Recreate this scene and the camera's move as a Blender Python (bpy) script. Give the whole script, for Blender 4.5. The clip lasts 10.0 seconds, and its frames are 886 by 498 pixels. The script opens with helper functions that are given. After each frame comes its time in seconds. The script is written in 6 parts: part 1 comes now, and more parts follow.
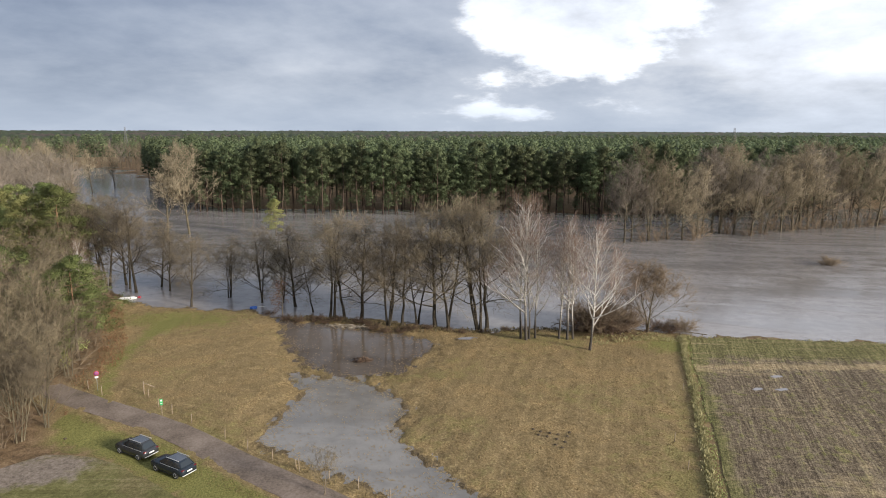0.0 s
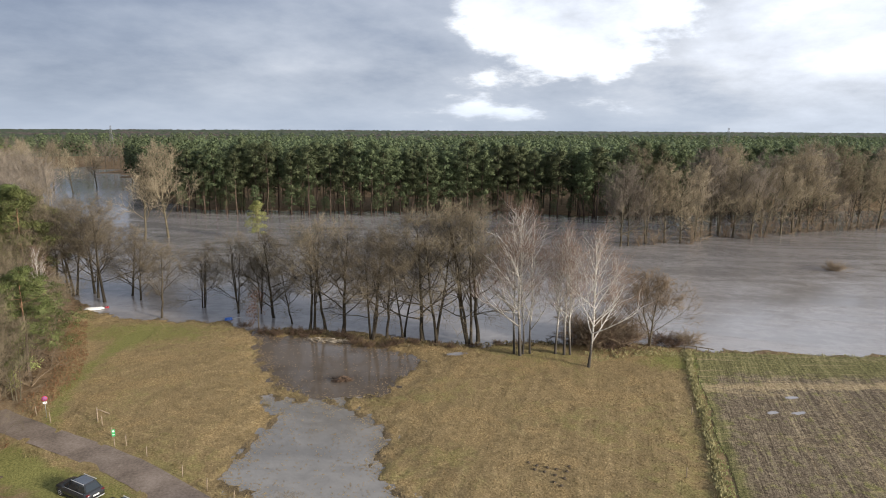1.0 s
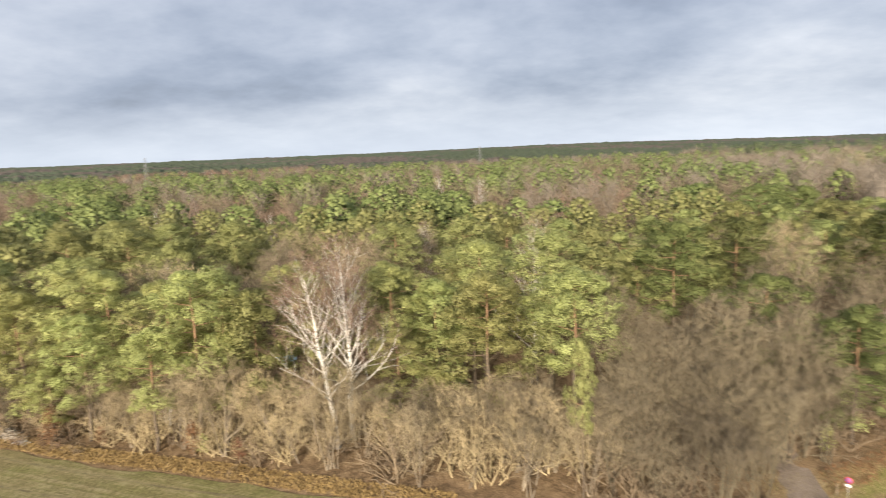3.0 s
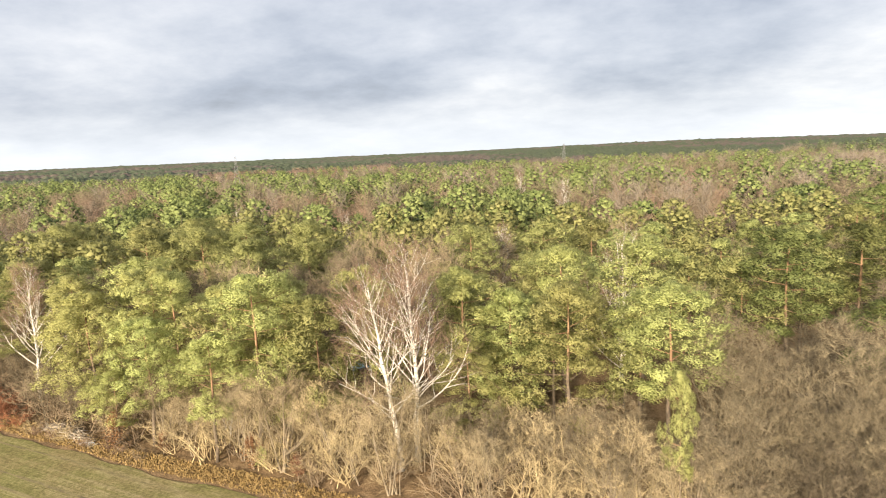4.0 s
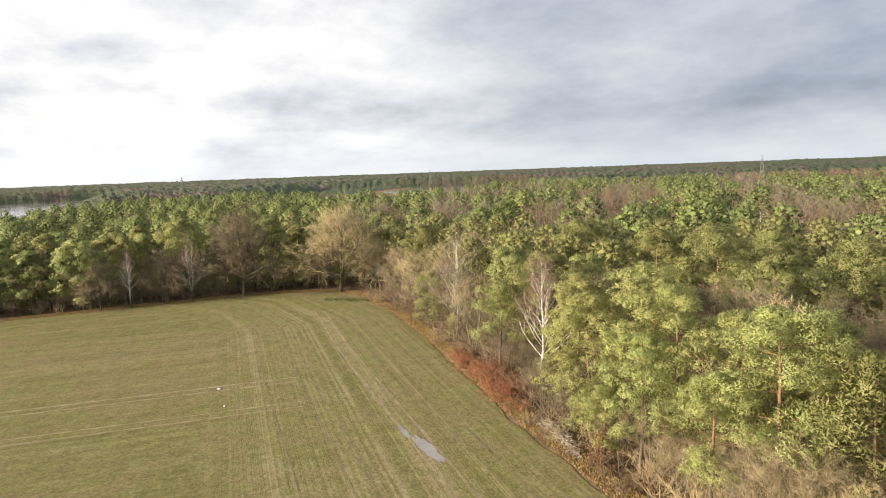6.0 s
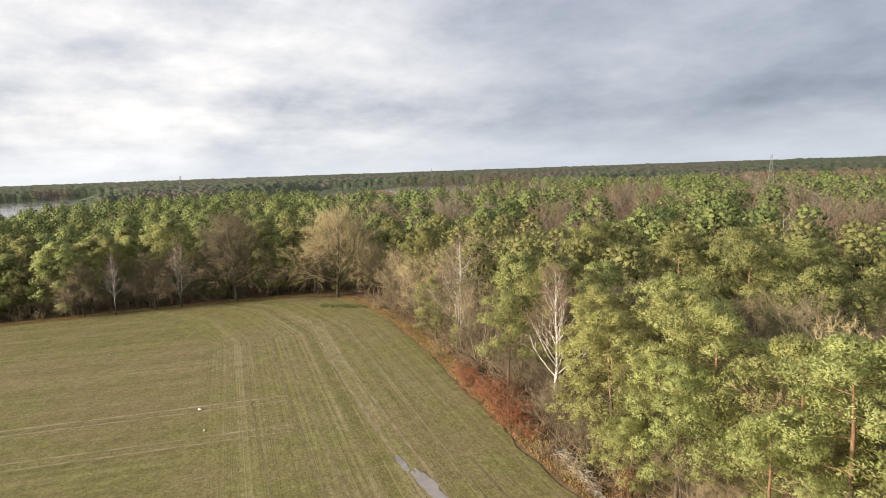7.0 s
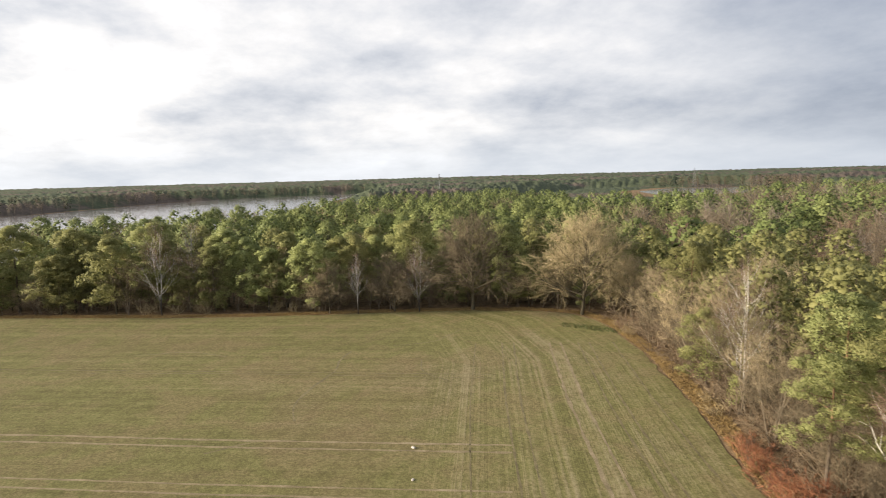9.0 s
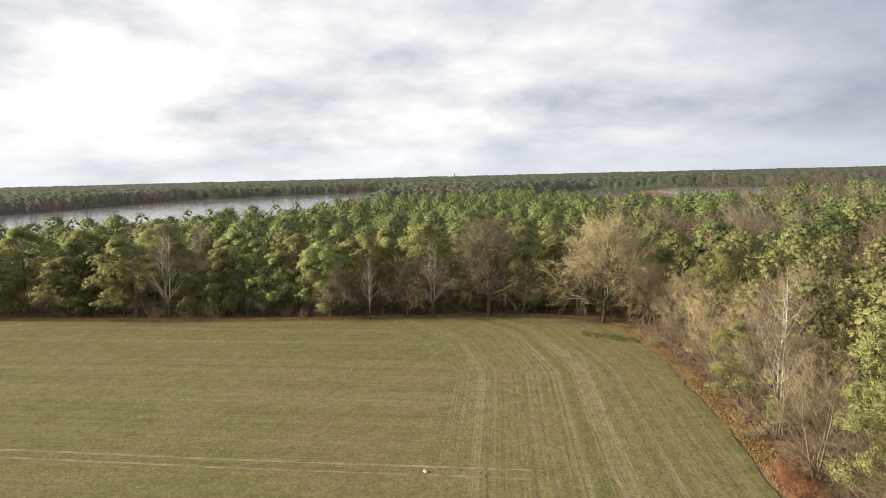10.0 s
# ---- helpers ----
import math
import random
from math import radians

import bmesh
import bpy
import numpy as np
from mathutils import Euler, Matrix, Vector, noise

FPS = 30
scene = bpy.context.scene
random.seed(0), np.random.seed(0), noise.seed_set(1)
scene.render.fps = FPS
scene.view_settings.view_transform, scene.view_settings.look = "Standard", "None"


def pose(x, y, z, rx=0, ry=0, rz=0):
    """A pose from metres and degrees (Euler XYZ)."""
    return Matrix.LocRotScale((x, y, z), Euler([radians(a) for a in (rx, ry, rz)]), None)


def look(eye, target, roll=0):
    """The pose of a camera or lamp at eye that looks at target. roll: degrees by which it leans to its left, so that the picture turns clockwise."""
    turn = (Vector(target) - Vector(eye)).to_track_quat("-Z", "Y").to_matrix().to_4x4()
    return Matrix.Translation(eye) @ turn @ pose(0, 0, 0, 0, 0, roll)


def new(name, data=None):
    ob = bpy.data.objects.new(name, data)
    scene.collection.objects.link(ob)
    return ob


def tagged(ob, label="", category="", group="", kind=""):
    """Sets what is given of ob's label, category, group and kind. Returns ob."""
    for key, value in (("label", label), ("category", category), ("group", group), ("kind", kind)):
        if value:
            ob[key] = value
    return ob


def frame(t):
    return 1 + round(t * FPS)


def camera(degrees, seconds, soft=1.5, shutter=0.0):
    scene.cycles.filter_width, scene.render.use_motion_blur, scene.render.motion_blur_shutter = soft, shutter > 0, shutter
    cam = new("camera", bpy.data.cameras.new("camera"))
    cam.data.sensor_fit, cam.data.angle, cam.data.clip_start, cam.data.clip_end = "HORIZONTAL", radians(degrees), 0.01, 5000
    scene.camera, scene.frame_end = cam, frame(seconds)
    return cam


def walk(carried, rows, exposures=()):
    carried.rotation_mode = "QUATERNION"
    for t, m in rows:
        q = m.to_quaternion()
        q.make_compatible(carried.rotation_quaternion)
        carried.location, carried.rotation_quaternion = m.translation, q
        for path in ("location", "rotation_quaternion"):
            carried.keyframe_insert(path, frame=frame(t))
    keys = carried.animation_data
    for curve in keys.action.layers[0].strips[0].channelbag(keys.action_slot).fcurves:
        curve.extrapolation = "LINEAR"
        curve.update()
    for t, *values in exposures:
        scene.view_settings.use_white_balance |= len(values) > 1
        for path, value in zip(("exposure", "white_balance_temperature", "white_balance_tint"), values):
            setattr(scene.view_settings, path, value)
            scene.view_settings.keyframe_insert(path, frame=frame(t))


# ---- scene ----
# ---- the camera and its way ----
cam = camera(69.3, 10.0, soft=1.0, shutter=0.3)
# seconds, place, heading to the left of +y, pitch, roll
PATH = [
    (0, 0, 0, 31.5, 0, -10.55, 0.17),
    (0.05, 0, 0, 31.5, 0, -10.55, 0.17),
    (0.41, 0.67, 7.16, 31.49, -0.71, -10.6, 0.27),
    (1.03, 0.67, 7.16, 31.49, -0.71, -10.6, 0.27),
    (1.3, 1.68, 14.73, 31.55, -0.39, -10.64, 0.25),
    (1.5, 1.3, 17.95, 31.39, 7.99, -10.53, -0.22),
    (2, 0.62, 21.14, 31.92, 31.89, -10.22, -1.2),
    (2.5, -1.72, 24.1, 31.71, 53.98, -9.61, -1.92),
    (3, -4.03, 25.71, 31.52, 72.18, -8.85, -2.24),
    (3.2, -5.15, 26.25, 31.5, 75.7, -8.8, -2.3),
    (4.3, -11.68, 28.49, 31.35, 83.81, -8.58, -2.58),
    (4.5, -12.84, 28.55, 31.34, 89.79, -8.25, -2.64),
    (5, -16.4, 27.98, 31.27, 112.25, -7.27, -2.35),
    (5.5, -19.55, 26.89, 30.99, 122.98, -6.87, -2.18),
    (7, -29.62, 20.44, 31.09, 123.46, -7.09, -1.98),
    (7.5, -33.59, 17.65, 31.18, 123.47, -7.14, -1.89),
    (8, -37.46, 14.73, 31.33, 125.44, -7.17, -1.84),
    (8.5, -40.73, 11.6, 31.54, 133.23, -6.93, -1.76),
    (9, -43.31, 8.15, 31.5, 145.59, -6.53, -1.58),
    (9.5, -45.46, 5.34, 31.88, 146.99, -6.51, -1.62),
    (10, -46.19, 3.95, 32.12, 146.95, -6.61, -1.41),
]
walk(cam, [(t, pose(x, y, z, 90 + p, 0, w) @ pose(0, 0, 0, 0, 0, r)) for t, x, y, z, w, p, r in PATH],
     exposures=[(0.0, 0.68, 5980, 10), (1.5, 0.68, 5980, 10), (2.0, 0.75, 6050, 10), (2.5, 1.0, 6250, 10), (3.2, 1.42, 6600, 10), (4.5, 1.66, 7150, 10), (5.5, 1.44, 7000, 10), (7.0, 1.08, 6700, 10), (10.0, 1.06, 6650, 10)])

# ---- sky and sun ----
SUN_YAW, SUN_UP = 238.0, 17.0
world = bpy.data.worlds.new("cloudy_sky")
scene.world = world
world.use_nodes = True


class Nodes:
    """Short hand for a node tree."""

    def __init__(self, tree):
        self.tree = tree

    def add(self, kind, *args):
        node = self.tree.nodes.new("ShaderNode" + kind)
        for n, value in enumerate(args):
            if value is not None:
                self.set(node.inputs[n], value)
        return node

    def set(self, socket, value):
        if isinstance(value, bpy.types.NodeSocket):
            self.tree.links.new(value, socket)
        elif isinstance(value, bpy.types.Node):
            self.tree.links.new(value.outputs[0], socket)
        else:
            if socket.type == "RGBA" and len(value) == 3:
                value = (*value, 1)
            socket.default_value = value

    def math(self, op, a, b=0.0, c=None, clamp=False):
        n = self.add("Math", a, b, c)
        n.operation, n.use_clamp = op, clamp
        return n.outputs[0]

    def named(self, name):
        n = self.add("Attribute")
        n.attribute_name = name
        return n.outputs["Fac"]

    def mix(self, fac, a, b, blend="MIX"):
        n = self.tree.nodes.new("ShaderNodeMix")
        n.data_type, n.blend_type = "RGBA", blend
        for i, v in ((0, fac), (6, a), (7, b)):
            self.set(n.inputs[i], v)
        return n.outputs[2]

    def noise(self, vec, scale, detail=4.0, rough=0.55, warp=0.0):
        n = self.add("TexNoise")
        for key, v in (("Vector", vec), ("Scale", scale), ("Detail", detail), ("Roughness", rough), ("Distortion", warp)):
            self.set(n.inputs[key], v)
        return n.outputs[0]

    def step(self, x, a, b):
        n = self.add("MapRange", x, a, b, 0.0, 1.0)
        n.interpolation_type = "SMOOTHSTEP"
        return n.outputs[0]

    def ramp(self, fac, *stops):
        n = self.add("ValToRGB", fac)
        r = n.color_ramp
        while len(r.elements) < len(stops):
            r.elements.new(0.5)
        for e, (at, col) in zip(r.elements, stops):
            e.position, e.color = at, (*col, 1)
        return n.outputs[0]

    def stretch(self, vec, x, y, z=1.0, turn=0.0):
        n = self.add("Mapping", vec)
        n.vector_type = "TEXTURE"
        n.inputs["Scale"].default_value = (1 / x, 1 / y, 1 / z)
        n.inputs["Rotation"].default_value = (0, 0, radians(turn))
        return n.outputs[0]


def heading(yaw, up=0.0):
    return Vector((-math.sin(radians(yaw)) * math.cos(radians(up)), math.cos(radians(yaw)) * math.cos(radians(up)), math.sin(radians(up))))


def build_sky():
    n = Nodes(world.node_tree)
    back = world.node_tree.nodes["Background"]
    sky = n.add("TexSky")
    sky.sky_type, sky.sun_disc = "NISHITA", False
    sky.sun_elevation, sky.sun_rotation = radians(SUN_UP), radians(360 - SUN_YAW)
    way = n.add("TexCoord").outputs["Generated"]
    xyz = n.add("SeparateXYZ", way)
    up = n.math("ADD", n.math("MAXIMUM", xyz.outputs[2], 0.0), 0.26)
    flat = n.add("CombineXYZ", n.math("DIVIDE", xyz.outputs[0], up), n.math("DIVIDE", xyz.outputs[1], up), 0.0)
    broad = n.noise(n.stretch(flat, 1, 1, 1, 20), 1.0, 4.0, 0.45, 0.1)
    fine = n.noise(n.stretch(flat, 1, 1, 1, 65), 3.0, 8.0, 0.62)
    both = n.math("ADD", n.math("MULTIPLY", broad, 0.64), n.math("MULTIPLY", fine, 0.36))

    # bright clouds, a bright gap and dimmer stretches, each set by direction
    def near(yaw, tilt, a, b):
        dot = n.add("VectorMath", way, heading(yaw, tilt))
        dot.operation = "DOT_PRODUCT"
        dot = dot.outputs["Value"]
        return n.step(dot, math.cos(radians(a)), math.cos(radians(b)))
    gap = n.step(n.math("ADD", near(-12, 16, 15, 2), n.math("MULTIPLY", n.math("SUBTRACT", both, 0.5), 4.2)), 0.25, 0.60)
    gap = n.math("MULTIPLY", gap, near(-11, 15, 24, 11))
    lift = n.math("ADD", n.math("MULTIPLY", near(160, 16, 42, 12), 0.16), n.math("MULTIPLY", gap, 0.50))
    lift = n.math("ADD", lift, n.math("ADD", n.math("MULTIPLY", near(-36, 10, 26, 5), 0.36), n.math("MULTIPLY", near(180, 6, 18, 4), 0.12)))
    # bright patch above the view, added to brighten the river's reflection
    lift = n.math("ADD", lift, n.math("MULTIPLY", near(-27, 25, 15, 5), 1.0))
    drop = n.math("ADD", n.math("MULTIPLY", near(86, 12, 44, 17), 0.21), n.math("MULTIPLY", near(36, 18, 28, 8), 0.17))
    relief = n.math("MULTIPLY", n.math("SUBTRACT", both, 0.49), n.math("ADD", n.math("SUBTRACT", 1.3, n.math("MULTIPLY", drop, 1.8)), n.math("MULTIPLY", lift, 4.5)))
    value = n.math("MAXIMUM", n.math("ADD", n.math("SUBTRACT", n.math("ADD", 0.64, lift), drop), relief), 0.26)
    tint = n.ramp(value, (0.36, (0.80, 0.92, 1.17)), (0.60, (0.92, 0.975, 1.09)), (0.88, (1.0, 1.0, 1.02)))
    scaled = n.add("VectorMath", tint)
    scaled.operation = "SCALE"
    n.set(scaled.inputs["Scale"], value)
    blue = n.mix(1.0, sky.outputs[0], (0.10, 0.10, 0.10), "MULTIPLY")
    col = n.mix(0.94, blue, scaled.outputs[0])
    low = n.step(xyz.outputs[2], 0.09, 0.0)
    col = n.mix(n.math("MULTIPLY", low, 0.6), col, (0.64, 0.70, 0.78))
    n.set(back.inputs[0], col)
    back.inputs[1].default_value = 0.54


build_sky()
sun = new("sun", bpy.data.lights.new("sun", "SUN"))
sun.data.energy, sun.data.angle, sun.data.color = 5.0, radians(8.0), (1.0, 0.87, 0.69)
sun.matrix_world = look(heading(SUN_YAW, SUN_UP) * 100, (0, 0, 0))


# ---- materials ----
def fresh(name, rough=0.8, spec=0.3):
    m = bpy.data.materials.new(name)
    m.use_nodes = True
    b = m.node_tree.nodes["Principled BSDF"]
    b.inputs["Roughness"].default_value, b.inputs["Specular IOR Level"].default_value = rough, spec
    return m, Nodes(m.node_tree), b


def bumped(n, b, height, depth, strength=1.0):
    node = n.add("Bump")
    node.inputs["Strength"].default_value, node.inputs["Distance"].default_value = strength, depth
    n.set(node.inputs["Height"], height)
    n.set(b.inputs["Normal"], node)


def grainy(name, dark, mid, light, broad=0.3, fine=6.0, rough=0.85, bump=0.02, spec=0.25, vary=0.0, world_space=False, stretch=None, metal=0.0):
    """A surface of three tones at two scales, with relief."""
    m, n, b = fresh(name, rough, spec)
    vec = n.add("NewGeometry").outputs["Position"] if world_space else n.add("TexCoord").outputs["Object"]
    if stretch:
        vec = n.stretch(vec, *stretch)
    a, c = n.noise(vec, broad, 3.0), n.noise(vec, fine, 6.0, 0.65)
    mixed = n.math("ADD", n.math("MULTIPLY", a, 0.5), n.math("MULTIPLY", c, 0.5))
    col = n.ramp(mixed, (0.36, dark), (0.5, mid), (0.64, light))
    if vary:
        rnd = n.add("ObjectInfo").outputs["Random"]
        hsv = n.add("HueSaturation")
        n.set(hsv.inputs["Color"], col)
        n.set(hsv.inputs["Value"], n.math("ADD", n.math("MULTIPLY", rnd, 2 * vary), 1 - vary))
        n.set(hsv.inputs["Hue"], n.math("ADD", n.math("MULTIPLY", rnd, 0.03 * vary), 0.5 - 0.015 * vary))
        col = hsv.outputs[0]
    n.set(b.inputs["Base Color"], col)
    b.inputs["Metallic"].default_value = metal
    if bump:
        bumped(n, b, c, bump)
    return m


def leafy(name, dark, light, glow=0.3, vary=0.25, spec=0.2):
    """Needles or leaves: each spray a tone of its own, light passing through."""
    m, n, b = fresh(name, 0.6, spec)
    isle = n.add("NewGeometry").outputs["Random Per Island"]
    rnd = n.add("ObjectInfo").outputs["Random"]
    clump = n.noise(n.add("TexCoord").outputs["Object"], 0.9, 2.0)
    f = n.math("ADD", n.math("MULTIPLY", isle, 0.55), n.math("MULTIPLY", n.step(clump, 0.3, 0.7), 0.40))
    col = n.mix(f, dark, light)
    hsv = n.add("HueSaturation")
    n.set(hsv.inputs["Color"], col)
    n.set(hsv.inputs["Value"], n.math("ADD", n.math("MULTIPLY", rnd, 2 * vary), 1 - vary))
    n.set(hsv.inputs["Hue"], n.math("ADD", n.math("MULTIPLY", rnd, 0.04), 0.48))
    n.set(b.inputs["Base Color"], hsv.outputs[0])
    thru = n.add("BsdfTranslucent", hsv.outputs[0])
    both = n.add("MixShader", glow, b.outputs[0], thru.outputs[0])
    n.set(m.node_tree.nodes["Material Output"].inputs["Surface"], both)
    return m


def plain(name, col, rough=0.5, metal=0.0, spec=0.5):
    m, n, b = fresh(name, rough, spec)
    vec = n.add("TexCoord").outputs["Object"]
    f = n.noise(vec, 7.0, 5.0)
    n.set(b.inputs["Base Color"], n.mix(n.step(f, 0.35, 0.7), tuple(c * 0.86 for c in col), tuple(min(1, c * 1.06) for c in col)))
    n.set(b.inputs["Roughness"], n.math("ADD", n.math("MULTIPLY", f, 0.16), rough - 0.08))
    b.inputs["Metallic"].default_value = metal
    return m


def ground_material():
    m, n, b = fresh("meadow_ground", 0.95, 0.1)
    pos = n.add("NewGeometry").outputs["Position"]
    wood = n.named("wood")
    moss = n.named("moss")
    wet = n.named("wet")
    big, mid, fine = n.noise(pos, 0.06, 4.0), n.noise(pos, 0.7, 5.0, 0.6, 0.6), n.noise(pos, 5.0, 6.0, 0.7)
    strands = n.noise(n.stretch(pos, 1.2, 0.35, 1, 25), 3.0, 6.0, 0.7)
    far = n.add("VectorMath", pos, (-24.0, 77.0, 0.0))
    far.operation = "DISTANCE"
    rings = n.noise(n.add("CombineXYZ", n.math("ADD", far.outputs["Value"], n.math("MULTIPLY", big, 6.0)), 0.0, 0.0), 0.9, 3.0, 0.6)
    rows = n.mix(n.step(n.add("SeparateXYZ", pos).outputs[0], -14.0, -4.0), rings, n.noise(n.stretch(pos, 1.3, 0.04, 1, -16), 1.0, 3.0, 0.6))
    f = n.math("ADD", n.math("ADD", n.math("MULTIPLY", mid, 0.17), n.math("MULTIPLY", strands, 0.19)), n.math("ADD", n.math("MULTIPLY", fine, 0.48), n.math("MULTIPLY", rows, 0.16)))
    straw = n.ramp(f, (0.40, (0.122, 0.090, 0.046)), (0.46, (0.192, 0.143, 0.073)), (0.53, (0.265, 0.197, 0.101)), (0.60, (0.40, 0.305, 0.168)))
    leaves = n.ramp(fine, (0.38, (0.17, 0.116, 0.056)), (0.52, (0.285, 0.205, 0.10)), (0.66, (0.44, 0.335, 0.175)))
    drift = n.noise(pos, 0.16, 6.0, 0.6, 1.0)
    straw = n.mix(n.math("MULTIPLY", n.step(drift, 0.50, 0.60), 0.75), straw, leaves)
    sere = n.ramp(fine, (0.36, (0.072, 0.056, 0.030)), (0.62, (0.21, 0.162, 0.088)))
    straw = n.mix(n.math("MULTIPLY", n.step(n.noise(n.stretch(pos, 0.5, 0.16, 1, -30), 1.0, 5.0, 0.65, 1.5), 0.55, 0.68), 0.28), straw, sere)
    green = n.ramp(fine, (0.35, (0.10, 0.10, 0.032)), (0.6, (0.23, 0.22, 0.075)))
    patch = n.step(n.math("ADD", n.math("MULTIPLY", big, 0.6), n.math("MULTIPLY", mid, 0.4)), 0.49, 0.62)
    col = n.mix(n.math("MULTIPLY", patch, 0.55), straw, green)
    edge = n.math("MULTIPLY", n.math("SUBTRACT", mid, 0.5), 0.9)
    col = n.mix(n.step(n.math("ADD", moss, edge), 0.3, 0.75), col, green)
    litter = n.ramp(n.math("ADD", n.math("MULTIPLY", mid, 0.5), n.math("MULTIPLY", fine, 0.5)), (0.36, (0.062, 0.043, 0.026)), (0.5, (0.165, 0.113, 0.066)), (0.64, (0.29, 0.205, 0.122)))
    col = n.mix(n.step(n.math("ADD", wood, edge), 0.25, 0.75), col, litter)
    mud = n.ramp(fine, (0.35, (0.070, 0.054, 0.036)), (0.65, (0.19, 0.145, 0.085)))
    col = n.mix(n.step(n.math("ADD", wet, n.math("MULTIPLY", edge, 0.7)), 0.3, 0.8), col, mud)
    n.set(b.inputs["Base Color"], col)
    bumped(n, b, n.math("ADD", n.math("MULTIPLY", strands, 0.6), fine), 0.16)
    return m


def water_material(name, body, wave=0.02, streak=0.0):
    m, n, b = fresh(name, 0.05, 0.5)
    pos = n.add("NewGeometry").outputs["Position"]
    drift = n.noise(n.stretch(pos, 0.035, 0.11, 1, -12), 1.0, 5.0, 0.6, 0.8)
    silt = n.noise(pos, 0.35, 6.0, 0.7, 0.6)
    f = n.math("ADD", n.math("MULTIPLY", drift, 0.6), n.math("MULTIPLY", silt, 0.4))
    n.set(b.inputs["Base Color"], n.mix(n.step(f, 0.38, 0.62), tuple(c * 0.78 for c in body), tuple(c * 1.2 for c in body)))
    b.inputs["IOR"].default_value = 1.33
    n.set(b.inputs["Roughness"], n.math("ADD", n.math("MULTIPLY", n.step(drift, 0.45, 0.62), 0.06), 0.03))
    ripple = n.noise(n.stretch(pos, 0.8, 1.9, 1, -12), 1.1, 5.0, 0.7, 0.3)
    swirl = n.noise(n.stretch(pos, 0.10, 0.34, 1, -10), 1.0, 4.0, 0.65, 1.2)
    bumped(n, b, n.math("ADD", n.math("MULTIPLY", ripple, n.math("ADD", 0.35, n.step(drift, 0.40, 0.62))), n.math("MULTIPLY", swirl, streak)), wave)
    return m


def crop_material():
    m, n, b = fresh("winter_crop_soil", 0.95, 0.1)
    pos = n.add("NewGeometry").outputs["Position"]
    head = n.named("headland")
    big, mid, fine = n.noise(pos, 0.035, 4.0, 0.6, 0.5), n.noise(pos, 0.5, 8.0, 0.75), n.noise(pos, 3.0, 6.0, 0.8)
    rows_a = n.noise(n.stretch(pos, 3.2, 0.03, 1, 49), 1.0, 5.0, 0.75)
    offset = n.add("CombineXYZ", n.named("offset"), n.math("MULTIPLY", mid, 0.25), 0.0)
    rows_b = n.noise(offset, 0.62, 5.0, 0.8)
    swath = n.noise(n.stretch(pos, 0.5, 0.006, 1, 49), 1.0, 4.0, 0.6)
    rows = n.mix(head, n.math("ADD", n.math("MULTIPLY", rows_a, 0.45), n.math("MULTIPLY", swath, 0.55)), rows_b)
    f = n.math("ADD", n.math("ADD", n.math("MULTIPLY", rows, n.math("ADD", 0.28, n.math("MULTIPLY", head, 0.03))), n.math("MULTIPLY", mid, 0.22)), n.math("MULTIPLY", fine, 0.46))
    leaf = n.ramp(f, (0.41, (0.080, 0.076, 0.030)), (0.485, (0.132, 0.125, 0.049)), (0.56, (0.198, 0.184, 0.083)))
    soil = n.ramp(f, (0.42, (0.100, 0.077, 0.048)), (0.49, (0.180, 0.142, 0.092)), (0.56, (0.28, 0.23, 0.158)))
    bare = n.step(n.math("ADD", n.math("MULTIPLY", rows, 0.62), n.math("MULTIPLY", n.math("ADD", big, n.math("MULTIPLY", head, 0.10)), 0.5)), 0.58, 0.76)
    col = n.mix(n.math("MULTIPLY", bare, n.math("ADD", 0.5, n.math("MULTIPLY", head, 0.08))), leaf, soil)
    blotch = n.step(n.noise(pos, 0.11, 7.0, 0.7, 0.8), 0.44, 0.62)
    col = n.mix(n.math("MULTIPLY", blotch, 0.5), col, n.ramp(fine, (0.35, (0.10, 0.075, 0.040)), (0.65, (0.24, 0.185, 0.105))))
    col = n.mix(n.math("MULTIPLY", n.step(big, 0.48, 0.62), n.math("MULTIPLY", n.math("SUBTRACT", 1.0, head), 0.26)), col, n.ramp(fine, (0.35, (0.105, 0.072, 0.040)), (0.65, (0.225, 0.165, 0.098))))
    ash = n.ramp(fine, (0.36, (0.115, 0.092, 0.073)), (0.62, (0.275, 0.232, 0.195)))
    col = n.mix(n.step(n.math("ADD", n.named("bald"), n.math("MULTIPLY", n.math("SUBTRACT", mid, 0.5), 1.3)), 0.35, 0.7), col, ash)
    n.set(b.inputs["Base Color"], col)
    bumped(n, b, n.math("ADD", n.math("MULTIPLY", rows, 0.8), n.math("MULTIPLY", fine, 0.5)), 0.12)
    return m


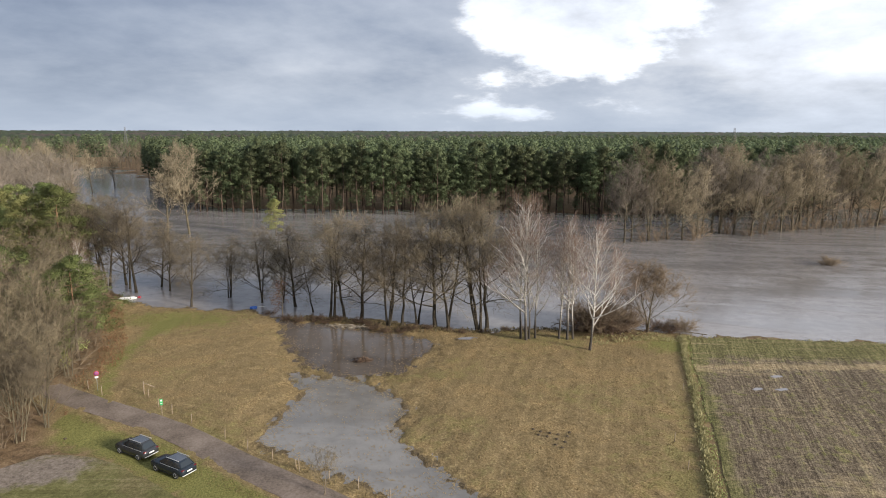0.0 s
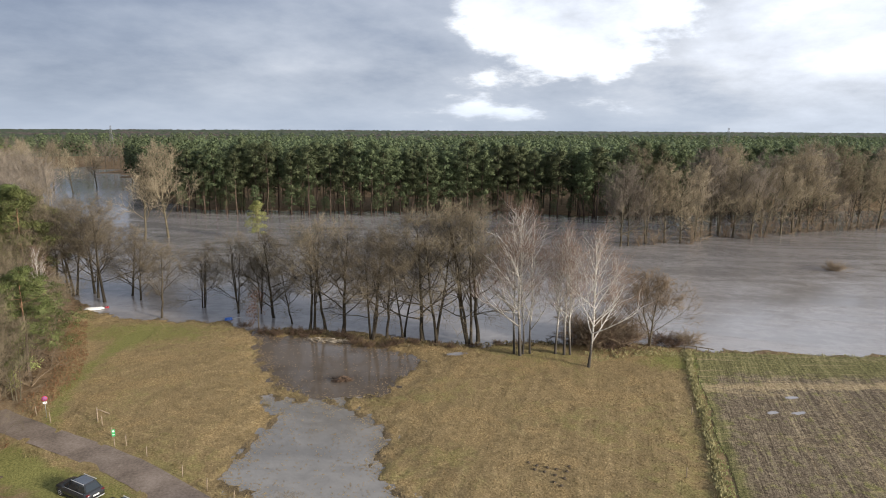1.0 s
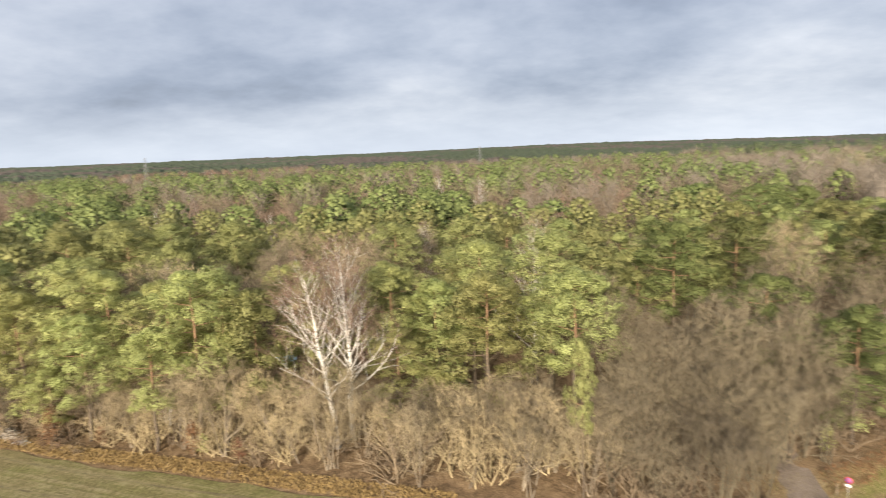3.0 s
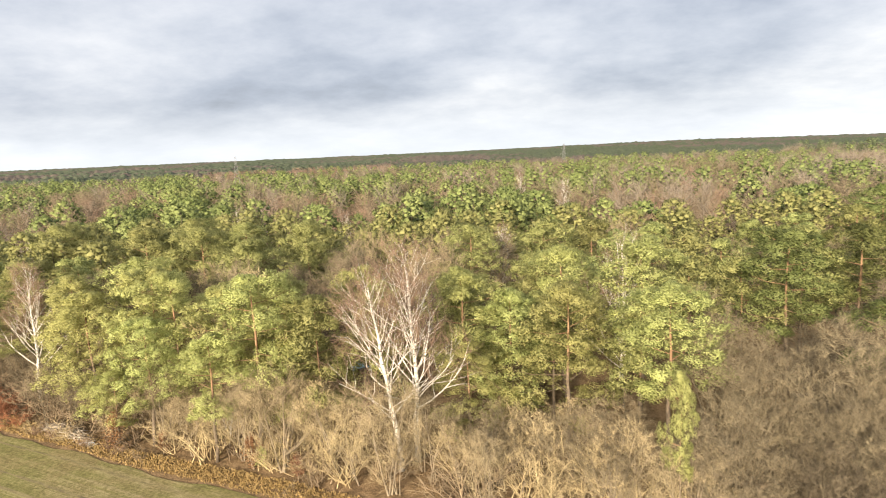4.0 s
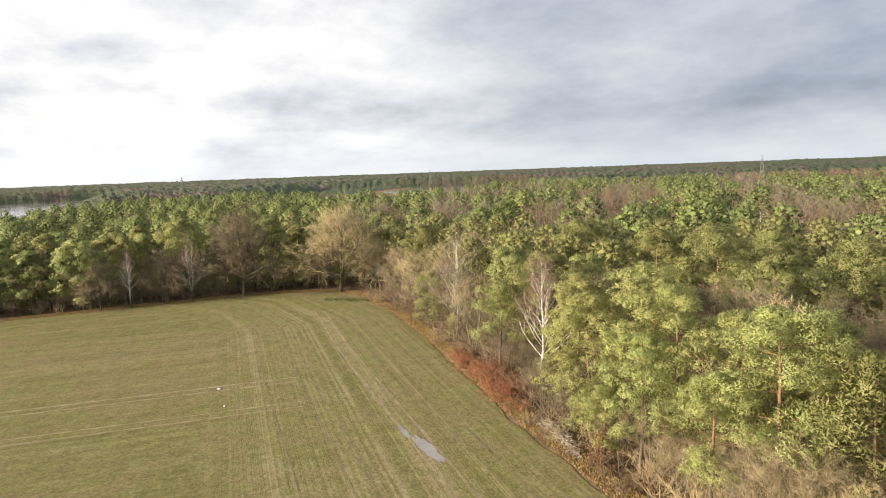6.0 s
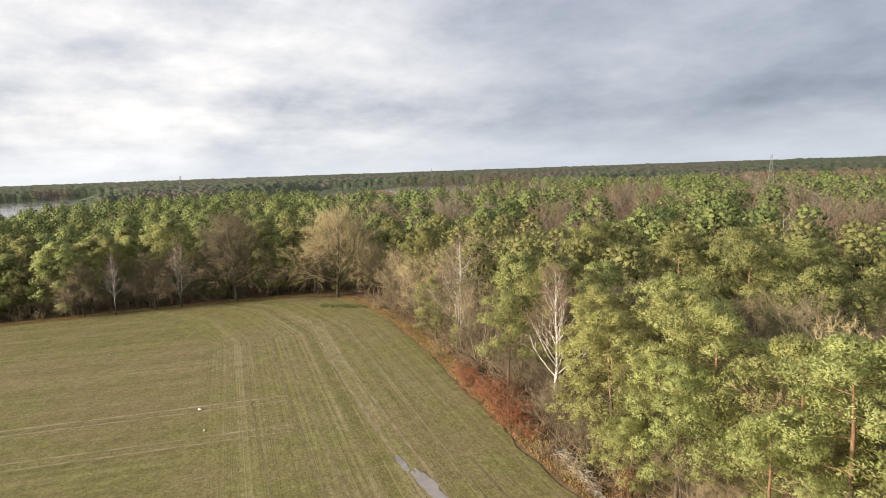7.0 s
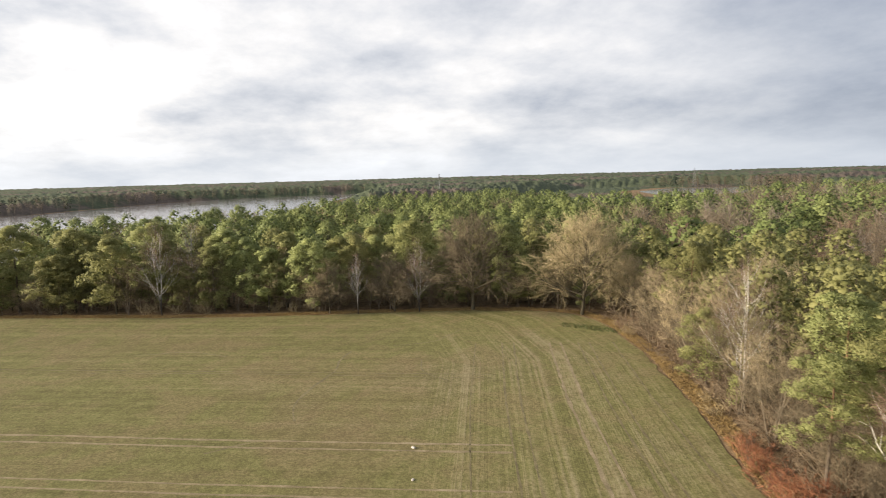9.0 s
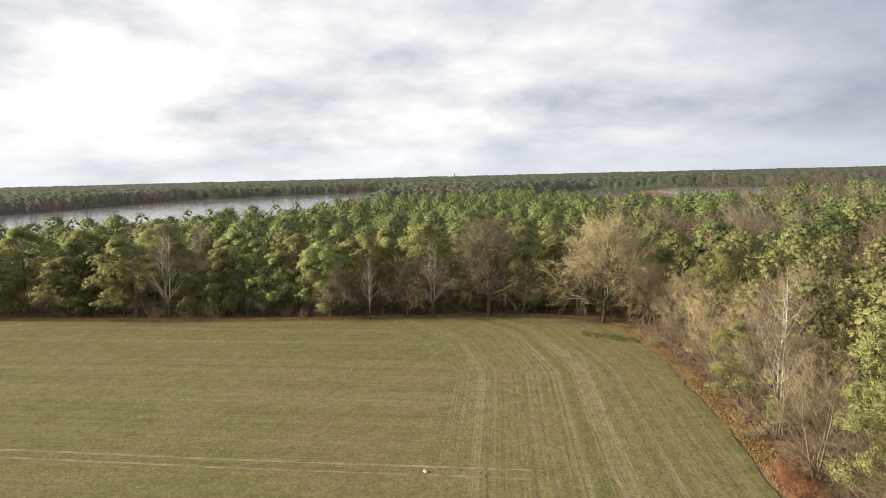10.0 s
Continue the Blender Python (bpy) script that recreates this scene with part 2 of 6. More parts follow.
def arable_material():
    m, n, b = fresh("stubble_soil", 0.95, 0.1)
    pos = n.add("NewGeometry").outputs["Position"]
    rows = n.noise(n.stretch(pos, 2.6, 0.13, 1, -17.5), 1.0, 6.0, 0.75, 0.2)
    big, mid, fine = n.noise(pos, 0.09, 4.0, 0.6, 0.8), n.noise(pos, 0.8, 5.0, 0.65), n.noise(pos, 7.0, 5.0, 0.7)
    grain = n.noise(pos, 3.2, 7.0, 0.8)
    f = n.math("ADD", n.math("MULTIPLY", rows, 0.25), n.math("ADD", n.math("MULTIPLY", grain, 0.45), n.math("MULTIPLY", fine, 0.30)))
    soil = n.ramp(f, (0.43, (0.050, 0.039, 0.028)), (0.5, (0.132, 0.104, 0.073)), (0.57, (0.275, 0.225, 0.158)))
    green = n.ramp(f, (0.43, (0.052, 0.054, 0.020)), (0.5, (0.125, 0.122, 0.046)), (0.57, (0.25, 0.225, 0.10)))
    straw = n.ramp(f, (0.43, (0.17, 0.125, 0.068)), (0.57, (0.47, 0.375, 0.23)))
    edge = n.named("headland")
    y = n.add("SeparateXYZ", pos).outputs[1]
    swath = n.noise(n.stretch(pos, 0.10, 1.1, 1, -3), 1.0, 5.0, 0.7, 0.4)
    wheel = n.noise(n.stretch(pos, 0.55, 0.012, 1, -19.5), 1.0, 2.0, 0.5)
    col = n.mix(n.step(n.math("ADD", n.math("MULTIPLY", rows, 0.4), n.math("MULTIPLY", mid, 0.6)), 0.51, 0.63), soil, green)
    drill = n.noise(n.stretch(pos, 1.5, 0.022, 1, -18), 1.0, 4.0, 0.65)
    col = n.mix(n.math("MULTIPLY", n.step(n.math("ADD", n.math("MULTIPLY", drill, 0.6), n.math("MULTIPLY", grain, 0.4)), 0.53, 0.62), 0.36), col, straw)
    col = n.mix(n.math("MULTIPLY", n.step(wheel, 0.56, 0.64), 0.7), col, n.ramp(f, (0.43, (0.045, 0.036, 0.027)), (0.57, (0.15, 0.12, 0.09))))
    col = n.mix(n.math("MULTIPLY", n.step(n.math("ADD", n.math("MULTIPLY", big, 0.65), n.math("MULTIPLY", swath, 0.35)), 0.55, 0.63), 0.55), col, straw)
    col = n.mix(n.math("MULTIPLY", n.step(n.math("ADD", edge, n.math("MULTIPLY", n.math("SUBTRACT", mid, 0.5), 1.2)), 0.3, 0.8), 0.85), col, green)
    col = n.mix(n.math("MULTIPLY", n.math("MULTIPLY", edge, n.step(swath, 0.52, 0.64)), 0.4), col, straw)
    band = n.math("ABSOLUTE", n.math("ADD", n.math("SUBTRACT", y, 81.2), n.math("MULTIPLY", n.math("SUBTRACT", mid, 0.5), 5.0)))
    col = n.mix(n.math("MULTIPLY", n.step(band, 1.5, 0.4), 0.7), col, straw)
    n.set(b.inputs["Base Color"], col)
    bumped(n, b, n.math("ADD", rows, n.math("MULTIPLY", fine, 0.6)), 0.16)
    return m


def pine_bark():
    m, n, b = fresh("scots_pine_bark", 0.9, 0.2)
    pos = n.add("TexCoord").outputs["Object"]
    plates = n.noise(n.stretch(pos, 3, 3, 0.8), 2.0, 5.0, 0.7)
    z = n.add("SeparateXYZ", pos).outputs[2]
    grey = n.ramp(plates, (0.35, (0.045, 0.036, 0.028)), (0.65, (0.17, 0.135, 0.10)))
    orange = n.ramp(plates, (0.35, (0.11, 0.066, 0.040)), (0.65, (0.27, 0.165, 0.10)))
    n.set(b.inputs["Base Color"], n.mix(n.step(n.math("ADD", z, n.math("MULTIPLY", plates, 4.0)), 9.0, 15.0), grey, orange))
    bumped(n, b, plates, 0.04)
    return m


def birch_material(name, white, grey, dark_to):
    m, n, b = fresh(name, 0.7, 0.3)
    pos = n.add("TexCoord").outputs["Object"]
    bands = n.noise(n.stretch(pos, 1.2, 1.2, 5.0), 1.6, 5.0, 0.7)
    z = n.add("SeparateXYZ", pos).outputs[2]
    foot = n.step(n.math("ADD", z, n.math("MULTIPLY", bands, 5.0)), dark_to, dark_to - 4.0)
    f = n.math("MAXIMUM", n.step(bands, 0.53, 0.62), foot)
    n.set(b.inputs["Base Color"], n.mix(f, n.mix(bands, white, grey), (0.05, 0.043, 0.036)))
    return m


GROUND, CROP, ARABLE = ground_material(), crop_material(), arable_material()
# brown body colour also stands in for the bank trees' reflection
POND = water_material("still_brown_flood_water", (0.105, 0.086, 0.070), 0.006)
SHALLOW = water_material("shallow_grey_flood_water", (0.200, 0.190, 0.178), 0.006)
RIVER = water_material("muddy_river_water", (0.218, 0.203, 0.200), 0.034, 0.5)
BARK = grainy("grey_brown_bark", (0.085, 0.068, 0.050), (0.17, 0.138, 0.10), (0.27, 0.225, 0.165), 0.8, 9.0, vary=0.2)
MOSSY = grainy("mossy_bark", (0.040, 0.034, 0.024), (0.090, 0.076, 0.050), (0.16, 0.135, 0.090), 0.5, 8.0, vary=0.2)
TWIG = grainy("brown_twig", (0.105, 0.076, 0.050), (0.175, 0.132, 0.088), (0.26, 0.20, 0.135), 0.3, 3.0, bump=0, vary=0.25)
PALE_TWIG = grainy("pale_tan_twig", (0.22, 0.172, 0.098), (0.345, 0.275, 0.160), (0.47, 0.38, 0.23), 0.3, 3.0, bump=0, vary=0.15)
RED_TWIG = grainy("red_brown_twig", (0.105, 0.066, 0.048), (0.18, 0.118, 0.086), (0.27, 0.19, 0.14), 0.3, 3.0, bump=0, vary=0.2)
RUST = grainy("rust_brown_twig", (0.15, 0.060, 0.030), (0.26, 0.112, 0.060), (0.38, 0.19, 0.11), 0.6, 3.0, bump=0, vary=0.15)
BIRCH = birch_material("white_birch_bark", (0.70, 0.67, 0.62), (0.46, 0.43, 0.38), 6.0)
OLD_BIRCH = birch_material("dark_footed_birch_bark", (0.64, 0.61, 0.57), (0.42, 0.39, 0.35), 8.4)
# brown twig colour darkened to stand for cloud shade
SHADED_TWIG = grainy("shaded_brown_twig", (0.070, 0.055, 0.037), (0.128, 0.102, 0.070), (0.20, 0.16, 0.112), 0.3, 3.0, bump=0, vary=0.2)
PINE_BARK = pine_bark()
# one kind of pine in sunlit to cloud-shaded tones, chosen by place
NEEDLE_LIT = leafy("sunlit_yellow_green_needles", (0.23, 0.25, 0.088), (0.56, 0.565, 0.24), 0.48, 0.12)
NEEDLE_SHADED = leafy("cloud_shaded_green_needles", (0.076, 0.102, 0.032), (0.24, 0.27, 0.10), 0.3)
NEEDLE_HAZY = leafy("hazy_blue_green_needles", (0.040, 0.058, 0.030), (0.125, 0.155, 0.075), 0.25, 0.25)
DRY_LEAF = leafy("dry_brown_leaves", (0.15, 0.080, 0.040), (0.30, 0.175, 0.090), 0.3)
GRASS = leafy("dry_straw_grass", (0.12, 0.092, 0.042), (0.285, 0.22, 0.11), 0.2, 0.1)
GOLD = leafy("golden_verge_grass", (0.205, 0.152, 0.062), (0.42, 0.318, 0.130), 0.25, 0.1)
SEDGE = leafy("green_sedge", (0.17, 0.155, 0.065), (0.44, 0.395, 0.22), 0.25, 0.1)
NEEDLE_DEEP = leafy("deep_green_pine_needles", (0.105, 0.130, 0.045), (0.30, 0.325, 0.125), 0.34, 0.22)
DARK_TUFT = leafy("dark_green_blade", (0.050, 0.060, 0.022), (0.13, 0.135, 0.05), 0.2, 0.1)
# needle colour darkened to imitate cloud shade on the forest across the river
NEEDLE_FRONT = leafy("cloud_shaded_forest_needles", (0.047, 0.064, 0.033), (0.185, 0.215, 0.108), 0.3, 0.28)
RUST_TWIG = grainy("dull_rust_twig", (0.060, 0.040, 0.028), (0.105, 0.070, 0.048), (0.17, 0.115, 0.078), 0.6, 3.0, bump=0, vary=0.15)
# reddish pine bark darkened in colour for the shade inside the forest front
FRONT_BARK = grainy("shaded_red_brown_pine_bark", (0.030, 0.022, 0.017), (0.065, 0.045, 0.034), (0.12, 0.082, 0.060), 0.5, 6.0, vary=0.3)
DARK_BARK = grainy("dark_alder_bark", (0.024, 0.020, 0.015), (0.055, 0.045, 0.032), (0.105, 0.088, 0.060), 0.5, 8.0, vary=0.25)
POPLAR_TWIG = grainy("grey_tan_poplar_twig", (0.15, 0.125, 0.085), (0.25, 0.208, 0.14), (0.36, 0.30, 0.21), 0.3, 3.0, bump=0, vary=0.2)
OAK_TWIG = grainy("olive_tan_oak_twig", (0.20, 0.162, 0.092), (0.33, 0.27, 0.155), (0.46, 0.38, 0.23), 0.3, 3.0, bump=0, vary=0.15)
NEEDLE_WOOD = leafy("fresh_green_pine_needles", (0.170, 0.190, 0.068), (0.43, 0.44, 0.185), 0.42, 0.2)
# twig colour lowered to suit the cloud-shaded hazels
OLIVE_TWIG = grainy("olive_brown_twig", (0.098, 0.079, 0.050), (0.166, 0.135, 0.087), (0.25, 0.206, 0.134), 0.3, 3.0, bump=0, vary=0.2)
SAND_TWIG = grainy("sandy_brown_twig", (0.165, 0.130, 0.078), (0.265, 0.212, 0.132), (0.37, 0.30, 0.19), 0.3, 3.0, bump=0, vary=0.2)
GREY_TWIG = grainy("grey_brown_twig", (0.095, 0.078, 0.062), (0.160, 0.134, 0.108), (0.24, 0.205, 0.165), 0.3, 3.0, bump=0, vary=0.2)
ALDER_TWIG = grainy("olive_grey_alder_twig", (0.080, 0.064, 0.042), (0.148, 0.120, 0.080), (0.235, 0.192, 0.132), 0.3, 3.0, bump=0, vary=0.25)


# ---- building blocks ----
from mathutils.geometry import delaunay_2d_cdt


def tri_mesh(name, verts, tris, mats=(), which=None):
    """A mesh of triangles from arrays."""
    verts, tris = np.asarray(verts, np.float32).reshape(-1, 3), np.asarray(tris, np.int32).reshape(-1, 3)
    me = bpy.data.meshes.new(name)
    me.vertices.add(len(verts))
    me.vertices.foreach_set("co", verts.ravel())
    me.loops.add(tris.size)
    me.loops.foreach_set("vertex_index", tris.ravel())
    me.polygons.add(len(tris))
    me.polygons.foreach_set("loop_start", np.arange(0, tris.size, 3, dtype=np.int32))
    for m in mats:
        me.materials.append(m)
    if which is not None:
        me.polygons.foreach_set("material_index", np.asarray(which, np.int32))
    me.update()
    me.validate()
    return me


class Heap:
    """Gathers tubes, spikes and blades into one mesh."""

    def __init__(self):
        self.v, self.f, self.n, self.count = [], [], [], 0

    def put(self, verts, tris, normals=None):
        verts = np.asarray(verts, float).reshape(-1, 3)
        self.v.append(verts)
        self.n.append(np.zeros_like(verts) if normals is None else np.asarray(normals, float).reshape(-1, 3))
        self.f.append(np.asarray(tris, int).reshape(-1, 3) + self.count)
        self.count += len(verts)

    def tube(self, pts, radii, sides=6, cap=True):
        pts = [Vector(p) for p in pts]
        rings = []
        for i, p in enumerate(pts):
            d = (pts[min(i + 1, len(pts) - 1)] - pts[max(i - 1, 0)]).normalized()
            a = d.orthogonal().normalized() if abs(d.z) > 0.95 else d.cross(Vector((0, 0, 1))).normalized()
            if abs(d.z) > 0.95:
                a = Vector((1, 0, 0)) - d * d.x
                a.normalize()
            b = d.cross(a)
            rings.append([p + (a * math.cos(k * math.tau / sides) + b * math.sin(k * math.tau / sides)) * radii[i] for k in range(sides)])
        verts = [v for r in rings for v in r]
        tris = []
        for i in range(len(pts) - 1):
            for k in range(sides):
                a, b = i * sides + k, i * sides + (k + 1) % sides
                tris += [(a, b, b + sides), (a, b + sides, a + sides)]
        if cap:
            for base, turn in ((0, -1), ((len(pts) - 1) * sides, 1)):
                for k in range(1, sides - 1):
                    tris.append((base, base + k, base + k + 1) if turn > 0 else (base, base + k + 1, base + k))
        self.put(verts, tris)

    def spikes(self, p, d, length, r):
        """Thin three-sided pyramids: arrays of feet, ways, lengths and radii."""
        p, d = np.asarray(p, float).reshape(-1, 3), np.asarray(d, float).reshape(-1, 3)
        d = d / np.linalg.norm(d, axis=1)[:, None]
        length, r = np.broadcast_to(length, len(p))[:, None], np.broadcast_to(r, len(p))[:, None]
        a = np.cross(d, np.where(np.abs(d[:, 2:]) > 0.9, [[1.0, 0, 0]], [[0, 0, 1.0]]))
        a /= np.linalg.norm(a, axis=1)[:, None]
        b = np.cross(d, a)
        ring = [p + (a * math.cos(k * math.tau / 3) + b * math.sin(k * math.tau / 3)) * r for k in range(3)]
        verts = np.stack(ring + [p + d * length], 1).reshape(-1, 3)
        i = np.arange(len(p))[:, None, None] * 4
        self.put(verts, (i + np.array([[0, 1, 3], [1, 2, 3], [2, 0, 3]])).reshape(-1, 3))

    def kites(self, p, d, side, length, width, normals=None):
        """Leaf-like blades: feet, ways, side ways, lengths and widths; normals round off a clump of them."""
        p, d, side = (np.asarray(v, float).reshape(-1, 3) for v in (p, d, side))
        length, width = np.broadcast_to(length, len(p))[:, None], np.broadcast_to(width, len(p))[:, None]
        mid = p + d * length * 0.6
        verts = np.stack([p, mid - side * width / 2, p + d * length, mid + side * width / 2], 1).reshape(-1, 3)
        i = np.arange(len(p))[:, None, None] * 4
        self.put(verts, (i + np.array([[0, 1, 2], [0, 2, 3]])).reshape(-1, 3), None if normals is None else np.repeat(normals, 4, 0))

    def arrays(self):
        return np.concatenate(self.v), np.concatenate(self.f)

    def mesh(self, name, mat):
        return rounded(tri_mesh(name, *self.arrays(), [mat]), np.concatenate(self.n))


def rounded(me, normals):
    """Gives a mesh the soft normals of its clumps; zeros keep the face's own."""
    if np.any(normals):
        me.polygons.foreach_set("use_smooth", np.ones(len(me.polygons), bool))
        me.normals_split_custom_set_from_vertices(normals.astype(np.float32))
    return me


def unit(v):
    return v / np.maximum(np.linalg.norm(v, axis=-1, keepdims=True), 1e-9)


def part(name, data, parent, label=""):
    """A mesh as a part of a thing. data: a mesh, or (bmesh, material)."""
    if not isinstance(data, bpy.types.Mesh):
        bm, mat = data
        data = bpy.data.meshes.new(name)
        bm.to_mesh(data)
        bm.free()
        data.materials.append(mat)
    ob = new(name, data)
    ob.parent = parent
    return tagged(ob, label)


def thing(name, label, category, m=None, group="", kind=""):
    ob = new(name)
    ob.empty_display_size = 0.3
    ob.matrix_basis = m or Matrix()
    return tagged(ob, label, category, group, kind)


def inside(px, py, poly):
    """Distance to the edge of a polygon: positive inside."""
    px, py = np.asarray(px, float), np.asarray(py, float)
    near, odd = np.full(px.shape, 1e12), np.zeros(px.shape, bool)
    for (ax, ay), (bx, by) in zip(poly, poly[1:] + poly[:1]):
        dx, dy = bx - ax, by - ay
        f = np.clip(((px - ax) * dx + (py - ay) * dy) / (dx * dx + dy * dy), 0, 1)
        near = np.minimum(near, (px - ax - f * dx) ** 2 + (py - ay - f * dy) ** 2)
        crosses = (ay > py) != (by > py)
        odd ^= crosses & (px < ax + (py - ay) / (by - ay if by != ay else 1e-9) * dx)
    return np.where(odd, 1, -1) * np.sqrt(near)


def wavy(x, y, size, seed=0):
    """A cheap smooth unevenness from -1 to 1, for arrays."""
    rng, out = np.random.RandomState(seed), 0
    for _ in range(5):
        a, k, s = rng.uniform(0, math.tau), math.tau / size * rng.uniform(0.6, 1.8), rng.uniform(0, math.tau)
        out = out + np.sin((x * math.cos(a) + y * math.sin(a)) * k + s)
    return out / 3.2


# ---- plan: water, fields, woods ----
RIVER_EDGE = [(-60, 117), (-64, 121), (-85, 150), (-120, 200), (-180, 290), (-236, 347), (-330, 440), (-280, 520), (-171, 378), (-120, 284), (-90, 255),
              (-72, 252), (-39, 250), (25, 251), (61, 240), (100, 246), (180, 262), (420, 295), (420, 70), (150, 86), (67, 92.8), (45, 95.3), (37, 97),
              (30, 98.5), (13, 99), (5, 97.5), (-2, 101), (-8, 103), (-16, 105), (-22, 106), (-27, 104.5), (-30, 106), (-34.5, 110), (-38, 108.5), (-46, 111.5), (-52, 111)]
POND_EDGE = [(-27.5, 104), (-24.7, 96.6), (-21.3, 87.5), (-18.1, 82), (-13.5, 78.6), (-10.4, 77.6), (-5.5, 80.1), (-3.8, 84.3), (-1.6, 91.4), (-7.4, 96.2), (-15, 99.5), (-22, 101)]
FLOOD_EDGE = [(-20, 79), (-16.6, 74.4), (-17.7, 66.5), (-18.9, 60.6), (-15, 57.6), (-8, 53.4), (0, 48.8), (5, 46), (3.4, 50), (1.9, 52.8), (-1.2, 56.8), (-4.9, 62.6), (-4.5, 70.3), (-8.6, 76), (-13, 77.5)]
CROP_EDGE = [(-40, -177), (-72, -149), (-90, -135), (-108.5, -123.5), (-129, -109), (-141, -98), (-145, -90), (-144, -83), (-141, -76.5), (-131, -60), (-117, -42),
             (-101.5, -23.6), (-90, -10.5), (-83, -1), (-77, 6.5), (-70, 17), (-62, 27.7), (-53, 41), (-45, 51), (-38.5, 57.2), (-34, 57.2), (-28, 54), (-21, 49), (-8, 39.5), (10, 28),
             (40, 10), (60, -40), (60, -177)]
ARABLE_EDGE = [(24.8, 50.3), (27.2, 58.4), (31, 72), (34.3, 83.5), (37.5, 93.6), (45, 93), (67, 91), (150, 84), (150, 20), (40, 20), (16, 30), (21, 40)]
MEADOW_EDGE = [(-46, 72), (-46.5, 82), (-50.5, 92), (-54, 98), (-58, 107), (-61, 116), (-50, 116), (-30, 112), (0, 108), (40, 102), (38, 93), (31, 72), (24, 50),
               (16, 30), (40, 12), (10, 28), (-8, 39.5), (-21, 49), (-34, 57.5), (-41, 60), (-43, 66)]
LAKE_EDGE = [(160, -300), (20, -300), (-90, -310), (-180, -380), (-270, -540), (-430, -820), (-560, -1000), (-640, -1130), (-440, -1120), (-284, -1086), (-167, -952), (-77, -831), (150, -700)]
MERE_EDGE = [(-690, -470), (-806, -600), (-960, -660), (-1010, -560), (-938, -480), (-800, -420)]

WET_MEADOWS = [(-400, -330), (-560, -240), (-1000, -400), (-1100, -640), (-900, -780), (-560, -580)]


def water_depth(x, y):
    """How far inside river, pond or flood a place lies, in metres (negative on land)."""
    d = np.maximum(inside(x, y, RIVER_EDGE), np.maximum(inside(x, y, POND_EDGE), inside(x, y, FLOOD_EDGE)))
    return d + 0.9 * wavy(x, y, 9, 3) + 0.5 * wavy(x, y, 3.2, 4) + 0.3 * wavy(x, y, 1.6, 7)


def land_height(x, y):
    x, y = np.asarray(x, float), np.asarray(y, float)
    d = water_depth(x, y)
    calm = np.clip(np.maximum(inside(x, y, CROP_EDGE), inside(x, y, ARABLE_EDGE)) / 2 + 1.2, 0, 1)
    z = 0.40 - 0.40 * np.clip(1 + d / 5.0, 0, 1) - np.clip(d, 0, 12) * 0.10
    pool = np.maximum(inside(x, y, POND_EDGE), inside(x, y, FLOOD_EDGE))
    shoal = np.clip(1 - np.abs(pool + 0.4) / 2.6, 0, 1)
    z = z + shoal * (0.12 * wavy(x, y, 1.7, 12) + 0.08 * wavy(x, y, 4.0, 13)) + 0.05 * np.clip(1 - np.abs(d) / 1.5, 0, 1) * wavy(x, y, 1.4, 14)
    ripple = 0.07 * wavy(x, y, 9, 5) + 0.04 * wavy(x, y, 3.1, 6)
    return z + ripple * (1 - calm) * np.clip(-d / 4, 0, 1)


def ground_at(x, y):
    return float(land_height(np.array([x]), np.array([y]))[0])


def axis(a, b, step, far):
    inner = list(np.arange(a, b + step / 2, step))
    out, s, v = [], step, b
    while v < far:
        s *= 1.13
        v += s
        out.append(v)
    low, s, v = [], step, a
    while v > -far:
        s *= 1.13
        v -= s
        low.append(v)
    return np.array(low[::-1] + inner + out)


def grid_mesh(name, xs, ys, height, mat):
    gx, gy = np.meshgrid(xs, ys)
    verts = np.stack([gx, gy, height(gx, gy)], -1).reshape(-1, 3)
    w, h = len(xs), len(ys)
    i = (np.arange(h - 1)[:, None] * w + np.arange(w - 1)).ravel()
    tris = np.concatenate([np.stack([i, i + 1, i + w + 1], 1), np.stack([i, i + w + 1, i + w], 1)])
    return tri_mesh(name, verts, tris, [mat]), gx.ravel(), gy.ravel()


def give(me, name, values):
    me.attributes.new(name, "FLOAT", "POINT").data.foreach_set("value", np.asarray(values, np.float32))


def smooth(me):
    me.polygons.foreach_set("use_smooth", np.ones(len(me.polygons), bool))


def green_path(x, y):
    """The mossy way that runs from the lane down to the shore, and the grass round the parked cars."""
    run = np.clip(1.1 - np.abs(x + 40.5 + 0.17 * (y - 74) + 2.2 * np.sin((y - 70) / 9)) / 2.6, 0, 1) * (y > 68) * (y < 106)
    park = np.clip(1.2 - np.hypot((x + 29) * 0.55 + (y - 56) * 0.28, (x + 29) * -0.22 + (y - 56) * 0.42) / 2.9, 0, 1)
    side = np.clip(1.25 - np.abs(y - 47.5 + 0.64 * (x + 14)) / 3.2, 0, 1) * (x > -42) * (x < 4)
    return np.maximum(np.maximum(0.62 * run, park), 0.8 * side)


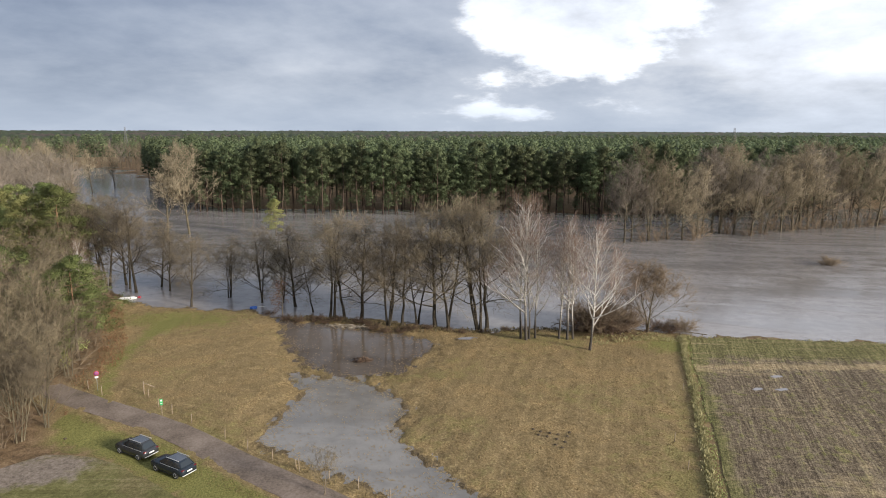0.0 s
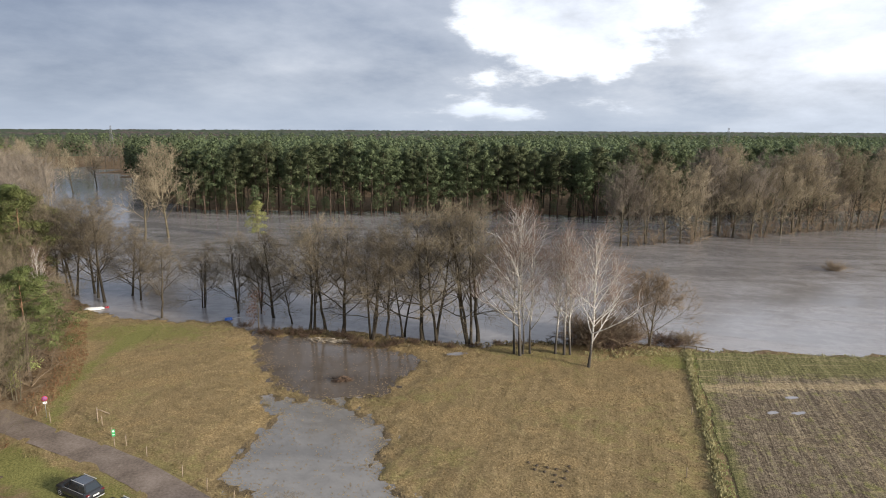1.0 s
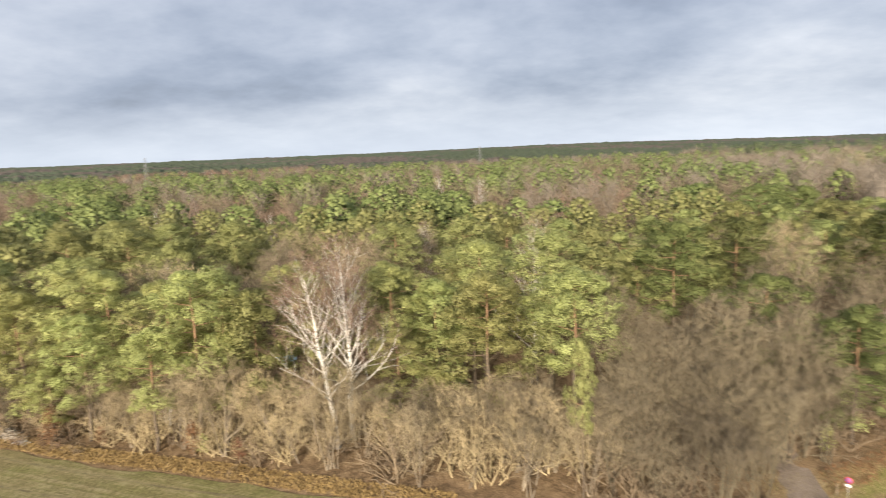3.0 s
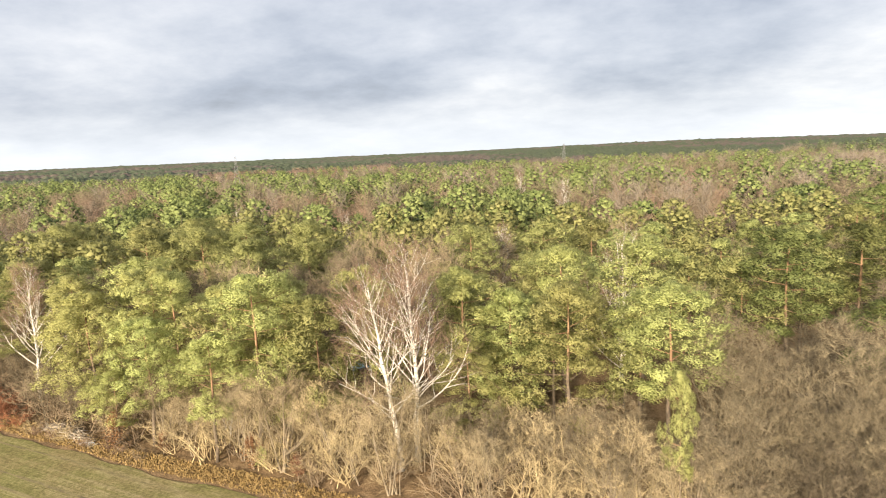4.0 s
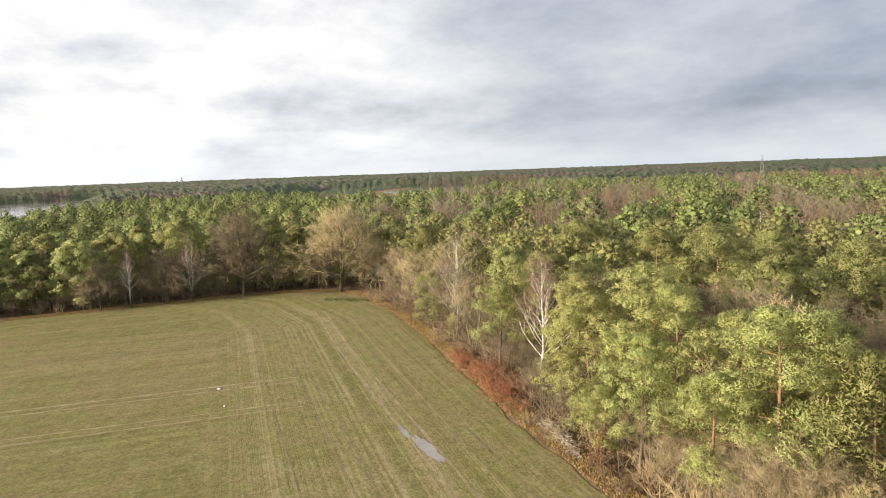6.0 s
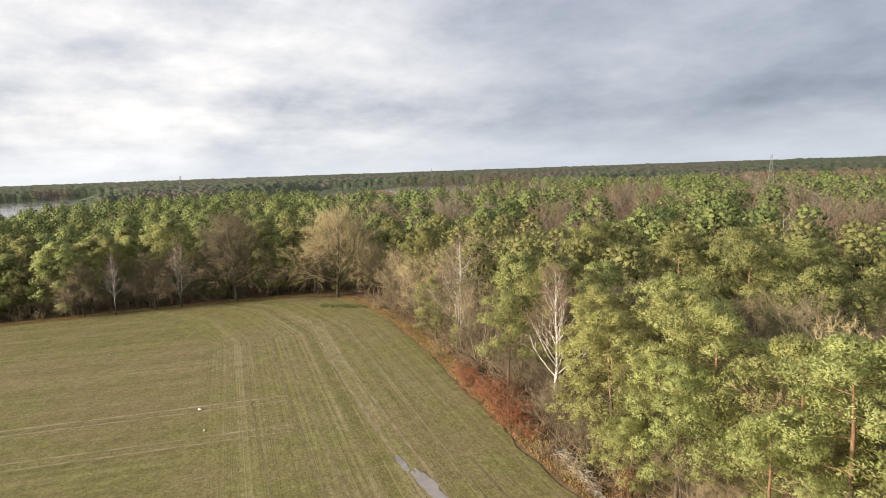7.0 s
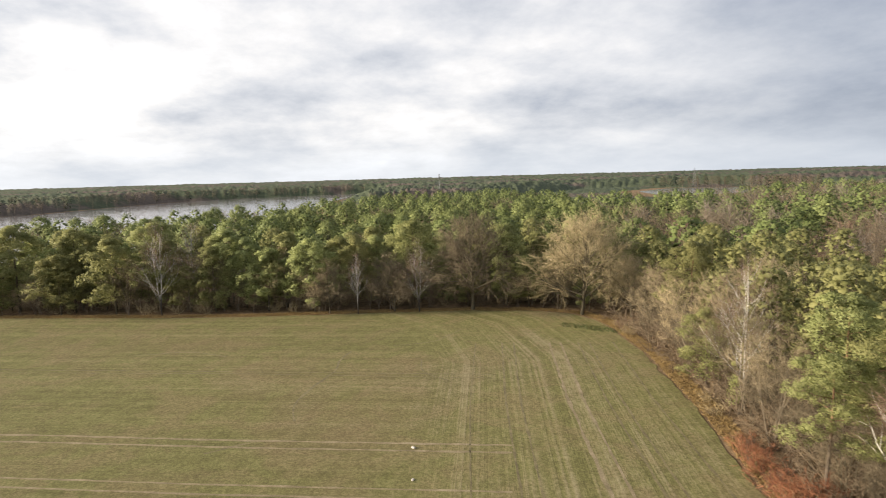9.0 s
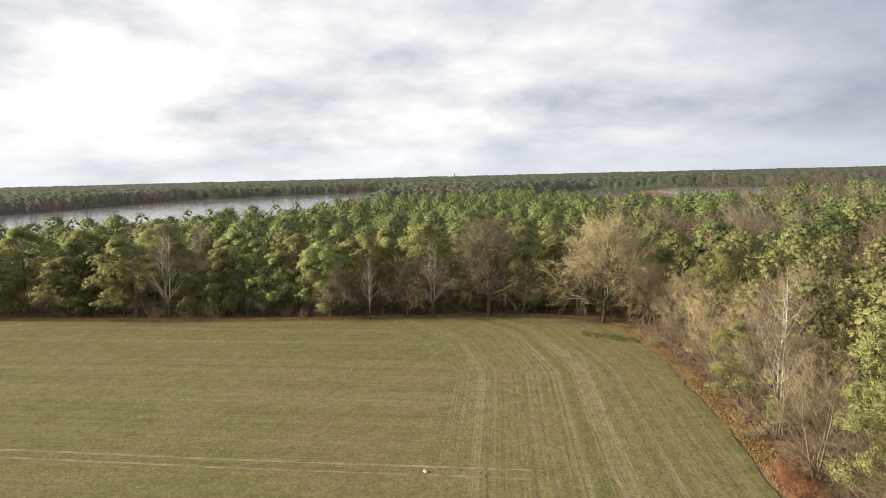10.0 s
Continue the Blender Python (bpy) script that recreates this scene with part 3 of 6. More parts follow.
def build_ground():
    me, x, y = grid_mesh("ground", axis(-66, 44, 0.5, 4600), axis(40, 118, 0.5, 4600), land_height, GROUND)
    d = water_depth(x, y)
    open_land = np.maximum(np.maximum(inside(x, y, MEADOW_EDGE), inside(x, y, CROP_EDGE) - 3), inside(x, y, ARABLE_EDGE))
    give(me, "wood", np.clip(0.5 - open_land / 5, 0, 1))
    bay = 0.8 * np.clip(1.2 - np.hypot((x + 44) / 16, (y - 103) / 8), 0, 1)
    verge = np.clip(1.3 - np.abs(inside(x, y, CROP_EDGE)) / 4, 0, 1) * (x > -46) * (y > 25)
    shore = np.clip(1 - np.hypot((x - 34) / 9, (y - 90) / 7), 0, 1)
    give(me, "moss", np.clip(bay + verge + shore + green_path(x, y), 0, 1))
    give(me, "wet", np.clip(1 + d / 1.2, 0, 1))
    smooth(me)
    tagged(new("ground", me), "tan winter meadow and leaf-strewn forest floor", "ground", kind="structure")


def sheet(name, outline, z, mat, label, category, kind="structure", step=4.0):
    """A flat piece of land or water: a grid cut to an outline with an even, dense edge."""
    pts = []
    for (ax, ay), (bx, by) in zip(outline, outline[1:] + outline[:1]):
        k = max(1, int(math.hypot(bx - ax, by - ay) / step))
        pts += [(ax + (bx - ax) * i / k, ay + (by - ay) * i / k) for i in range(k)]
    px, py = np.array(pts).T
    px, py = px + 0.35 * wavy(px, py, 5, 8), py + 0.35 * wavy(px, py, 5, 9)
    bm = bmesh.new()
    bm.faces.new([bm.verts.new((a, b, z)) for a, b in zip(px, py)])
    bmesh.ops.triangulate(bm, faces=bm.faces[:])
    bm.faces.ensure_lookup_table()
    bm.normal_update()
    if bm.faces[0].normal.z < 0:
        bmesh.ops.reverse_faces(bm, faces=bm.faces[:])
    me = bpy.data.meshes.new(name)
    bm.to_mesh(me)
    bm.free()
    me.materials.append(mat)
    return tagged(new(name, me), label, category, kind=kind)


def field(name, outline, z, mat, label, headland, step=3.0):
    """A field cut along its outline, carrying how near each place is to its edge."""
    rim = []
    for (ax, ay), (bx, by) in zip(outline, outline[1:] + outline[:1]):
        k = max(1, int(math.hypot(bx - ax, by - ay) / 2.0))
        rim += [(ax + (bx - ax) * i / k, ay + (by - ay) * i / k) for i in range(k)]
    rim = np.array(rim)
    rim = rim + 0.22 * np.stack([wavy(rim[:, 0], rim[:, 1], 2.2, 18), wavy(rim[:, 0], rim[:, 1], 2.2, 19)], 1) + 0.3 * np.stack([wavy(rim[:, 0], rim[:, 1], 6, 8), wavy(rim[:, 0], rim[:, 1], 6, 9)], 1)
    gx, gy = np.meshgrid(np.arange(rim[:, 0].min(), rim[:, 0].max(), step), np.arange(rim[:, 1].min(), rim[:, 1].max(), step))
    ok = inside(gx, gy, [tuple(p) for p in rim]) > 1.2
    pts = [Vector(p) for p in rim] + [Vector(p) for p in np.stack([gx[ok], gy[ok]], 1)]
    n = len(rim)
    co, _, tris, *_ = delaunay_2d_cdt(pts, [(i, (i + 1) % n) for i in range(n)], [], 1, 1e-4)
    verts = np.array([(p[0], p[1], z) for p in co])
    me = tri_mesh(name, verts, [t if (co[t[1]] - co[t[0]]).cross(co[t[2]] - co[t[0]]) > 0 else t[::-1] for t in map(tuple, tris)], [mat])
    give(me, "headland", headland(verts[:, 0], verts[:, 1]))
    return tagged(new(name, me), label, "field", kind="structure")


def ribbon(name, pts, width, z, mat, label, category, kind="structure", ragged=0.0, seed=1, parent=None):
    """A strip along a line on the ground."""
    rng = np.random.RandomState(seed)
    line = []
    for (ax, ay), (bx, by) in zip(pts, pts[1:]):
        k = max(1, int(math.hypot(bx - ax, by - ay) / 1.5))
        line += [(ax + (bx - ax) * i / k, ay + (by - ay) * i / k) for i in range(k)]
    line = np.array(line + [pts[-1]], float)
    for _ in range(3):
        line[1:-1] = (line[:-2] + 2 * line[1:-1] + line[2:]) / 4
    d = unit(np.gradient(line, axis=0))
    s = np.stack([-d[:, 1], d[:, 0]], 1)
    wl, wr = (width / 2 * (1 + ragged * rng.uniform(-1, 1, len(line))) for _ in range(2))
    zz = np.full(len(line), z) if not callable(z) else z(line[:, 0], line[:, 1])
    left, right = line + s * wl[:, None], line - s * wr[:, None]
    low = 0.05 if callable(z) else 0.0
    verts = np.concatenate([np.c_[left, zz - low], np.c_[line, zz], np.c_[right, zz - low]])
    n = len(line)
    i = np.arange(n - 1)
    tris = np.concatenate([np.stack([i + n, i + n + 1, i + 1], 1), np.stack([i + n, i + 1, i], 1), np.stack([i + 2 * n, i + 2 * n + 1, i + n + 1], 1), np.stack([i + 2 * n, i + n + 1, i + n], 1)])
    me = tri_mesh(name, verts, tris, [mat])
    ob = new(name, me)
    ob.parent = parent
    return tagged(ob, label, category, kind=kind)


build_ground()
tagged(new("water", grid_mesh("water", axis(-90, 90, 6.0, 600), axis(40, 260, 6.0, 600)[:], lambda x, y: np.zeros_like(x), RIVER)[0]), "muddy brown flood water of a swollen river", "water", kind="structure")
crop_head = lambda x, y: np.clip((38 - inside(x, y, [(-145, -90), (-131, -60), (-62, 27.7), (-45, 51), (80, 51), (80, -200), (-145, -200)])) / 5, 0, 1)
crop_field = field("crop_field", CROP_EDGE, 0.47, CROP, "green winter crop field with tyre tracks and drill rows", crop_head)
field("stubble_field", ARABLE_EDGE, 0.47, ARABLE, "dark ploughed field streaked with straw and weeds", lambda x, y: np.clip((y + 0.06 * x - 84) / 6, 0, 1) + np.clip(1 - (x - 24.8 - 0.28 * (y - 50)) / 2.5, 0, 1))
flat = np.array([v.co[:] for v in crop_field.data.vertices])
give(crop_field.data, "offset", inside(flat[:, 0], flat[:, 1], [(-145, -90), (-131, -60), (-62, 27.7), (-45, 51), (80, 51), (80, -200), (-145, -200)]))
give(crop_field.data, "bald", np.clip(1.3 - np.hypot(((flat[:, 0] + 38) * 0.9 + (flat[:, 1] - 54) * 0.4) / 7.5, ((flat[:, 1] - 54) * 0.9 - (flat[:, 0] + 38) * 0.4) / 3.6), 0, 1))
ROAD = grainy("worn_asphalt_track", (0.105, 0.082, 0.065), (0.172, 0.136, 0.110), (0.24, 0.195, 0.162), 0.35, 4.0, rough=0.9, world_space=True)
ROAD_LINE = [(45, 12), (20, 30.5), (-1, 43.5), (-12, 51), (-18.3, 55.2), (-25.5, 60.7), (-32.3, 65), (-41.5, 69.6), (-48, 73.5), (-60, 80), (-75, 84)]
ribbon("road", ROAD_LINE, 3.35, lambda x, y: np.maximum(land_height(x, y), 0.38) + 0.07, ROAD, "narrow worn asphalt lane with muddy edges", "road", ragged=0.025)
FLOODED = [(-24, 79.4), (-23, 76), (-21, 66), (-22, 58), (-14, 53), (-2, 46), (8, 42), (7, 50), (3, 58), (-1, 66), (-1, 76), (-0.6, 78)]
HOLLOW = [(-31, 106), (-27, 92), (-24, 84), (-24, 79.4), (-18, 80.6), (-13, 78.4), (-7, 79.4), (-0.6, 78), (1, 86), (2, 93), (-4, 98), (-12, 101.5), (-20, 103)]
sheet("flood_pool", FLOODED, 0.006, SHALLOW, "shallow grey flood water lying over meadow grass", "water", step=3)
sheet("flood_hollow", HOLLOW, 0.011, POND, "still brown flood water in the meadow hollow", "water", step=3)



# ---- trees ----
def ico():
    """The corners and faces of a small round body."""
    bm = bmesh.new()
    bmesh.ops.create_icosphere(bm, subdivisions=1, radius=1.0)
    out = np.array([v.co[:] for v in bm.verts]), np.array([[v.index for v in f.verts] for f in bm.faces])
    bm.free()
    return out


ICO, ICO_SKIN = ico()


def hearts(heap, rng, centres, outs, sizes):
    """Dense uneven bodies at the heart of clumps; sizes: half widths along x, y and z."""
    m = len(centres)
    body = centres[:, None] + ICO[None] * rng.uniform(0.6, 1.0, (m, len(ICO), 1)) * sizes[:, None]
    i = np.arange(m)[:, None, None] * len(ICO)
    heap.put(body, (i + ICO_SKIN[None]).reshape(-1, 3), unit(0.55 * ICO[None] + 0.8 * outs[:, None]))


def puffs(heap, rng, centres, outs, radii, count, length, width, flat=0.75, core=0.0):
    """Rounded clumps of needles: a dense heart and a shell of short shoots that point out and up."""
    m = len(centres)
    squash = np.array([1, 1, flat])
    if core:
        hearts(heap, rng, centres, outs, radii[:, None] * core * squash)
    c, o, r = (np.repeat(v, count, 0) for v in (centres, outs, radii))
    q = unit(rng.normal(0, 1, (m * count, 3)) + [0, 0, 0.2] + 0.5 * o)
    p = c + q * squash * (r * rng.uniform(0.62, 1.08, m * count))[:, None]
    face = unit(q / squash + rng.normal(0, 0.35, q.shape))
    d = unit(unit(np.cross(face, rng.normal(0, 1, q.shape))) * 0.7 + q * 0.6 + [0, 0, 0.3])
    side = unit(np.cross(face, d))
    size = length * rng.uniform(0.6, 1.35, len(p))
    heap.kites(p - d * size[:, None] * 0.35, d, side, size, size * width, unit(face * 0.34 + q * 0.2 + 0.85 * o + rng.normal(0, 0.1, q.shape)))


def pine_meshes(seed, h, base, spread, limbs, tufts_each, radius, count, length, width, needle, sides=7, bark=None, dome=3.0):
    """A Scots pine: an orange stem, crooked limbs and boughs covered with small rounded tufts of needles."""
    rng = np.random.RandomState(seed)
    stem, crown = Heap(), Heap()
    bend = np.cumsum(rng.normal(0, 0.012 * h, (8, 2)), 0) * 0.5
    zs = np.linspace(-0.3, h * 0.95, 8)
    r0 = 0.011 * h + 0.05
    stem.tube([(bend[i, 0], bend[i, 1], z) for i, z in enumerate(zs)], [r0 * (1 - 0.85 * i / 7) for i in range(8)], sides)
    lob = rng.uniform(0, math.tau, 2)
    heart = np.array([bend[4, 0], bend[4, 1], base + 0.45 * (h - base)])
    boughs = []
    for k in range(limbs):
        t = ((k + rng.uniform(0.1, 0.9)) / limbs) ** 0.85
        z = base + (h - base) * t * 0.90
        az = k * 2.4 + rng.normal(0, 0.35)
        reach = spread * math.sqrt(max(0.03, 1 - t ** dome)) * (0.66 + 0.34 * min(1, t * 3 + 0.2)) * rng.uniform(0.66, 1.12) * (1 + 0.16 * math.sin(2 * az + lob[0]) + 0.1 * math.sin(az + lob[1]))
        d = np.array([math.cos(az), math.sin(az), rng.uniform(-0.02, 0.25) + 0.3 * t * t])
        foot = np.array([np.interp(z, zs, bend[:, 0]), np.interp(z, zs, bend[:, 1]), z])
        mid, tip = foot + d * reach * 0.5 - [0, 0, 0.04 * reach], foot + d * reach + [0, 0, 0.06 * reach]
        stem.tube([foot, mid, tip], [r0 * 0.34 * (1 - 0.6 * t), r0 * 0.2 * (1 - 0.6 * t), 0.012], 3, False)
        size = reach * rng.uniform(0.30, 0.40) + 0.42
        boughs.append((foot + (tip - foot) * 0.72, unit(d * [1, 1, 0]), size * 1.3, size))
    boughs.append((np.array([bend[-1, 0], bend[-1, 1], h * 0.92]), np.array([1.0, 0, 0]), 0.26 * spread, 0.26 * spread))
    mids, outs, radii = [], [], []
    for at, d, a, b in boughs:
        q = unit(rng.normal(0, 1, (tufts_each, 3)) + 0.35 * d + [0, 0, 0.3])
        lat = np.array([-d[1], d[0], 0])
        spot = at + np.outer(q @ d * a, d) + np.outer(q @ lat * b, lat) + np.outer(q[:, 2] * 0.62 * b, [0, 0, 1])
        spot = at + (spot - at) * rng.uniform(0.5, 1.05, (tufts_each, 1))
        mids.append(spot)
        outs.append(unit(0.85 * q + 0.6 * unit((spot - heart) * [1, 1, 0.8]) + [0, 0, 0.1]))
        radii.append(radius * rng.uniform(0.7, 1.3, tufts_each))
    puffs(crown, rng, np.concatenate(mids), np.concatenate(outs), np.concatenate(radii), count, length, width)
    return stem.mesh("pine_trunk", bark or PINE_BARK), crown.mesh("pine_crown", needle)


def bare_meshes(seed, h, clear, spread, stems=1, limbs=9, kids=(5, 5), twigs=6, upward=0.25, r0=None, bark=None, twig=None, droop=0.0, twig_size=1.0, white=2, limb=0.62, wobble=0.13, thick=0.012, splay=0.16):
    """A leafless tree: stems, limbs, branches and a haze of twigs."""
    rng = np.random.RandomState(seed)
    wood, fine = Heap(), Heap()
    r0 = r0 or 0.012 * h + 0.04
    feet, ways, sizes = [], [], []

    def grow(p, d, length, r, level):
        segs = 4 if level < 2 else (3 if level == 2 else 2)
        pts, dirs = [p], []
        for _ in range(segs):
            d = unit(d + rng.normal(0, wobble + 0.03 * level, 3) + [0, 0, upward * (0.55 if level < 3 else 0.3) - (droop * max(0, level - 1))])
            p = p + d * length / segs
            pts.append(p)
            dirs.append(d)
        (wood if level < white else fine).tube(pts, [r * (1 - 0.72 * i / segs) for i in range(segs + 1)], (6, 5, 3, 3)[min(level, 3)], False)
        if level >= len(kids) + 1:
            n = twigs
            f = rng.uniform(0.15, 1.0, n)
            for a in f:
                i = min(int(a * segs), segs - 1)
                feet.append(pts[i] + (pts[i + 1] - pts[i]) * (a * segs - i))
                ways.append(unit(dirs[i] * 0.75 + rng.normal(0, 0.5, 3) + [0, 0, 0.25 - 1.2 * droop]))
                sizes.append(length * rng.uniform(0.5, 1.0) * twig_size)
            return
        n = kids[level - 1]
        for k in range(n):
            a = 0.28 + 0.72 * (k + rng.uniform(0.2, 0.9)) / n
            i = min(int(a * segs), segs - 1)
            side = unit(np.cross(dirs[i], rng.normal(0, 1, 3)))
            angle = rng.uniform(0.45, 0.95)
            grow(pts[i] + (pts[i + 1] - pts[i]) * min(1, a * segs - i), unit(dirs[i] * math.cos(angle) + side * math.sin(angle)),
                 length * rng.uniform(0.42, 0.66) * (1.12 - 0.42 * a), r * 0.5 * (1.1 - 0.5 * a), level + 1)

    for s in range(stems):
        lean = rng.normal(0, 0.04 if stems == 1 else splay, 2)
        foot = np.array([*(rng.uniform(-0.5, 0.5, 2) * (stems > 1)), -0.3])
        top = h * (rng.uniform(0.78, 1.0) if s else 1.0)
        n = 9
        kink = np.cumsum(rng.normal(0, 0.010 * h, (n, 2)), 0) * 0.5
        line = np.array([[foot[0] + lean[0] * top * i / (n - 1) + kink[i, 0], foot[1] + lean[1] * top * i / (n - 1) + kink[i, 1], -0.3 + (top * 0.9 + 0.3) * i / (n - 1)] for i in range(n)])
        rad = r0 / math.sqrt(stems)
        radii = [rad * (1.25 if i == 0 else (1 - 0.9 * i / n)) for i in range(n)]
        wood.tube(list(line), radii, 8, False)
        for k in range(max(3, limbs // stems)):
            t = (k + rng.uniform(0.1, 0.9)) / max(3, limbs // stems)
            z = top * (clear + (0.88 - clear) * t ** 0.9)
            p = np.array([np.interp(z, line[:, 2], line[:, 0]), np.interp(z, line[:, 2], line[:, 1]), z])
            az = k * 2.4 + rng.normal(0, 0.5) + s
            steep = 0.55 + 1.0 * t + upward
            d = unit(np.array([math.cos(az), math.sin(az), steep * rng.uniform(0.6, 1.2)]))
            room = min(spread * (1.25 - 0.75 * t), (top - z) * 1.05 / max(0.3, d[2]) + 0.8)
            grow(p, d, room * rng.uniform(0.75, 1.1), np.interp(z, line[:, 2], radii) * limb * rng.uniform(0.8, 1.2), 1)
    fine.spikes(np.array(feet), np.array(ways), np.array(sizes), thick)
    return wood.mesh("bare_trunk", bark or BARK), fine.mesh("bare_crown", twig or TWIG)


def shrub_meshes(seed, h, stems, twig, kids=(4,), twigs=7, thick=0.012, spread=0.5):
    """A leafless shrub of many rods from one foot."""
    rng = np.random.RandomState(seed)
    fine, feet, ways, sizes = Heap(), [], [], []
    for _ in range(stems):
        d = unit(np.array([*rng.normal(0, spread, 2), 1.0]))
        p, length = np.array([*rng.normal(0, 0.22 * h * spread, 2), -0.1]), h * rng.uniform(0.55, 0.95)
        pts = [p]
        for _ in range(3):
            d = unit(d + rng.normal(0, 0.16, 3))
            pts.append(pts[-1] + d * length / 3)
        fine.tube(pts, [0.011 * h + 0.006, 0.008 * h + 0.004, 0.005 * h, 0.004], 3, False)
        for k in range(kids[0]):
            i = rng.randint(1, 3)
            q = pts[i] + (pts[i + 1] - pts[i]) * rng.uniform(0, 1)
            w = unit(d + rng.normal(0, 0.5, 3))
            e = q + w * length * rng.uniform(0.25, 0.42)
            fine.tube([q, e], [0.005 * h, 0.004], 3, False)
            for a in rng.uniform(0.1, 1, twigs):
                feet.append(q + (e - q) * a)
                ways.append(unit(w + rng.normal(0, 0.55, 3)))
                sizes.append(length * rng.uniform(0.10, 0.24))
    fine.spikes(np.array(feet), np.array(ways), np.array(sizes), thick)
    return (fine.mesh("shrub_rods", twig),)


def leaf_shrub(seed, h, mat, count=500, size=0.16, stem=None):
    """A small tree that keeps its dead or green leaves."""
    rng = np.random.RandomState(seed)
    rods, leaves = Heap(), Heap()
    rods.tube([(0, 0, -0.2), (0.05, 0, h * 0.5), (0, 0.05, h)], [0.012 * h + 0.02, 0.009 * h, 0.006], 5, False)
    pts = []
    for k in range(int(14 + h)):
        z = h * (0.15 + 0.8 * rng.uniform())
        az, reach = rng.uniform(0, math.tau), 0.34 * h * math.sqrt(max(0.05, 1 - (z / h) ** 1.6)) * rng.uniform(0.5, 1.1)
        a, b = np.array([0, 0, z]), np.array([math.cos(az) * reach, math.sin(az) * reach, z + 0.25 * reach])
        rods.tube([a, b], [0.006 * h, 0.004], 3, False)
        pts.append(a + (b - a) * rng.uniform(0.25, 1.05, (max(3, count // int(14 + h)), 1)) + rng.normal(0, 0.05 * h, (max(3, count // int(14 + h)), 3)))
    p = np.concatenate(pts)
    d = unit(rng.normal(0, 1, p.shape))
    leaves.kites(p, d, unit(np.cross(d, rng.normal(0, 1, p.shape))), size * rng.uniform(0.7, 1.3, len(p)), size * 0.7)
    return rods.mesh("rods", stem or BARK), leaves.mesh("leaves", mat)


PARTS = ("trunk", "crown")


def plant(kind, x, y, size=1.0, turn=0.0, label="", name="tree", category="tree", group="", names=PARTS, z=None, wide=1.0, lean=0.0):
    """One tree of a kind (its meshes) at a place, rooted in the ground there."""
    z = max(ground_at(x, y), -0.8) if z is None else z
    ob = thing(name, label, category, pose(x, y, z - 0.02, lean, 0, turn) @ Matrix.Diagonal((size * wide, size * wide, size, 1)), group)
    for n, me in zip(names, kind):
        part(n, me, ob)
    return ob


KEEP = []  # places of the trees set one by one: scattered ones keep clear of them


def clear_of(x, y, far, places=KEEP):
    return all((x - a) ** 2 + (y - b) ** 2 > far * far for a, b in places)


rnd = random.Random(7)
NEAR_PINES = [pine_meshes(20 + i, 20, b, s, n, 38, 0.46, 38, 0.28, 0.24, NEEDLE_LIT, 7) for i, (b, s, n) in enumerate([(6.5, 5.3, 19), (5.0, 5.0, 21), (7.5, 4.8, 17), (2.8, 5.4, 24), (8.5, 5.0, 16)])]
EDGE_PINES = [pine_meshes(40 + i, h, b, s, n, 18, 0.62, 14, 0.55, 0.28, NEEDLE_FRONT, 5, FRONT_BARK) for i, (h, b, s, n) in enumerate([(25, 8, 3.7, 22), (24, 6, 3.4, 24), (25, 11, 3.9, 20), (22, 5, 4.1, 24), (24, 7, 3.2, 24), (26, 9, 3.6, 22)])]
WOOD_PINES = [pine_meshes(60 + i, 20, b, s, n, 32, 0.54, 26, 0.38, 0.27, NEEDLE_WOOD, 5) for i, (b, s, n) in enumerate([(5, 5.4, 18), (7.5, 5.0, 16), (4, 5.2, 20)])]
BROAD_PINES = [pine_meshes(70 + i, 17, b, s, n, 32, 0.56, 24, 0.42, 0.28, NEEDLE_WOOD, 5, MOSSY, 2.3) for i, (b, s, n) in enumerate([(1.4, 5.4, 20), (2.4, 5.8, 19), (0.9, 4.6, 22)])]
ALDERS = [bare_meshes(80 + i, 17, c, s, st, n, (7, 5), 6, 0.12, r0=r, twig=ALDER_TWIG, bark=DARK_BARK, thick=0.012, twig_size=1.25, limb=0.50, wobble=0.12, white=3, splay=0.06) for i, (c, s, st, n, r) in enumerate([(0.19, 6.4, 2, 24, 0.26), (0.20, 6.2, 1, 20, 0.21), (0.17, 6.0, 3, 30, 0.29), (0.16, 7.0, 1, 22, 0.26)])]
BIRCHES = [bare_meshes(90 + i, 19, c, s, st, 30, (6, 4), 3, 0.36, r0=0.165, bark=OLD_BIRCH, twig=RED_TWIG, droop=0.03, thick=0.008, twig_size=1.4, white=3, limb=0.66, wobble=0.09, splay=0.05) for i, (c, s, st) in enumerate([(0.18, 5.6, 1), (0.16, 5.4, 2), (0.25, 4.6, 1)])]
BIRCHES.append(bare_meshes(95, 19, 0.24, 5.6, 1, 34, (5, 4), 5, 0.24, r0=0.27, bark=BIRCH, twig=RED_TWIG, droop=0.03, thick=0.010, twig_size=1.4, white=3, limb=0.36, wobble=0.08))
POPLARS = [bare_meshes(100 + i, 25, 0.2, s, 1, 26, (6, 4), 5, 0.30, bark=MOSSY, twig=POPLAR_TWIG, thick=0.026, twig_size=1.3) for i, s in enumerate([8.0, 7.0])]
FLOOD_TREES = [bare_meshes(110 + i, 24, c, s, st, 20, (6, 5), 7, 0.2, bark=MOSSY, twig=(GREY_TWIG, OLIVE_TWIG, POPLAR_TWIG)[i], thick=0.024, twig_size=1.05) for i, (c, s, st) in enumerate([(0.14, 9.5, 1), (0.1, 10, 2), (0.12, 8.5, 1)])]
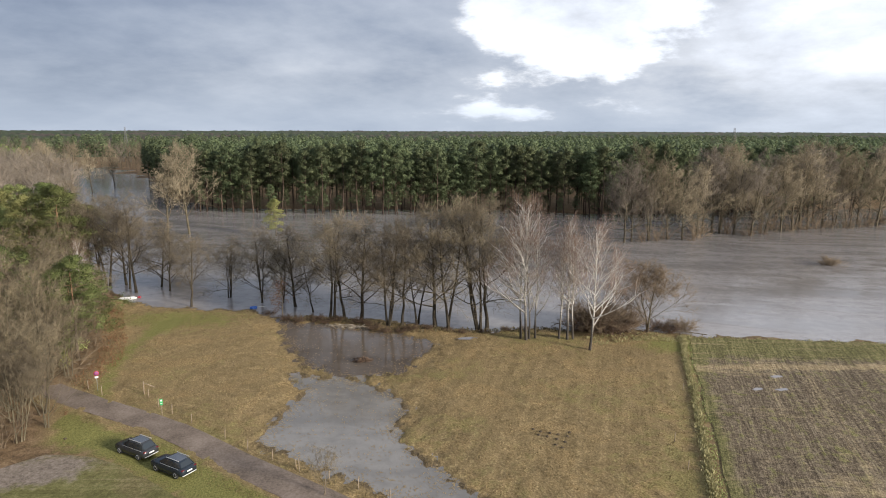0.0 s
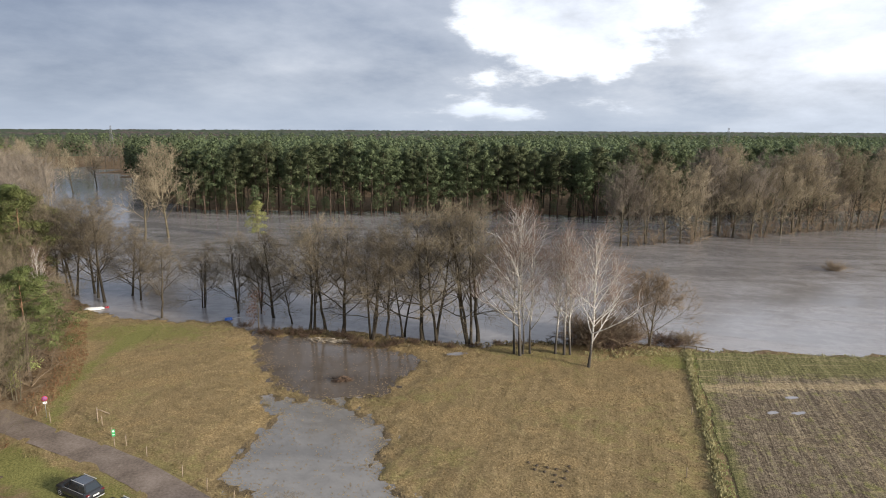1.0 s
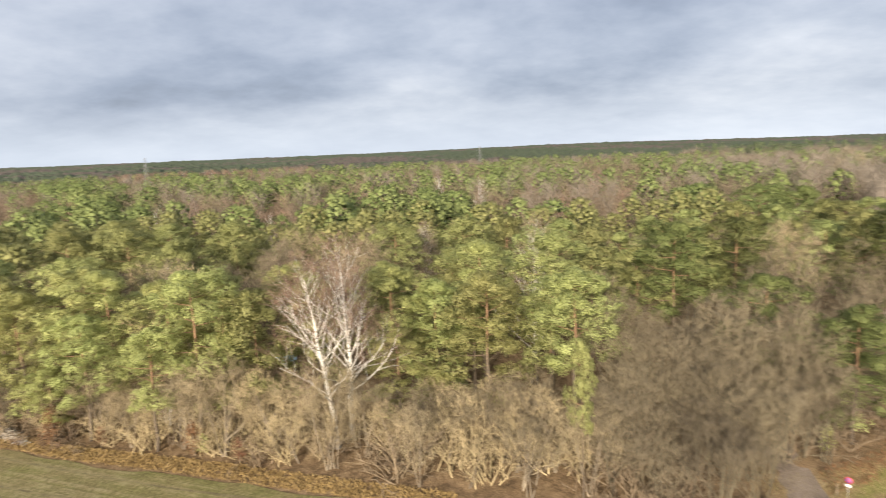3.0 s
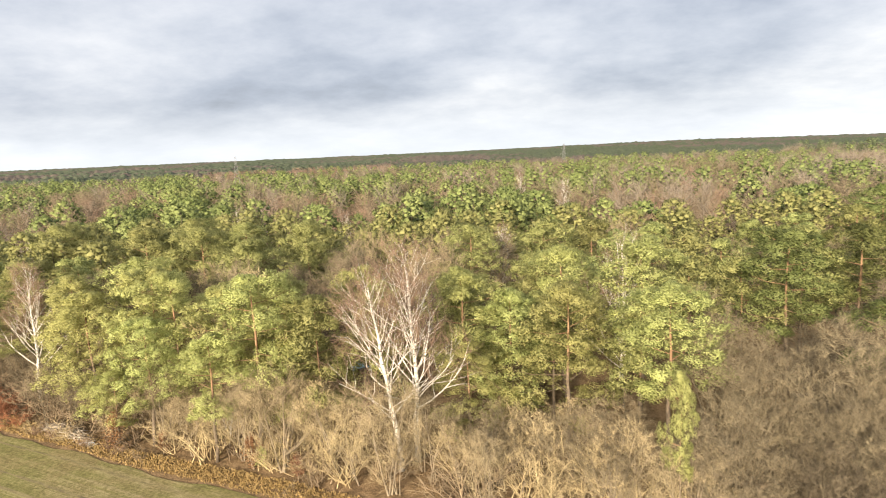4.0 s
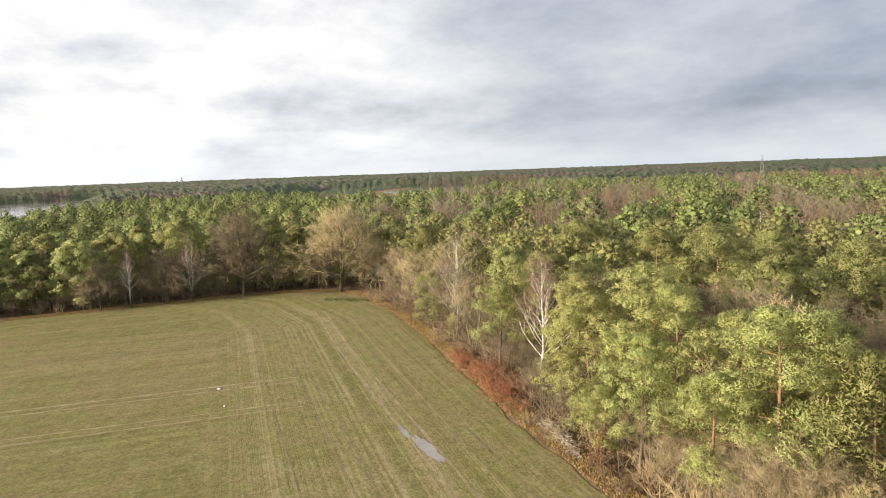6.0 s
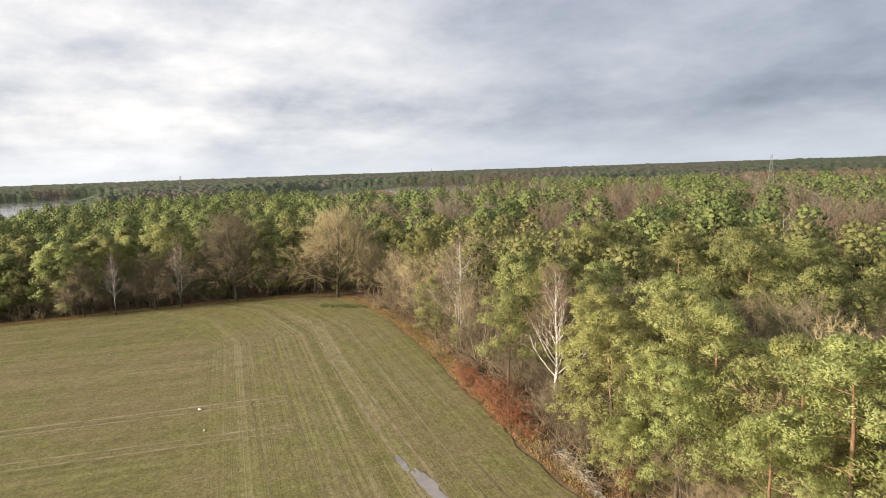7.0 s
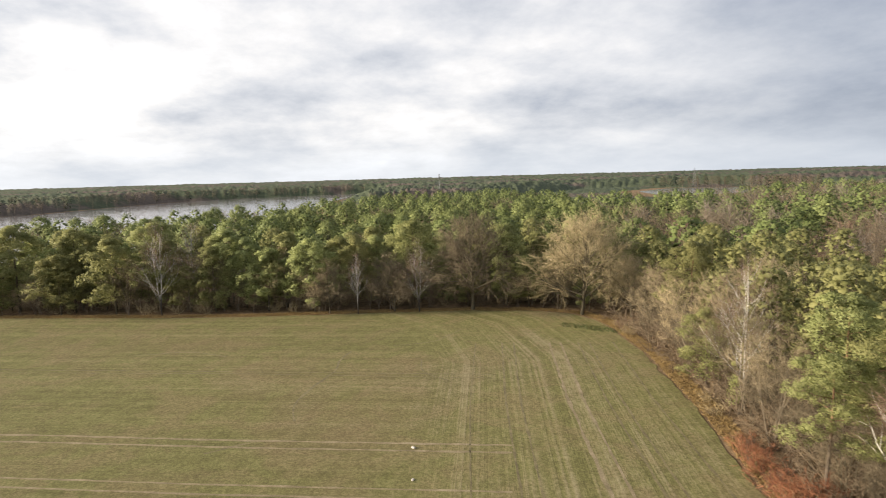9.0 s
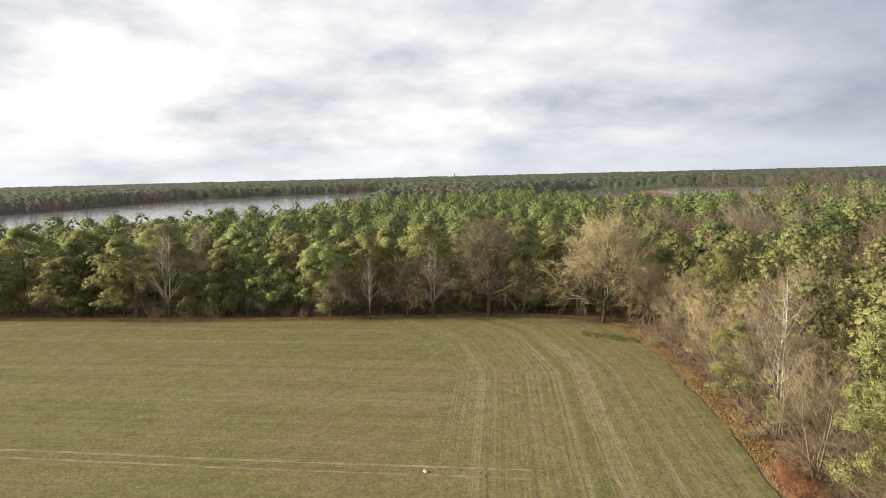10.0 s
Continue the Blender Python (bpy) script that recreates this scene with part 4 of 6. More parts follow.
OAKS = [bare_meshes(120 + i, 19, 0.15, s, 1, 36, (7, 5), 8, 0.0, r0=0.40, droop=0.03, bark=MOSSY, twig=t, thick=0.020, twig_size=1.2, splay=0.1) for i, (s, t) in enumerate([(11.5, OAK_TWIG), (10.2, OLIVE_TWIG)])]
# paler twigs for the sunlit edge of the wood
HAZELS = [bare_meshes(130 + i, 13, 0.08, s, 3, 18, (5, 3), 9, 0.33, r0=0.18, bark=BARK, twig=t, thick=0.012, twig_size=1.4, wobble=0.08) for i, (s, t) in enumerate([(6.6, SAND_TWIG), (6.2, OLIVE_TWIG), (5.6, PALE_TWIG)])]
# darker copies: imitate cloud shade in the north, plain brown elsewhere
DARK_HAZELS = [bare_meshes(135 + i, 13, 0.08, s, 3, 18, (5, 3), 9, 0.42, r0=0.16, bark=MOSSY, twig=t, thick=0.012, twig_size=1.4, wobble=0.08) for i, (s, t) in enumerate([(6.4, OLIVE_TWIG), (5.8, ALDER_TWIG)])]
SHRUBS = [shrub_meshes(140 + i, 3.4, 16, t) for i, t in enumerate([TWIG, RED_TWIG, PALE_TWIG])]
RUSTY = [shrub_meshes(150, 3.0, 26, RUST, (6,), 8), shrub_meshes(151, 2.2, 24, RUST, (6,), 8, 0.012, 0.9)]
BEECH = leaf_shrub(155, 5.0, DRY_LEAF, 900, 0.22)
SPARSE = leaf_shrub(157, 5.0, DRY_LEAF, 700, 0.13)
HOLLY = leaf_shrub(156, 5.0, NEEDLE_LIT, 900, 0.22)

# trees along the flooded bank of the meadow
ALDER_SPOTS = [(-67.4, 126.4, 1.08), (-60.1, 121.9, 1.12), (-57.0, 126.2, 0.80), (-45.4, 111.6, 0.74), (-33.2, 115, 0.80), (-26.6, 112, 0.86), (-18.6, 104.7, 1.0), (-16.6, 105.2, 0.95),
               (-13.6, 103.3, 0.98), (-8.6, 99.6, 0.98), (-6.8, 100.6, 0.92), (-1.2, 99.8, 1.1), (0.6, 98.8, 1.12), (5.4, 99.1, 1.2), (7.4, 99.6, 1.2), (-76, 131, 1.0), (-72, 124, 0.95), (-82, 137, 1.1), (-40.2, 118, 0.7)]
ALDER_SPOTS += [(-4.4, 101.4, 0.8), (-62.5, 124.5, 0.9), (-65, 128, 0.85), (-22.6, 108.5, 0.6), (-29.5, 114.2, 0.6), (-54, 123, 0.7), (-70.5, 129, 0.9)]
for i, (x, y, s) in enumerate(ALDER_SPOTS):
    plant(ALDERS[(0, 1, 3, 1, 2, 3, 0, 1, 3, 2, 1, 3, 0, 2, 1, 0, 1, 3, 2)[i % 19]], x, y, s, 47 * i, "leafless grey-brown alder standing at the flooded bank", "bare_tree", group="bank trees", lean=rnd.uniform(-4, 4), wide=1.22)
    KEEP.append((x, y))
for i, (x, y, s, k) in enumerate([(21.2, 88.3, 1.0, 0), (11.6, 93.2, 1.02, 2), (12.5, 92.3, 1.15, 0), (13.6, 92.9, 1.1, 1), (17.7, 93.4, 0.92, 2), (18.6, 92.9, 1.0, 2), (19.5, 92.6, 0.86, 2), (29.5, 106, 0.7, 2)]):
    plant(BIRCHES[k], x, y, s, 80 * i + 20, "leafless white-barked birch with reddish twigs on the meadow bank", "birch", group="meadow birches", wide=1.12)
    KEEP.append((x, y))
WILLOW = bare_meshes(160, 10, 0.12, 5.2, 3, 30, (6, 4), 8, 0.30, r0=0.2, bark=MOSSY, twig=TWIG, thick=0.016, twig_size=1.3, limb=0.5)
BRUSHY = [shrub_meshes(162, 4.2, 60, TWIG, (6,), 9, 0.014, 0.55), shrub_meshes(163, 3.0, 55, RUST_TWIG, (6,), 9, 0.014, 0.8)]
plant(WILLOW, 32.4, 97.4, 1.0, 30, "round leafless brown willow at the water's edge", "bare_tree", wide=1.25)
plant(SPARSE, -27.2, 104.8, 1.45, 0, "small tree keeping a few rust-brown leaves", "leafy_tree", names=("trunk", "foliage"))
plant(NEAR_PINES[3], -50.0, 189.5, 0.6, 10, "lone yellow-green pine standing in the river", "pine", z=-0.3)
for i, (x, y, s) in enumerate([(-77.2, 192.4, 1.09), (-82.5, 189, 0.95)]):
    plant(POPLARS[i], x, y, s, 50 * i, "tall pale poplar rising from the flood", "poplar", group="poplars", z=-0.4)
for i, (x, y, s) in enumerate([(51.5, 180, 0.95), (60, 184, 1.05), (70, 184.7, 0.85), (84, 198, 1.1), (86.5, 199, 1.02), (89.4, 195.3, 0.95), (93.6, 192.2, 0.9), (112.7, 203.7, 1.08), (119.3, 207.4, 1.02),
                               (126, 211.2, 1.0), (136.3, 214, 1.05), (146, 214, 1.1), (103, 205, 1.0), (158, 220, 1.05), (98, 214, 1.1), (130, 224, 1.1), (172, 226, 1.0), (76, 190, 0.9), (80, 195, 1.0), (100, 198, 0.92), (107, 201, 1.0), (116, 207, 0.95), (132, 214, 1.05), (141, 216, 1.0), (152, 221, 1.1), (164, 228, 1.1), (90, 206, 1.1), (121, 216, 1.1), (180, 236, 1.1), (66, 186, 0.9), (54, 181, 0.8)]):
    plant(FLOOD_TREES[i % 3], x, y, s, 67 * i, "leafless brown willow standing in flood water", "bare_tree", group="flooded willows", z=-0.4)
for i, (x, y, s) in enumerate([(57, 181, 1.1), (66, 186, 0.9), (72, 184, 1.0), (99, 196, 1.1), (106, 205, 1.2), (133, 210, 1.3), (140, 212, 1.2), (80, 197, 0.9), (76, 189, 1.2), (88, 196, 1.3), (93, 193, 1.1), (111, 203, 1.3), (117, 206, 1.2), (122, 208, 1.3), (127, 211, 1.2), (146, 216, 1.4), (153, 220, 1.4), (160, 224, 1.4), (62, 183, 1.0), (168, 230, 1.5)]):
    plant(SHRUBS[0], x, y, s * 1.9, 40 * i, "brown leafless willow scrub in the flood", "shrub", group="flood scrub", names=("stem",), z=-0.3)
plant(BRUSHY[0], 92.2, 149.6, 0.6, 0, "low tan willow bush on an islet in the river", "shrub", names=("stem",), z=-0.2, wide=1.7)
BANK_BRUSH = [(-24, 102.5, 0.8), (-21, 103, 0.8), (-11, 98.4, 0.8), (-9, 97, 0.6), (-5, 98, 0.7), (3, 96.6, 0.5), (24, 97.5, 1.1), (26.5, 97, 1.2), (28.5, 98.5, 1.0), (36, 97.8, 0.5), (-14, 101.5, 0.8), (-30, 107, 0.7), (-6.5, 97, 0.6), (10, 98, 0.5),
              (-17.5, 102.6, 0.7), (-12.4, 100.6, 0.6), (-2.5, 98.4, 0.6), (0.8, 97.6, 0.5), (6.4, 97.2, 0.45), (22.4, 98.6, 0.9), (25.4, 99.6, 1.0), (35, 99.4, 0.6), (38.5, 98.4, 0.5), (-19.4, 101.8, 0.6), (13, 98.6, 0.5), (-26.4, 103.6, 0.7)]
for i, (x, y, s) in enumerate(BANK_BRUSH):
    plant(BRUSHY[1 if x < 20 or i % 2 else 0], x, y, s * (0.55 if x < 20 else 1.2), 70 * i, "leafless brown thicket on the wet bank", "shrub", group="bank thickets", names=("stem",), wide=1.3)

# single trees of the wood beside the fields
PINE_SPOTS = [(-145, -21, 20), (-106, -12, 19), (-118, 8, 21), (-107, 17, 20), (-116, 25, 21), (-80, 23, 19), (-83, 17, 18), (-92, 7, 19), (-90, 0, 17), (-92, 32, 17), (-91, 45, 16), (-80.6, 55.8, 20),
              (-69.4, 51.6, 18), (-75.5, 47.5, 16.5), (-77.5, 42.4, 18), (-71.5, 41.6, 12), (-60.6, 57.8, 18.8), (-73.9, 80.9, 21), (-71.9, 118.7, 21.5), (-105, 50, 20), (-76, 15.5, 14), (-82, 8, 15), (-136, -19, 21)]
PINE_MORE = [(-125, -2, 21), (-131, 6, 21), (-131, 14, 20), (-143, -60, 19), (-76, 20, 20), (-97, -4, 18), (-99, 4, 19), (-87.5, 10.5, 19), (-83.5, 4, 9), (-102, -18, 15), (-124, -44, 12), (-119, 138, 21),
             (-109, 141, 21), (-89, 142, 20), (-80, 95, 20), (-49.5, 83, 15), (-74, 62, 21), (-52, 87, 12), (-58, 80, 17)]
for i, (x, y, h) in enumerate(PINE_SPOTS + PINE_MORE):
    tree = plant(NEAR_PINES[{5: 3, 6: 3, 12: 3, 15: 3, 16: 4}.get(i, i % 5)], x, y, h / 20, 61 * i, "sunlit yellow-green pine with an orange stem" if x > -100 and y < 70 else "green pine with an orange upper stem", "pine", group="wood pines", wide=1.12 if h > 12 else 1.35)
    # darker needle colour stands for cloud shade in the north
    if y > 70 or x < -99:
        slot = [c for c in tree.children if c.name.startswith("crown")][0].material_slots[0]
        slot.link, slot.material = "OBJECT", NEEDLE_SHADED if y > 70 else NEEDLE_WOOD
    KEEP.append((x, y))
plant(NEAR_PINES[4], -49.5, 52.2, 0.76, 40, "slim young pine with a bare lower stem", "pine", group="wood pines", wide=0.36)
KEEP.append((-49.5, 52.2))
for i, (x, y, h, k) in enumerate([(-69.2, 34.0, 20.8, 3), (-70.4, 35.8, 22.4, 3), (-99.4, -10.1, 18.6, 3), (-108.6, -122.6, 14.2, 2), (-120.6, -115.4, 16.6, 1), (-112, 57, 19, 2), (-77.7, 61.6, 22, 1), (-121, -37, 20, 1), (-203, 104, 22, 2),
                                  (-242, 102, 22, 0), (-178, 8, 20, 1), (-163, 33, 18, 2), (-78.2, 16.4, 6, 2), (-60.5, 104.4, 13.5, 2), (-72.2, -153.2, 21.5, 1), (-150, -30, 18, 2), (-82, -160, 21, 0), (-90, -155, 18.5, 0)]):
    plant(BIRCHES[k], x, y, h / 19, 75 * i if i else 0, "white-stemmed birch with bare reddish twigs at the wood's edge" if i < 5 else "slim bare birch among the pines", "birch", group="wood birches", lean={0: 5, 12: 8}.get(i, 0))
    KEEP.append((x, y))
for i, (x, y, s, k) in enumerate([(-146, -88.5, 1.02, 0), (-131, -108.5, 1.04, 1), (-152, -80, 0.6, 0), (-116.5, -119, 0.55, 1), (-104, -127.5, 0.5, 1)]):
    plant(OAKS[k], x, y, s, 90 * i, "broad leafless oak lit tan by low sun at the field corner", "oak", group="oaks")
    KEEP.append((x, y))
for i, (x, y, h) in enumerate([(-73, 23, 9), (-62, 41, 7), (-56, 62, 13), (-53, 66, 12), (-53, 70, 15), (-66, 92, 16), (-135, -40, 16), (-143, -37, 15), (-110, 11, 14), (-127, -44, 15), (-49.5, 74.5, 14), (-48, 67, 11), (-58, 40, 7),
                               (-51, 59, 10), (-66, 66, 14), (-112, -28, 12), (-118, -35, 13), (-130, -50, 13), (-140, -63, 12), (-64, 84, 13), (-60, 96, 12), (-66, 104, 13), (-70, 112, 14), (-47, 61, 9), (-148, -72, 11)]):
    plant(DARK_HAZELS[i % 2] if y > 50 else HAZELS[i % 3], x, y, h / 13, 53 * i, "leafless tan hazel thicket at the edge of the wood", "bare_tree", group="hazels", wide=1.1)
    KEEP.append((x, y))


for i, (x, y, h) in enumerate([(-41.8, 63.2, 7.5), (-43, 60.2, 9), (-44.2, 66.6, 9.5), (-46, 64, 9), (-49.5, 63, 10), (-45.5, 57.6, 7), (-51, 67.5, 11), (-48.5, 71, 10), (-52.5, 73.5, 12), (-47.5, 77, 9), (-55, 77.5, 12), (-50, 56, 9), (-53.5, 59.5, 11), (-51.5, 79.5, 10), (-54, 84, 10), (-53.5, 91, 8), (-56.5, 98, 8), (-58.5, 104, 8), (-72, 22.6, 10), (-75.4, 18.4, 8.5), (-69.6, 28.2, 9), (-67.4, 44.6, 6), (-64, 42.6, 7), (-61.8, 43.6, 7.5), (-59.6, 51.6, 8.5), (-57, 49.6, 8.5), (-64, 51.4, 7), (-78, 12.6, 6), (-66.4, 36.6, 8), (-54.4, 48.4, 9), (-81.4, 12, 6), (-82, -149, 14), (-98, -138, 14), (-66, -160, 12), (-118, -122.5, 13), (-104, -131, 12)]):
    plant(DARK_HAZELS[i % 2] if y > 55 or (x < -88 and y > -90) else HAZELS[i % 3], x, y, h / 13, 61 * i, "leafless grey-tan thicket at the edge of the field", "bare_tree", group="hazels", wide=1.2)
    KEEP.append((x, y))


# ---- woods: scattered trees ----
def scatter(poly, gap, tries, seed, keep=3.2):
    r, out = random.Random(seed), []
    x0, x1 = min(p[0] for p in poly), max(p[0] for p in poly)
    y0, y1 = min(p[1] for p in poly), max(p[1] for p in poly)
    xs, ys = np.array([r.uniform(x0, x1) for _ in range(tries)]), np.array([r.uniform(y0, y1) for _ in range(tries)])
    ok = (inside(xs, ys, poly) > 0) & (inside(xs, ys, CROP_EDGE) < -4) & (inside(xs, ys, MEADOW_EDGE) < -3) & (inside(xs, ys, LAKE_EDGE) < 0) & (inside(xs, ys, MERE_EDGE) < 0)
    cells = {}
    for x, y in zip(xs[ok], ys[ok]):
        c = int(x // gap), int(y // gap)
        if any((x - a) ** 2 + (y - b) ** 2 < gap * gap for i in (-1, 0, 1) for j in (-1, 0, 1) for a, b in cells.get((c[0] + i, c[1] + j), ())):
            continue
        if clear_of(x, y, keep):
            cells.setdefault(c, []).append((x, y))
            out.append((float(x), float(y)))
    return out


# the pine forest across the river: its front rows tree by tree
NORTH_FRONT = [(-97, 248), (-72, 243), (-39, 241), (25, 242), (61, 231), (100, 237), (170, 251), (170, 266), (100, 254), (61, 248), (25, 258), (-39, 256), (-72, 258), (-100, 262)]
NORTH_ROWS = sorted(scatter(NORTH_FRONT, 4.1, 5000, 3, 1), key=lambda p: inside(np.array([p[0]]), np.array([p[1]]), RIVER_EDGE)[0], reverse=True)
for i, (x, y) in enumerate(NORTH_ROWS[:120]):
    plant(EDGE_PINES[rnd.randrange(6)], x, y, rnd.uniform(0.94, 1.12), 77 * i, "tall dark green pine in a dense forest front", "pine", group="forest front pines", z=0.1)
for i in range(46):
    x = -92 + i * 5.4 + rnd.uniform(-2, 2)
    y = float(np.interp(x, [-97, -72, -39, 25, 61, 100, 170], [247, 243, 241, 242, 231, 237, 251])) + rnd.uniform(-1, 5)
    plant(EDGE_PINES[(1, 3, 4)[i % 3]], x, y, rnd.uniform(0.28, 0.5), 91 * i, "young dark pine under the forest front", "young_pine", group="young forest pines", z=0.1, wide=1.3)
for i, (x, y, s) in enumerate([(-208, 300, 0.95), (-190, 306, 0.9), (-222, 318, 1.0), (-176, 322, 0.85), (-196, 340, 0.95), (-238, 335, 1.05), (-214, 348, 1.0), (-180, 352, 0.9), (-228, 300, 0.9), (-200, 318, 0.92), (-245, 315, 1.0),
                               (-186, 282, 0.9), (-215, 275, 0.85)]):
    plant(POPLARS[i % 2], x, y, s, 71 * i, "pale leafless poplar standing in the flooded backwater", "poplar", group="backwater poplars", z=-0.4)
WEST = [(-46, 60), (-62, 28), (-83, -1), (-102, -24), (-131, -60), (-150, -80), (-185, -60), (-170, 0), (-150, 60), (-130, 130), (-84, 146), (-60, 114), (-47, 78)]
DEEP = []
for i, (x, y) in enumerate(scatter(WEST, 6.6, 3600, 5, 4.4)):
    patch = float(wavy(np.array(x), np.array(y), 70, 21)) + rnd.uniform(-0.5, 0.5)
    edge = -float(inside(np.array([x]), np.array([y]), CROP_EDGE)[0])
    if edge < 9 or (y > 62 and x > -75):
        plant(DARK_HAZELS[i % 2] if y > 55 or (x < -88 and y > -90) else HAZELS[i % 3], x, y, rnd.uniform(0.42, 0.8), 77 * i, "leafless tan hazel thicket at the edge of the wood", "bare_tree", group="hazels", wide=1.15)
    elif patch > -0.15 or (x < -110 and patch > -0.55):
        if x < -118:
            DEEP.append((x, y, 0.3, 6))
            continue
        plant(WOOD_PINES[i % 3], x, y, rnd.uniform(0.72, 1.0), 77 * i, "green pine in mixed woodland", "pine", group="wood pines")
    else:
        plant((HAZELS + ALDERS)[i % 7], x, y, rnd.uniform(0.75, 1.1) * (1.2 if i % 7 < 3 else 0.9), 77 * i, "leafless brown tree in mixed woodland", "bare_tree", group="woodland trees")
THICKET = [(-41, 60), (-46, 53), (-54, 43), (-63, 29.5), (-71, 19), (-84, 1), (-91, -8), (-103, -22), (-118, -40), (-132, -58), (-143, -76), (-152, -74), (-140, -52), (-125, -33), (-110, -15), (-97, 0), (-84, 14), (-74, 30), (-66, 42), (-58, 54),
           (-58, 66), (-62, 80), (-68, 96), (-72, 112), (-62, 114), (-57, 100), (-51, 88), (-49, 76), (-46, 66)]
for i, (x, y) in enumerate(scatter(THICKET, 2.9, 3500, 8, 1.6)):
    plant(DARK_HAZELS[i % 2] if y > 55 or (x < -88 and y > -90) else HAZELS[i % 3], x, y, rnd.uniform(0.34, 0.62), 77 * i, "dense leafless tan hazel at the wood's edge", "hazel", category="shrub", group="hazels", wide=1.25)
# brush without pale twigs in the north, its colour standing for cloud shade
for i, (x, y) in enumerate(scatter(THICKET, 2.4, 4000, 18, 0.8)[:230]):
    plant(SHRUBS[0 if y > 55 or x < -88 else (0, 2, 2)[i % 3]], x, y, rnd.uniform(1.1, 1.9), 77 * i, "dense leafless tan brush at the wood's edge", "brush", category="shrub", group="edge brush", wide=1.25, names=("stem",))
SOUTH_HEDGE = [(-40, -179), (-72, -151), (-108, -125.5), (-129, -111), (-143, -99), (-148, -90), (-156, -90), (-150, -106), (-134, -119), (-112, -134), (-76, -160), (-44, -188)]
for i, (x, y) in enumerate(scatter(SOUTH_HEDGE, 2.6, 2600, 9, 1.6)):
    plant((HAZELS + [SHRUBS[2], SHRUBS[0], SHRUBS[2]])[i % 6], x, y, rnd.uniform(0.36, 0.62) if i % 6 < 3 else rnd.uniform(0.7, 1.2), 77 * i, "leafless brown hazel under the pines", "hazel", category="shrub", group="hazels", wide=1.25, names=PARTS if i % 6 < 3 else ("stem",))
for i, (x, y, h, wide) in enumerate([(-94, -140, 15.5, 1.15), (-102, -131, 18, 1.0), (-83.5, -147.5, 16.5, 0.9), (-64, -162.5, 19, 1.1), (-53, -170.5, 15, 1.2), (-45, -182, 22, 1.1), (-58, -174, 21, 1.1), (-112, -129.5, 17.5, 0.8), (-140, -107, 20, 1.0), (-99, -141, 19, 1.0), (-124, -122, 21, 1.0), (-36, -184, 19, 1.2), (-88, -152, 20, 1.1), (-74, -163, 22, 1.1)]):
    plant(BROAD_PINES[i % 3], x, y, h / 17, 83 * i, "green pine branched low at the field's far side", "pine", group="wood pines", wide=wide)
    KEEP.append((x, y))
SOUTH_FRONT = [(-20, -196), (-40, -180), (-72, -152), (-108, -127), (-140, -100), (-152, -84), (-172, -88), (-160, -112), (-120, -142), (-84, -168), (-50, -196), (-30, -215)]
for i, (x, y) in enumerate(scatter(SOUTH_FRONT, 5.6, 3600, 6, 3.2)):
    front = -float(inside(np.array([x]), np.array([y]), CROP_EDGE)[0])
    if front < 9 and i % 3:
        plant(HAZELS[i % 3], x, y, rnd.uniform(0.5, 0.9), 77 * i, "leafless brown thicket under the pines", "bare_tree", group="hazels", wide=1.2)
    elif front > 20:
        DEEP.append((x, y, 0.3, 6))
    else:
        plant(BROAD_PINES[i % 3], x, y, rnd.uniform(0.5, 0.85) if front < 10 else rnd.uniform(0.9, 1.15), 77 * i, "green pine at the field's far side", "pine", group="wood pines", wide=1.05)


def forest(name, spots, kinds, label, low=0.85, high=1.15, seed=1):
    """Many trees that nobody could count, joined: kinds are lists of (arrays, material)."""
    r = np.random.RandomState(seed)
    vs, fs, ns, ms, count, mats = [], [], [], [], 0, []
    for i, (x, y, z, pick) in enumerate(spots):
        s, a = r.uniform(low, high), r.uniform(0, math.tau)
        turn = np.array([[math.cos(a), -math.sin(a), 0], [math.sin(a), math.cos(a), 0], [0, 0, 1]]) * s
        for (v, f, soft), mat in kinds[pick]:
            if mat not in mats:
                mats.append(mat)
            vs.append(v @ turn.T + [x, y, z])
            fs.append(f + count)
            ns.append(soft @ turn.T / s)
            ms.append(np.full(len(f), mats.index(mat)))
            count += len(v)
    me = tri_mesh(name, np.concatenate(vs), np.concatenate(fs), mats, np.concatenate(ms))
    rounded(me, np.concatenate(ns))
    return tagged(new(name, me), label, "woodland", kind="stuff")


def far_pine(seed, h, base, spread, radius, needle, clumps=22, count=8, length=0.9):
    """A pine seen from afar: a stem and a domed crown of rounded clumps."""
    rng = np.random.RandomState(seed)
    stem, crown = Heap(), Heap()
    stem.tube([(0, 0, 0), (0, 0, h * 0.9)], [0.2, 0.06], 3, False)
    t = ((np.arange(clumps) + rng.uniform(0.1, 0.9, clumps)) / clumps) ** 0.8
    az = np.arange(clumps) * 2.4 + rng.normal(0, 0.4, clumps)
    reach = (spread - 0.5 * radius) * np.sqrt(np.maximum(0.02, 1 - t ** 3.4)) * rng.uniform(0.5, 1.05, clumps)
    at = np.stack([np.cos(az) * reach, np.sin(az) * reach, base + (h - base - 0.6 * radius) * t], 1)
    outs = unit((at - [0, 0, base + 0.4 * (h - base)]) * [1, 1, 0.8] + rng.normal(0, 0.5, at.shape))
    puffs(crown, rng, at, outs, radius * rng.uniform(0.7, 1.3, clumps), count, length, 0.36, core=0.62)
    return [((*stem.arrays(), np.concatenate(stem.n)), MOSSY), ((*crown.arrays(), np.concatenate(crown.n)), needle)]


